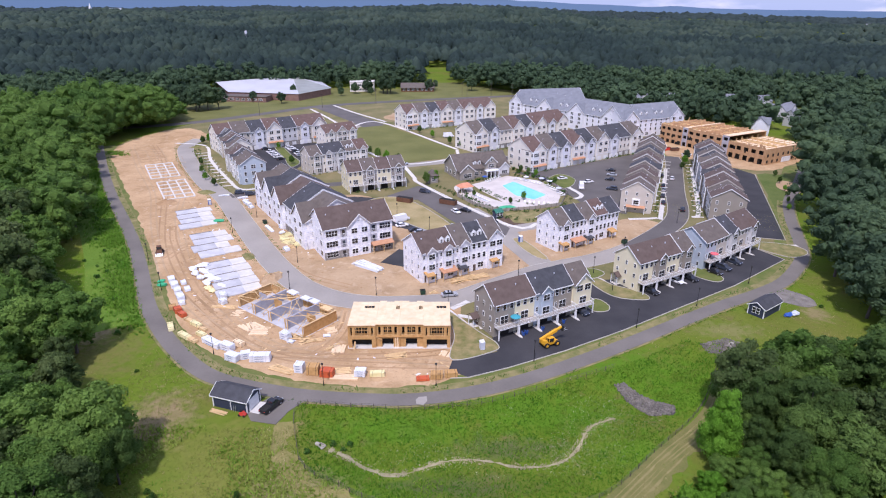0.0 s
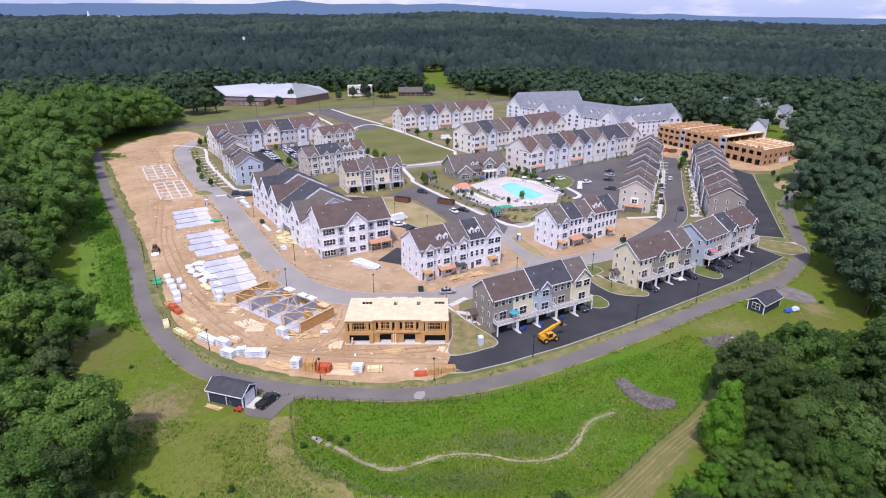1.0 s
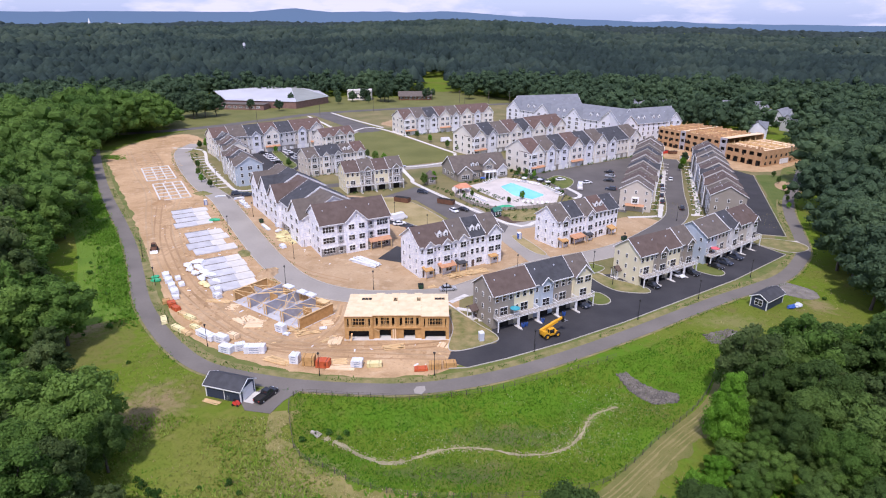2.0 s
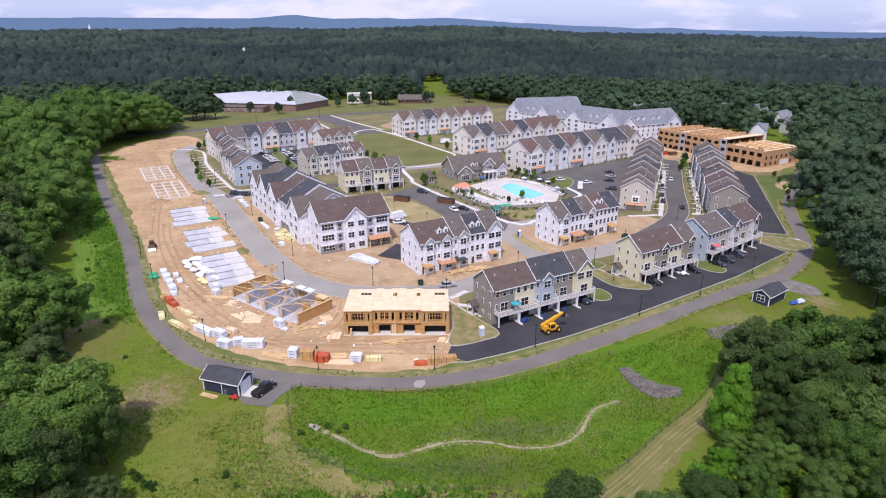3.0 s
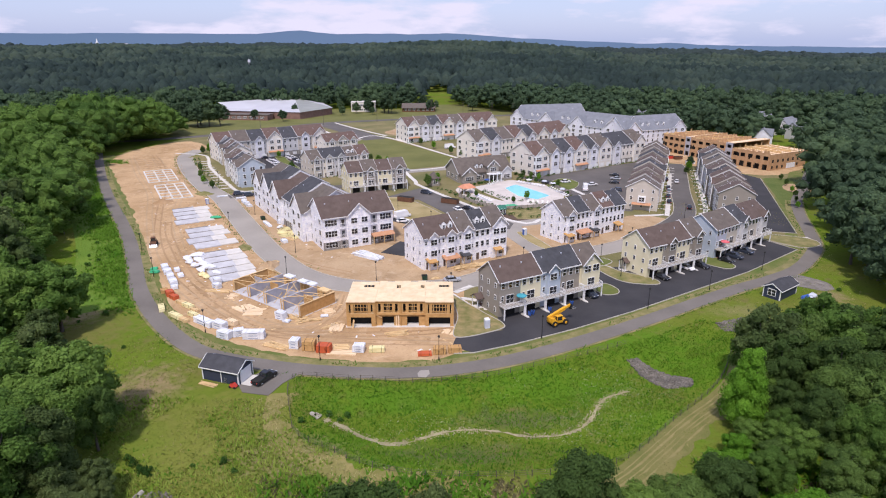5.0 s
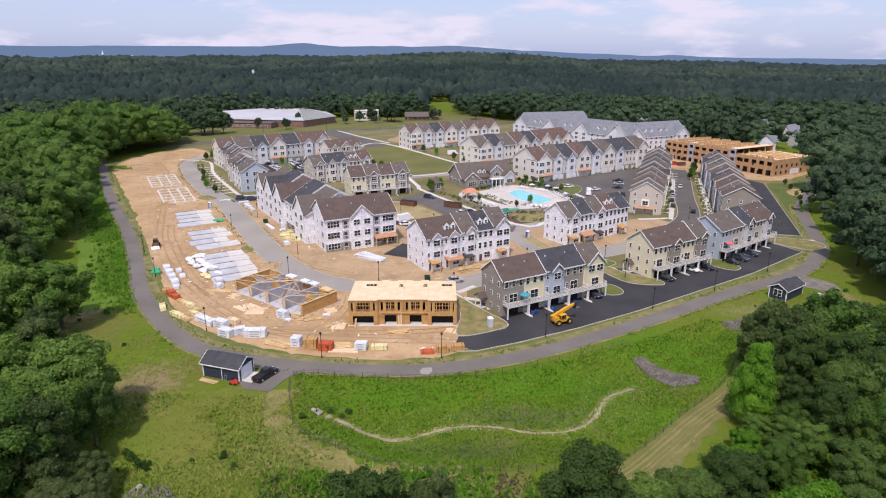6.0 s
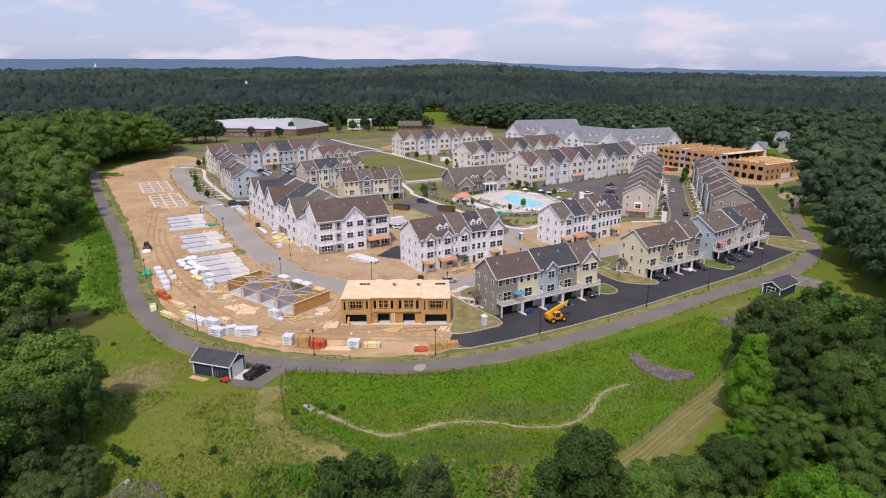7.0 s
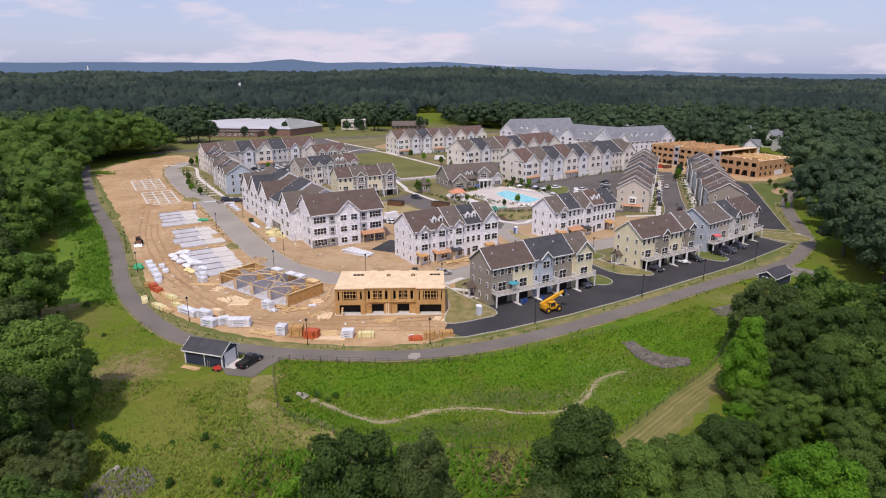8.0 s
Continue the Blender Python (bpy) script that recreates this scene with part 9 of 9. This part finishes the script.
# planting along the house fronts
gb = "small garden shrub beside a house front"
for i in range(10):
    shrub(12 + i * 1.6 + rs.uniform(-0.5, 0.5), 262 + i * 1.1, rs.uniform(0.7, 1.2), i, gb)
    shrub(34 + rs.uniform(-1.5, 1.5) + i * 0.9, 285 - i * 1.6, rs.uniform(0.9, 1.8), i, gb)
    shrub(9.5 + i * 1.3, 240 - i * 1.7 + rs.uniform(-1, 1), rs.uniform(0.7, 1.4), i, gb)
# low planting along garden edges, joined
def planting(name, lines, label, step=1.1, jitter=0.7, h0=0.5, h1=1.2):
    r = np.random.default_rng(41)
    out = []
    for pts in lines:
        for q in spline(pts, step):
            if r.uniform() < 0.2:
                continue
            h = r.uniform(h0, h1)
            x, y = q.x + r.normal(0, jitter), q.y + r.normal(0, jitter)
            out.append(leaf_cloud(r, [(x, y, 0.4 * h, 0.6 * h, 0.6 * h, 0.5 * h), (x + 0.3 * h, y + 0.2 * h, 0.6 * h, 0.4 * h, 0.4 * h, 0.4 * h)], 46, 0.2 * h))
    tagged(new(name, tri_mesh(name, np.concatenate(out), [L_SHRUB])), label, "planting", kind="stuff")


planting("garden_planting", [[(11, 262), (18, 268), (25, 275), (36, 271), (47, 264), (53, 241)], [(10, 258), (8.5, 250), (12, 236), (19, 225), (30, 221), (44, 224), (53, 237)], [(16, 250), (22, 241.5), (30, 233), (43, 228)], [(-2, 256), (6, 242), (14, 228), (22, 214)], [(24, 214), (34, 210)], [(34, 278), (42, 275), (50, 262)]], "low green shrubs and perennials round the pool garden")
planting("garden_planting", [[(42, 277), (60, 290), (84, 306), (106, 320)], [(17, 317), (40, 332), (70, 353)], [(-22, 377), (0, 389), (30, 406)], [(-36, 245), (-26, 249), (-16, 254)], [(-60, 272), (-48, 281), (-38, 288)]], "narrow shrub beds along apartment fronts", 1.4, 0.5, 0.5, 1.1)
planting("garden_planting", [[(-133, 322), (-122, 299), (-110, 276), (-99, 256)], [(-131.5, 324.5), (-118, 297), (-106, 274), (-96, 256)], [(80.6, 218.6), (105.6, 284)], [(124, 301), (97, 216)], [(122.4, 301.5), (95.6, 216.5)]], "front garden shrubs along the terraces", 1.6, 0.5, 0.35, 0.8)
# young street trees
young = "slim young street tree"
for i, (x, y, h) in enumerate(((-44, 322, 5), (-38, 314, 5), (-33, 306, 6), (-28, 300, 6), (-22, 297.5, 5), (-7, 258, 6), (-3, 262, 6), (13, 241, 3), (27, 231, 3), (33, 236.5, 4), (47, 258, 3), (50, 262, 3), (43, 272, 3.6), (40, 276, 3.6), (37, 280, 3.6), (-131, 340, 6), (-128, 346, 7), (-134, 338, 5), (111, 303, 5), (108, 300, 4.5), (124, 304, 6), (120, 296, 5), (115, 286, 4), (150, 262, 3.5), (146, 250, 3), (143, 242, 3), (139, 234, 2.6), (134, 224, 3), (154, 274, 3.2), (-112, 276, 4), (-106, 264, 4), (-99, 255, 4), (-118, 292, 4), (60, 330, 5), (10, 330, 5), (4, 340, 5), (-6, 357, 5), (-14, 370, 5), (-74, 293, 5), (-89, 327, 4))):
    tree(x, y, h, i, 0, 0.8, i % 3 == 0, young)
big = "broad dark tree standing beyond the road"
for i, (x, y, h) in enumerate(((-172, 452, 20), (-178, 446, 18), (-166, 458, 17), (-182, 462, 21), (-190, 452, 19), (-126, 484, 9), (-150, 492, 9), (-48, 540, 21), (-52, 545, 19), (-66, 548, 12), (-76, 540, 10), (-80, 566, 14), (-12, 556, 11), (-20, 600, 12), (-86, 526, 8), (26, 560, 14))):
    tree(x, y, h, i, 0, 1.1, False, big)

# garden walks of the street terraces
for i in range(12):
    t = (i + 0.5) / 12
    x, y = -125.0 + 36.5 * t, 320 - 66 * t
    tagged(part("pavement_walk", ribbon([Vector((x - 5.6, y - 2.6, 0)), Vector((x - 0.3, y - 0.1, 0))], 1.0, -0.1, 0.1), CONCRETE), "narrow concrete garden walk", "footway", kind="structure")
for i in range(13):
    t = (i + 0.5) / 13
    x, y = 79.5 + 32 * t, 220 + 85 * t
    tagged(part("pavement_walk", ribbon([Vector((x + 0.2, y, 0)), Vector((x + 4.5, y - 1.7, 0))], 0.9, -0.1, 0.1), CONCRETE), "narrow concrete garden walk", "footway", kind="structure")
    x, y = 125 - 28 * t, 298 - 86 * t
    tagged(part("pavement_walk", ribbon([Vector((x - 0.2, y, 0)), Vector((x - 3.6, y + 1.2, 0))], 0.9, -0.1, 0.1), CONCRETE), "narrow concrete garden walk", "footway", kind="structure")

# weeds along the edges of path and street, and scraps on the dirt
ex, ey = [], []
rw = np.random.default_rng(31)
for line, offs, dens in ((path_line[18:-40], (2.3, 3.6), 5), (path_line, (-3.2, -2.1), 3), (spline(S1, 2.0)[:110], (4.2, 5.2), 2), (spline(S1, 2.0)[:110], (-5.6, -4.2), 3)):
    for a, b in zip(line, line[1:]):
        d = (b - a).normalized()
        for _ in range(dens):
            if noise.noise((a.x * 0.09, a.y * 0.09, offs[0])) > -0.12:
                q = a + (b - a) * rw.uniform() + Vector((-d.y, d.x, 0)) * rw.uniform(*offs)
                ex.append(q.x)
                ey.append(q.y)
tufts("verge_weeds", np.array(ex), np.array(ey), rw, 0.15, 0.45, 0.3, 5, L_LUSH, "weeds and thin grass along path and kerbs")
SITE = [(-150, 300), (-120, 240), (-95, 196), (-78, 166), (-62, 136), (-44, 120), (-24, 111), (0, 111), (4, 120), (-18, 140), (-34, 142), (-56, 162), (-80, 206), (-106, 250), (-134, 310)]
YARD = [(-66, 210), (-50, 182), (-36, 163), (-20, 151), (4, 153), (18, 164), (-6, 156), (-22, 172), (-38, 172), (-60, 212)]
g = Geo()
rr = np.random.default_rng(17)
for poly, n in ((SITE, 1300), (YARD, 350)):
    xs, ys = rr.uniform(-150, 20, n * 6), rr.uniform(110, 310, n * 6)
    ok = inside(poly, xs, ys)
    for x, y in list(zip(xs[ok], ys[ok]))[:n]:
        s = rr.uniform(0.06, 0.24)
        m = at(float(x), float(y), float(rr.uniform(0, 180)), 0.03)
        l = s * rr.uniform(1, 3)
        k = int(rr.choice(3, p=(0.82, 0.11, 0.07)))
        g.solid([m @ Vector(q) for q in ((-l, -s, 0), (l, -s, 0), (l * 0.8, s, 0), (-l, s, 0))], [m @ Vector(q) for q in ((-l * 0.8, -s * 0.7, s * 0.5), (l * 0.8, -s * 0.6, s * 0.4), (l * 0.6, s * 0.7, s * 0.5), (-l * 0.8, s * 0.7, s * 0.3))], k)
tagged(part("site_scraps", g, [TRACK, STUD, PACKWRAP]), "clods, wood offcuts and plastic scraps strewn on dirt", "debris", kind="stuff")
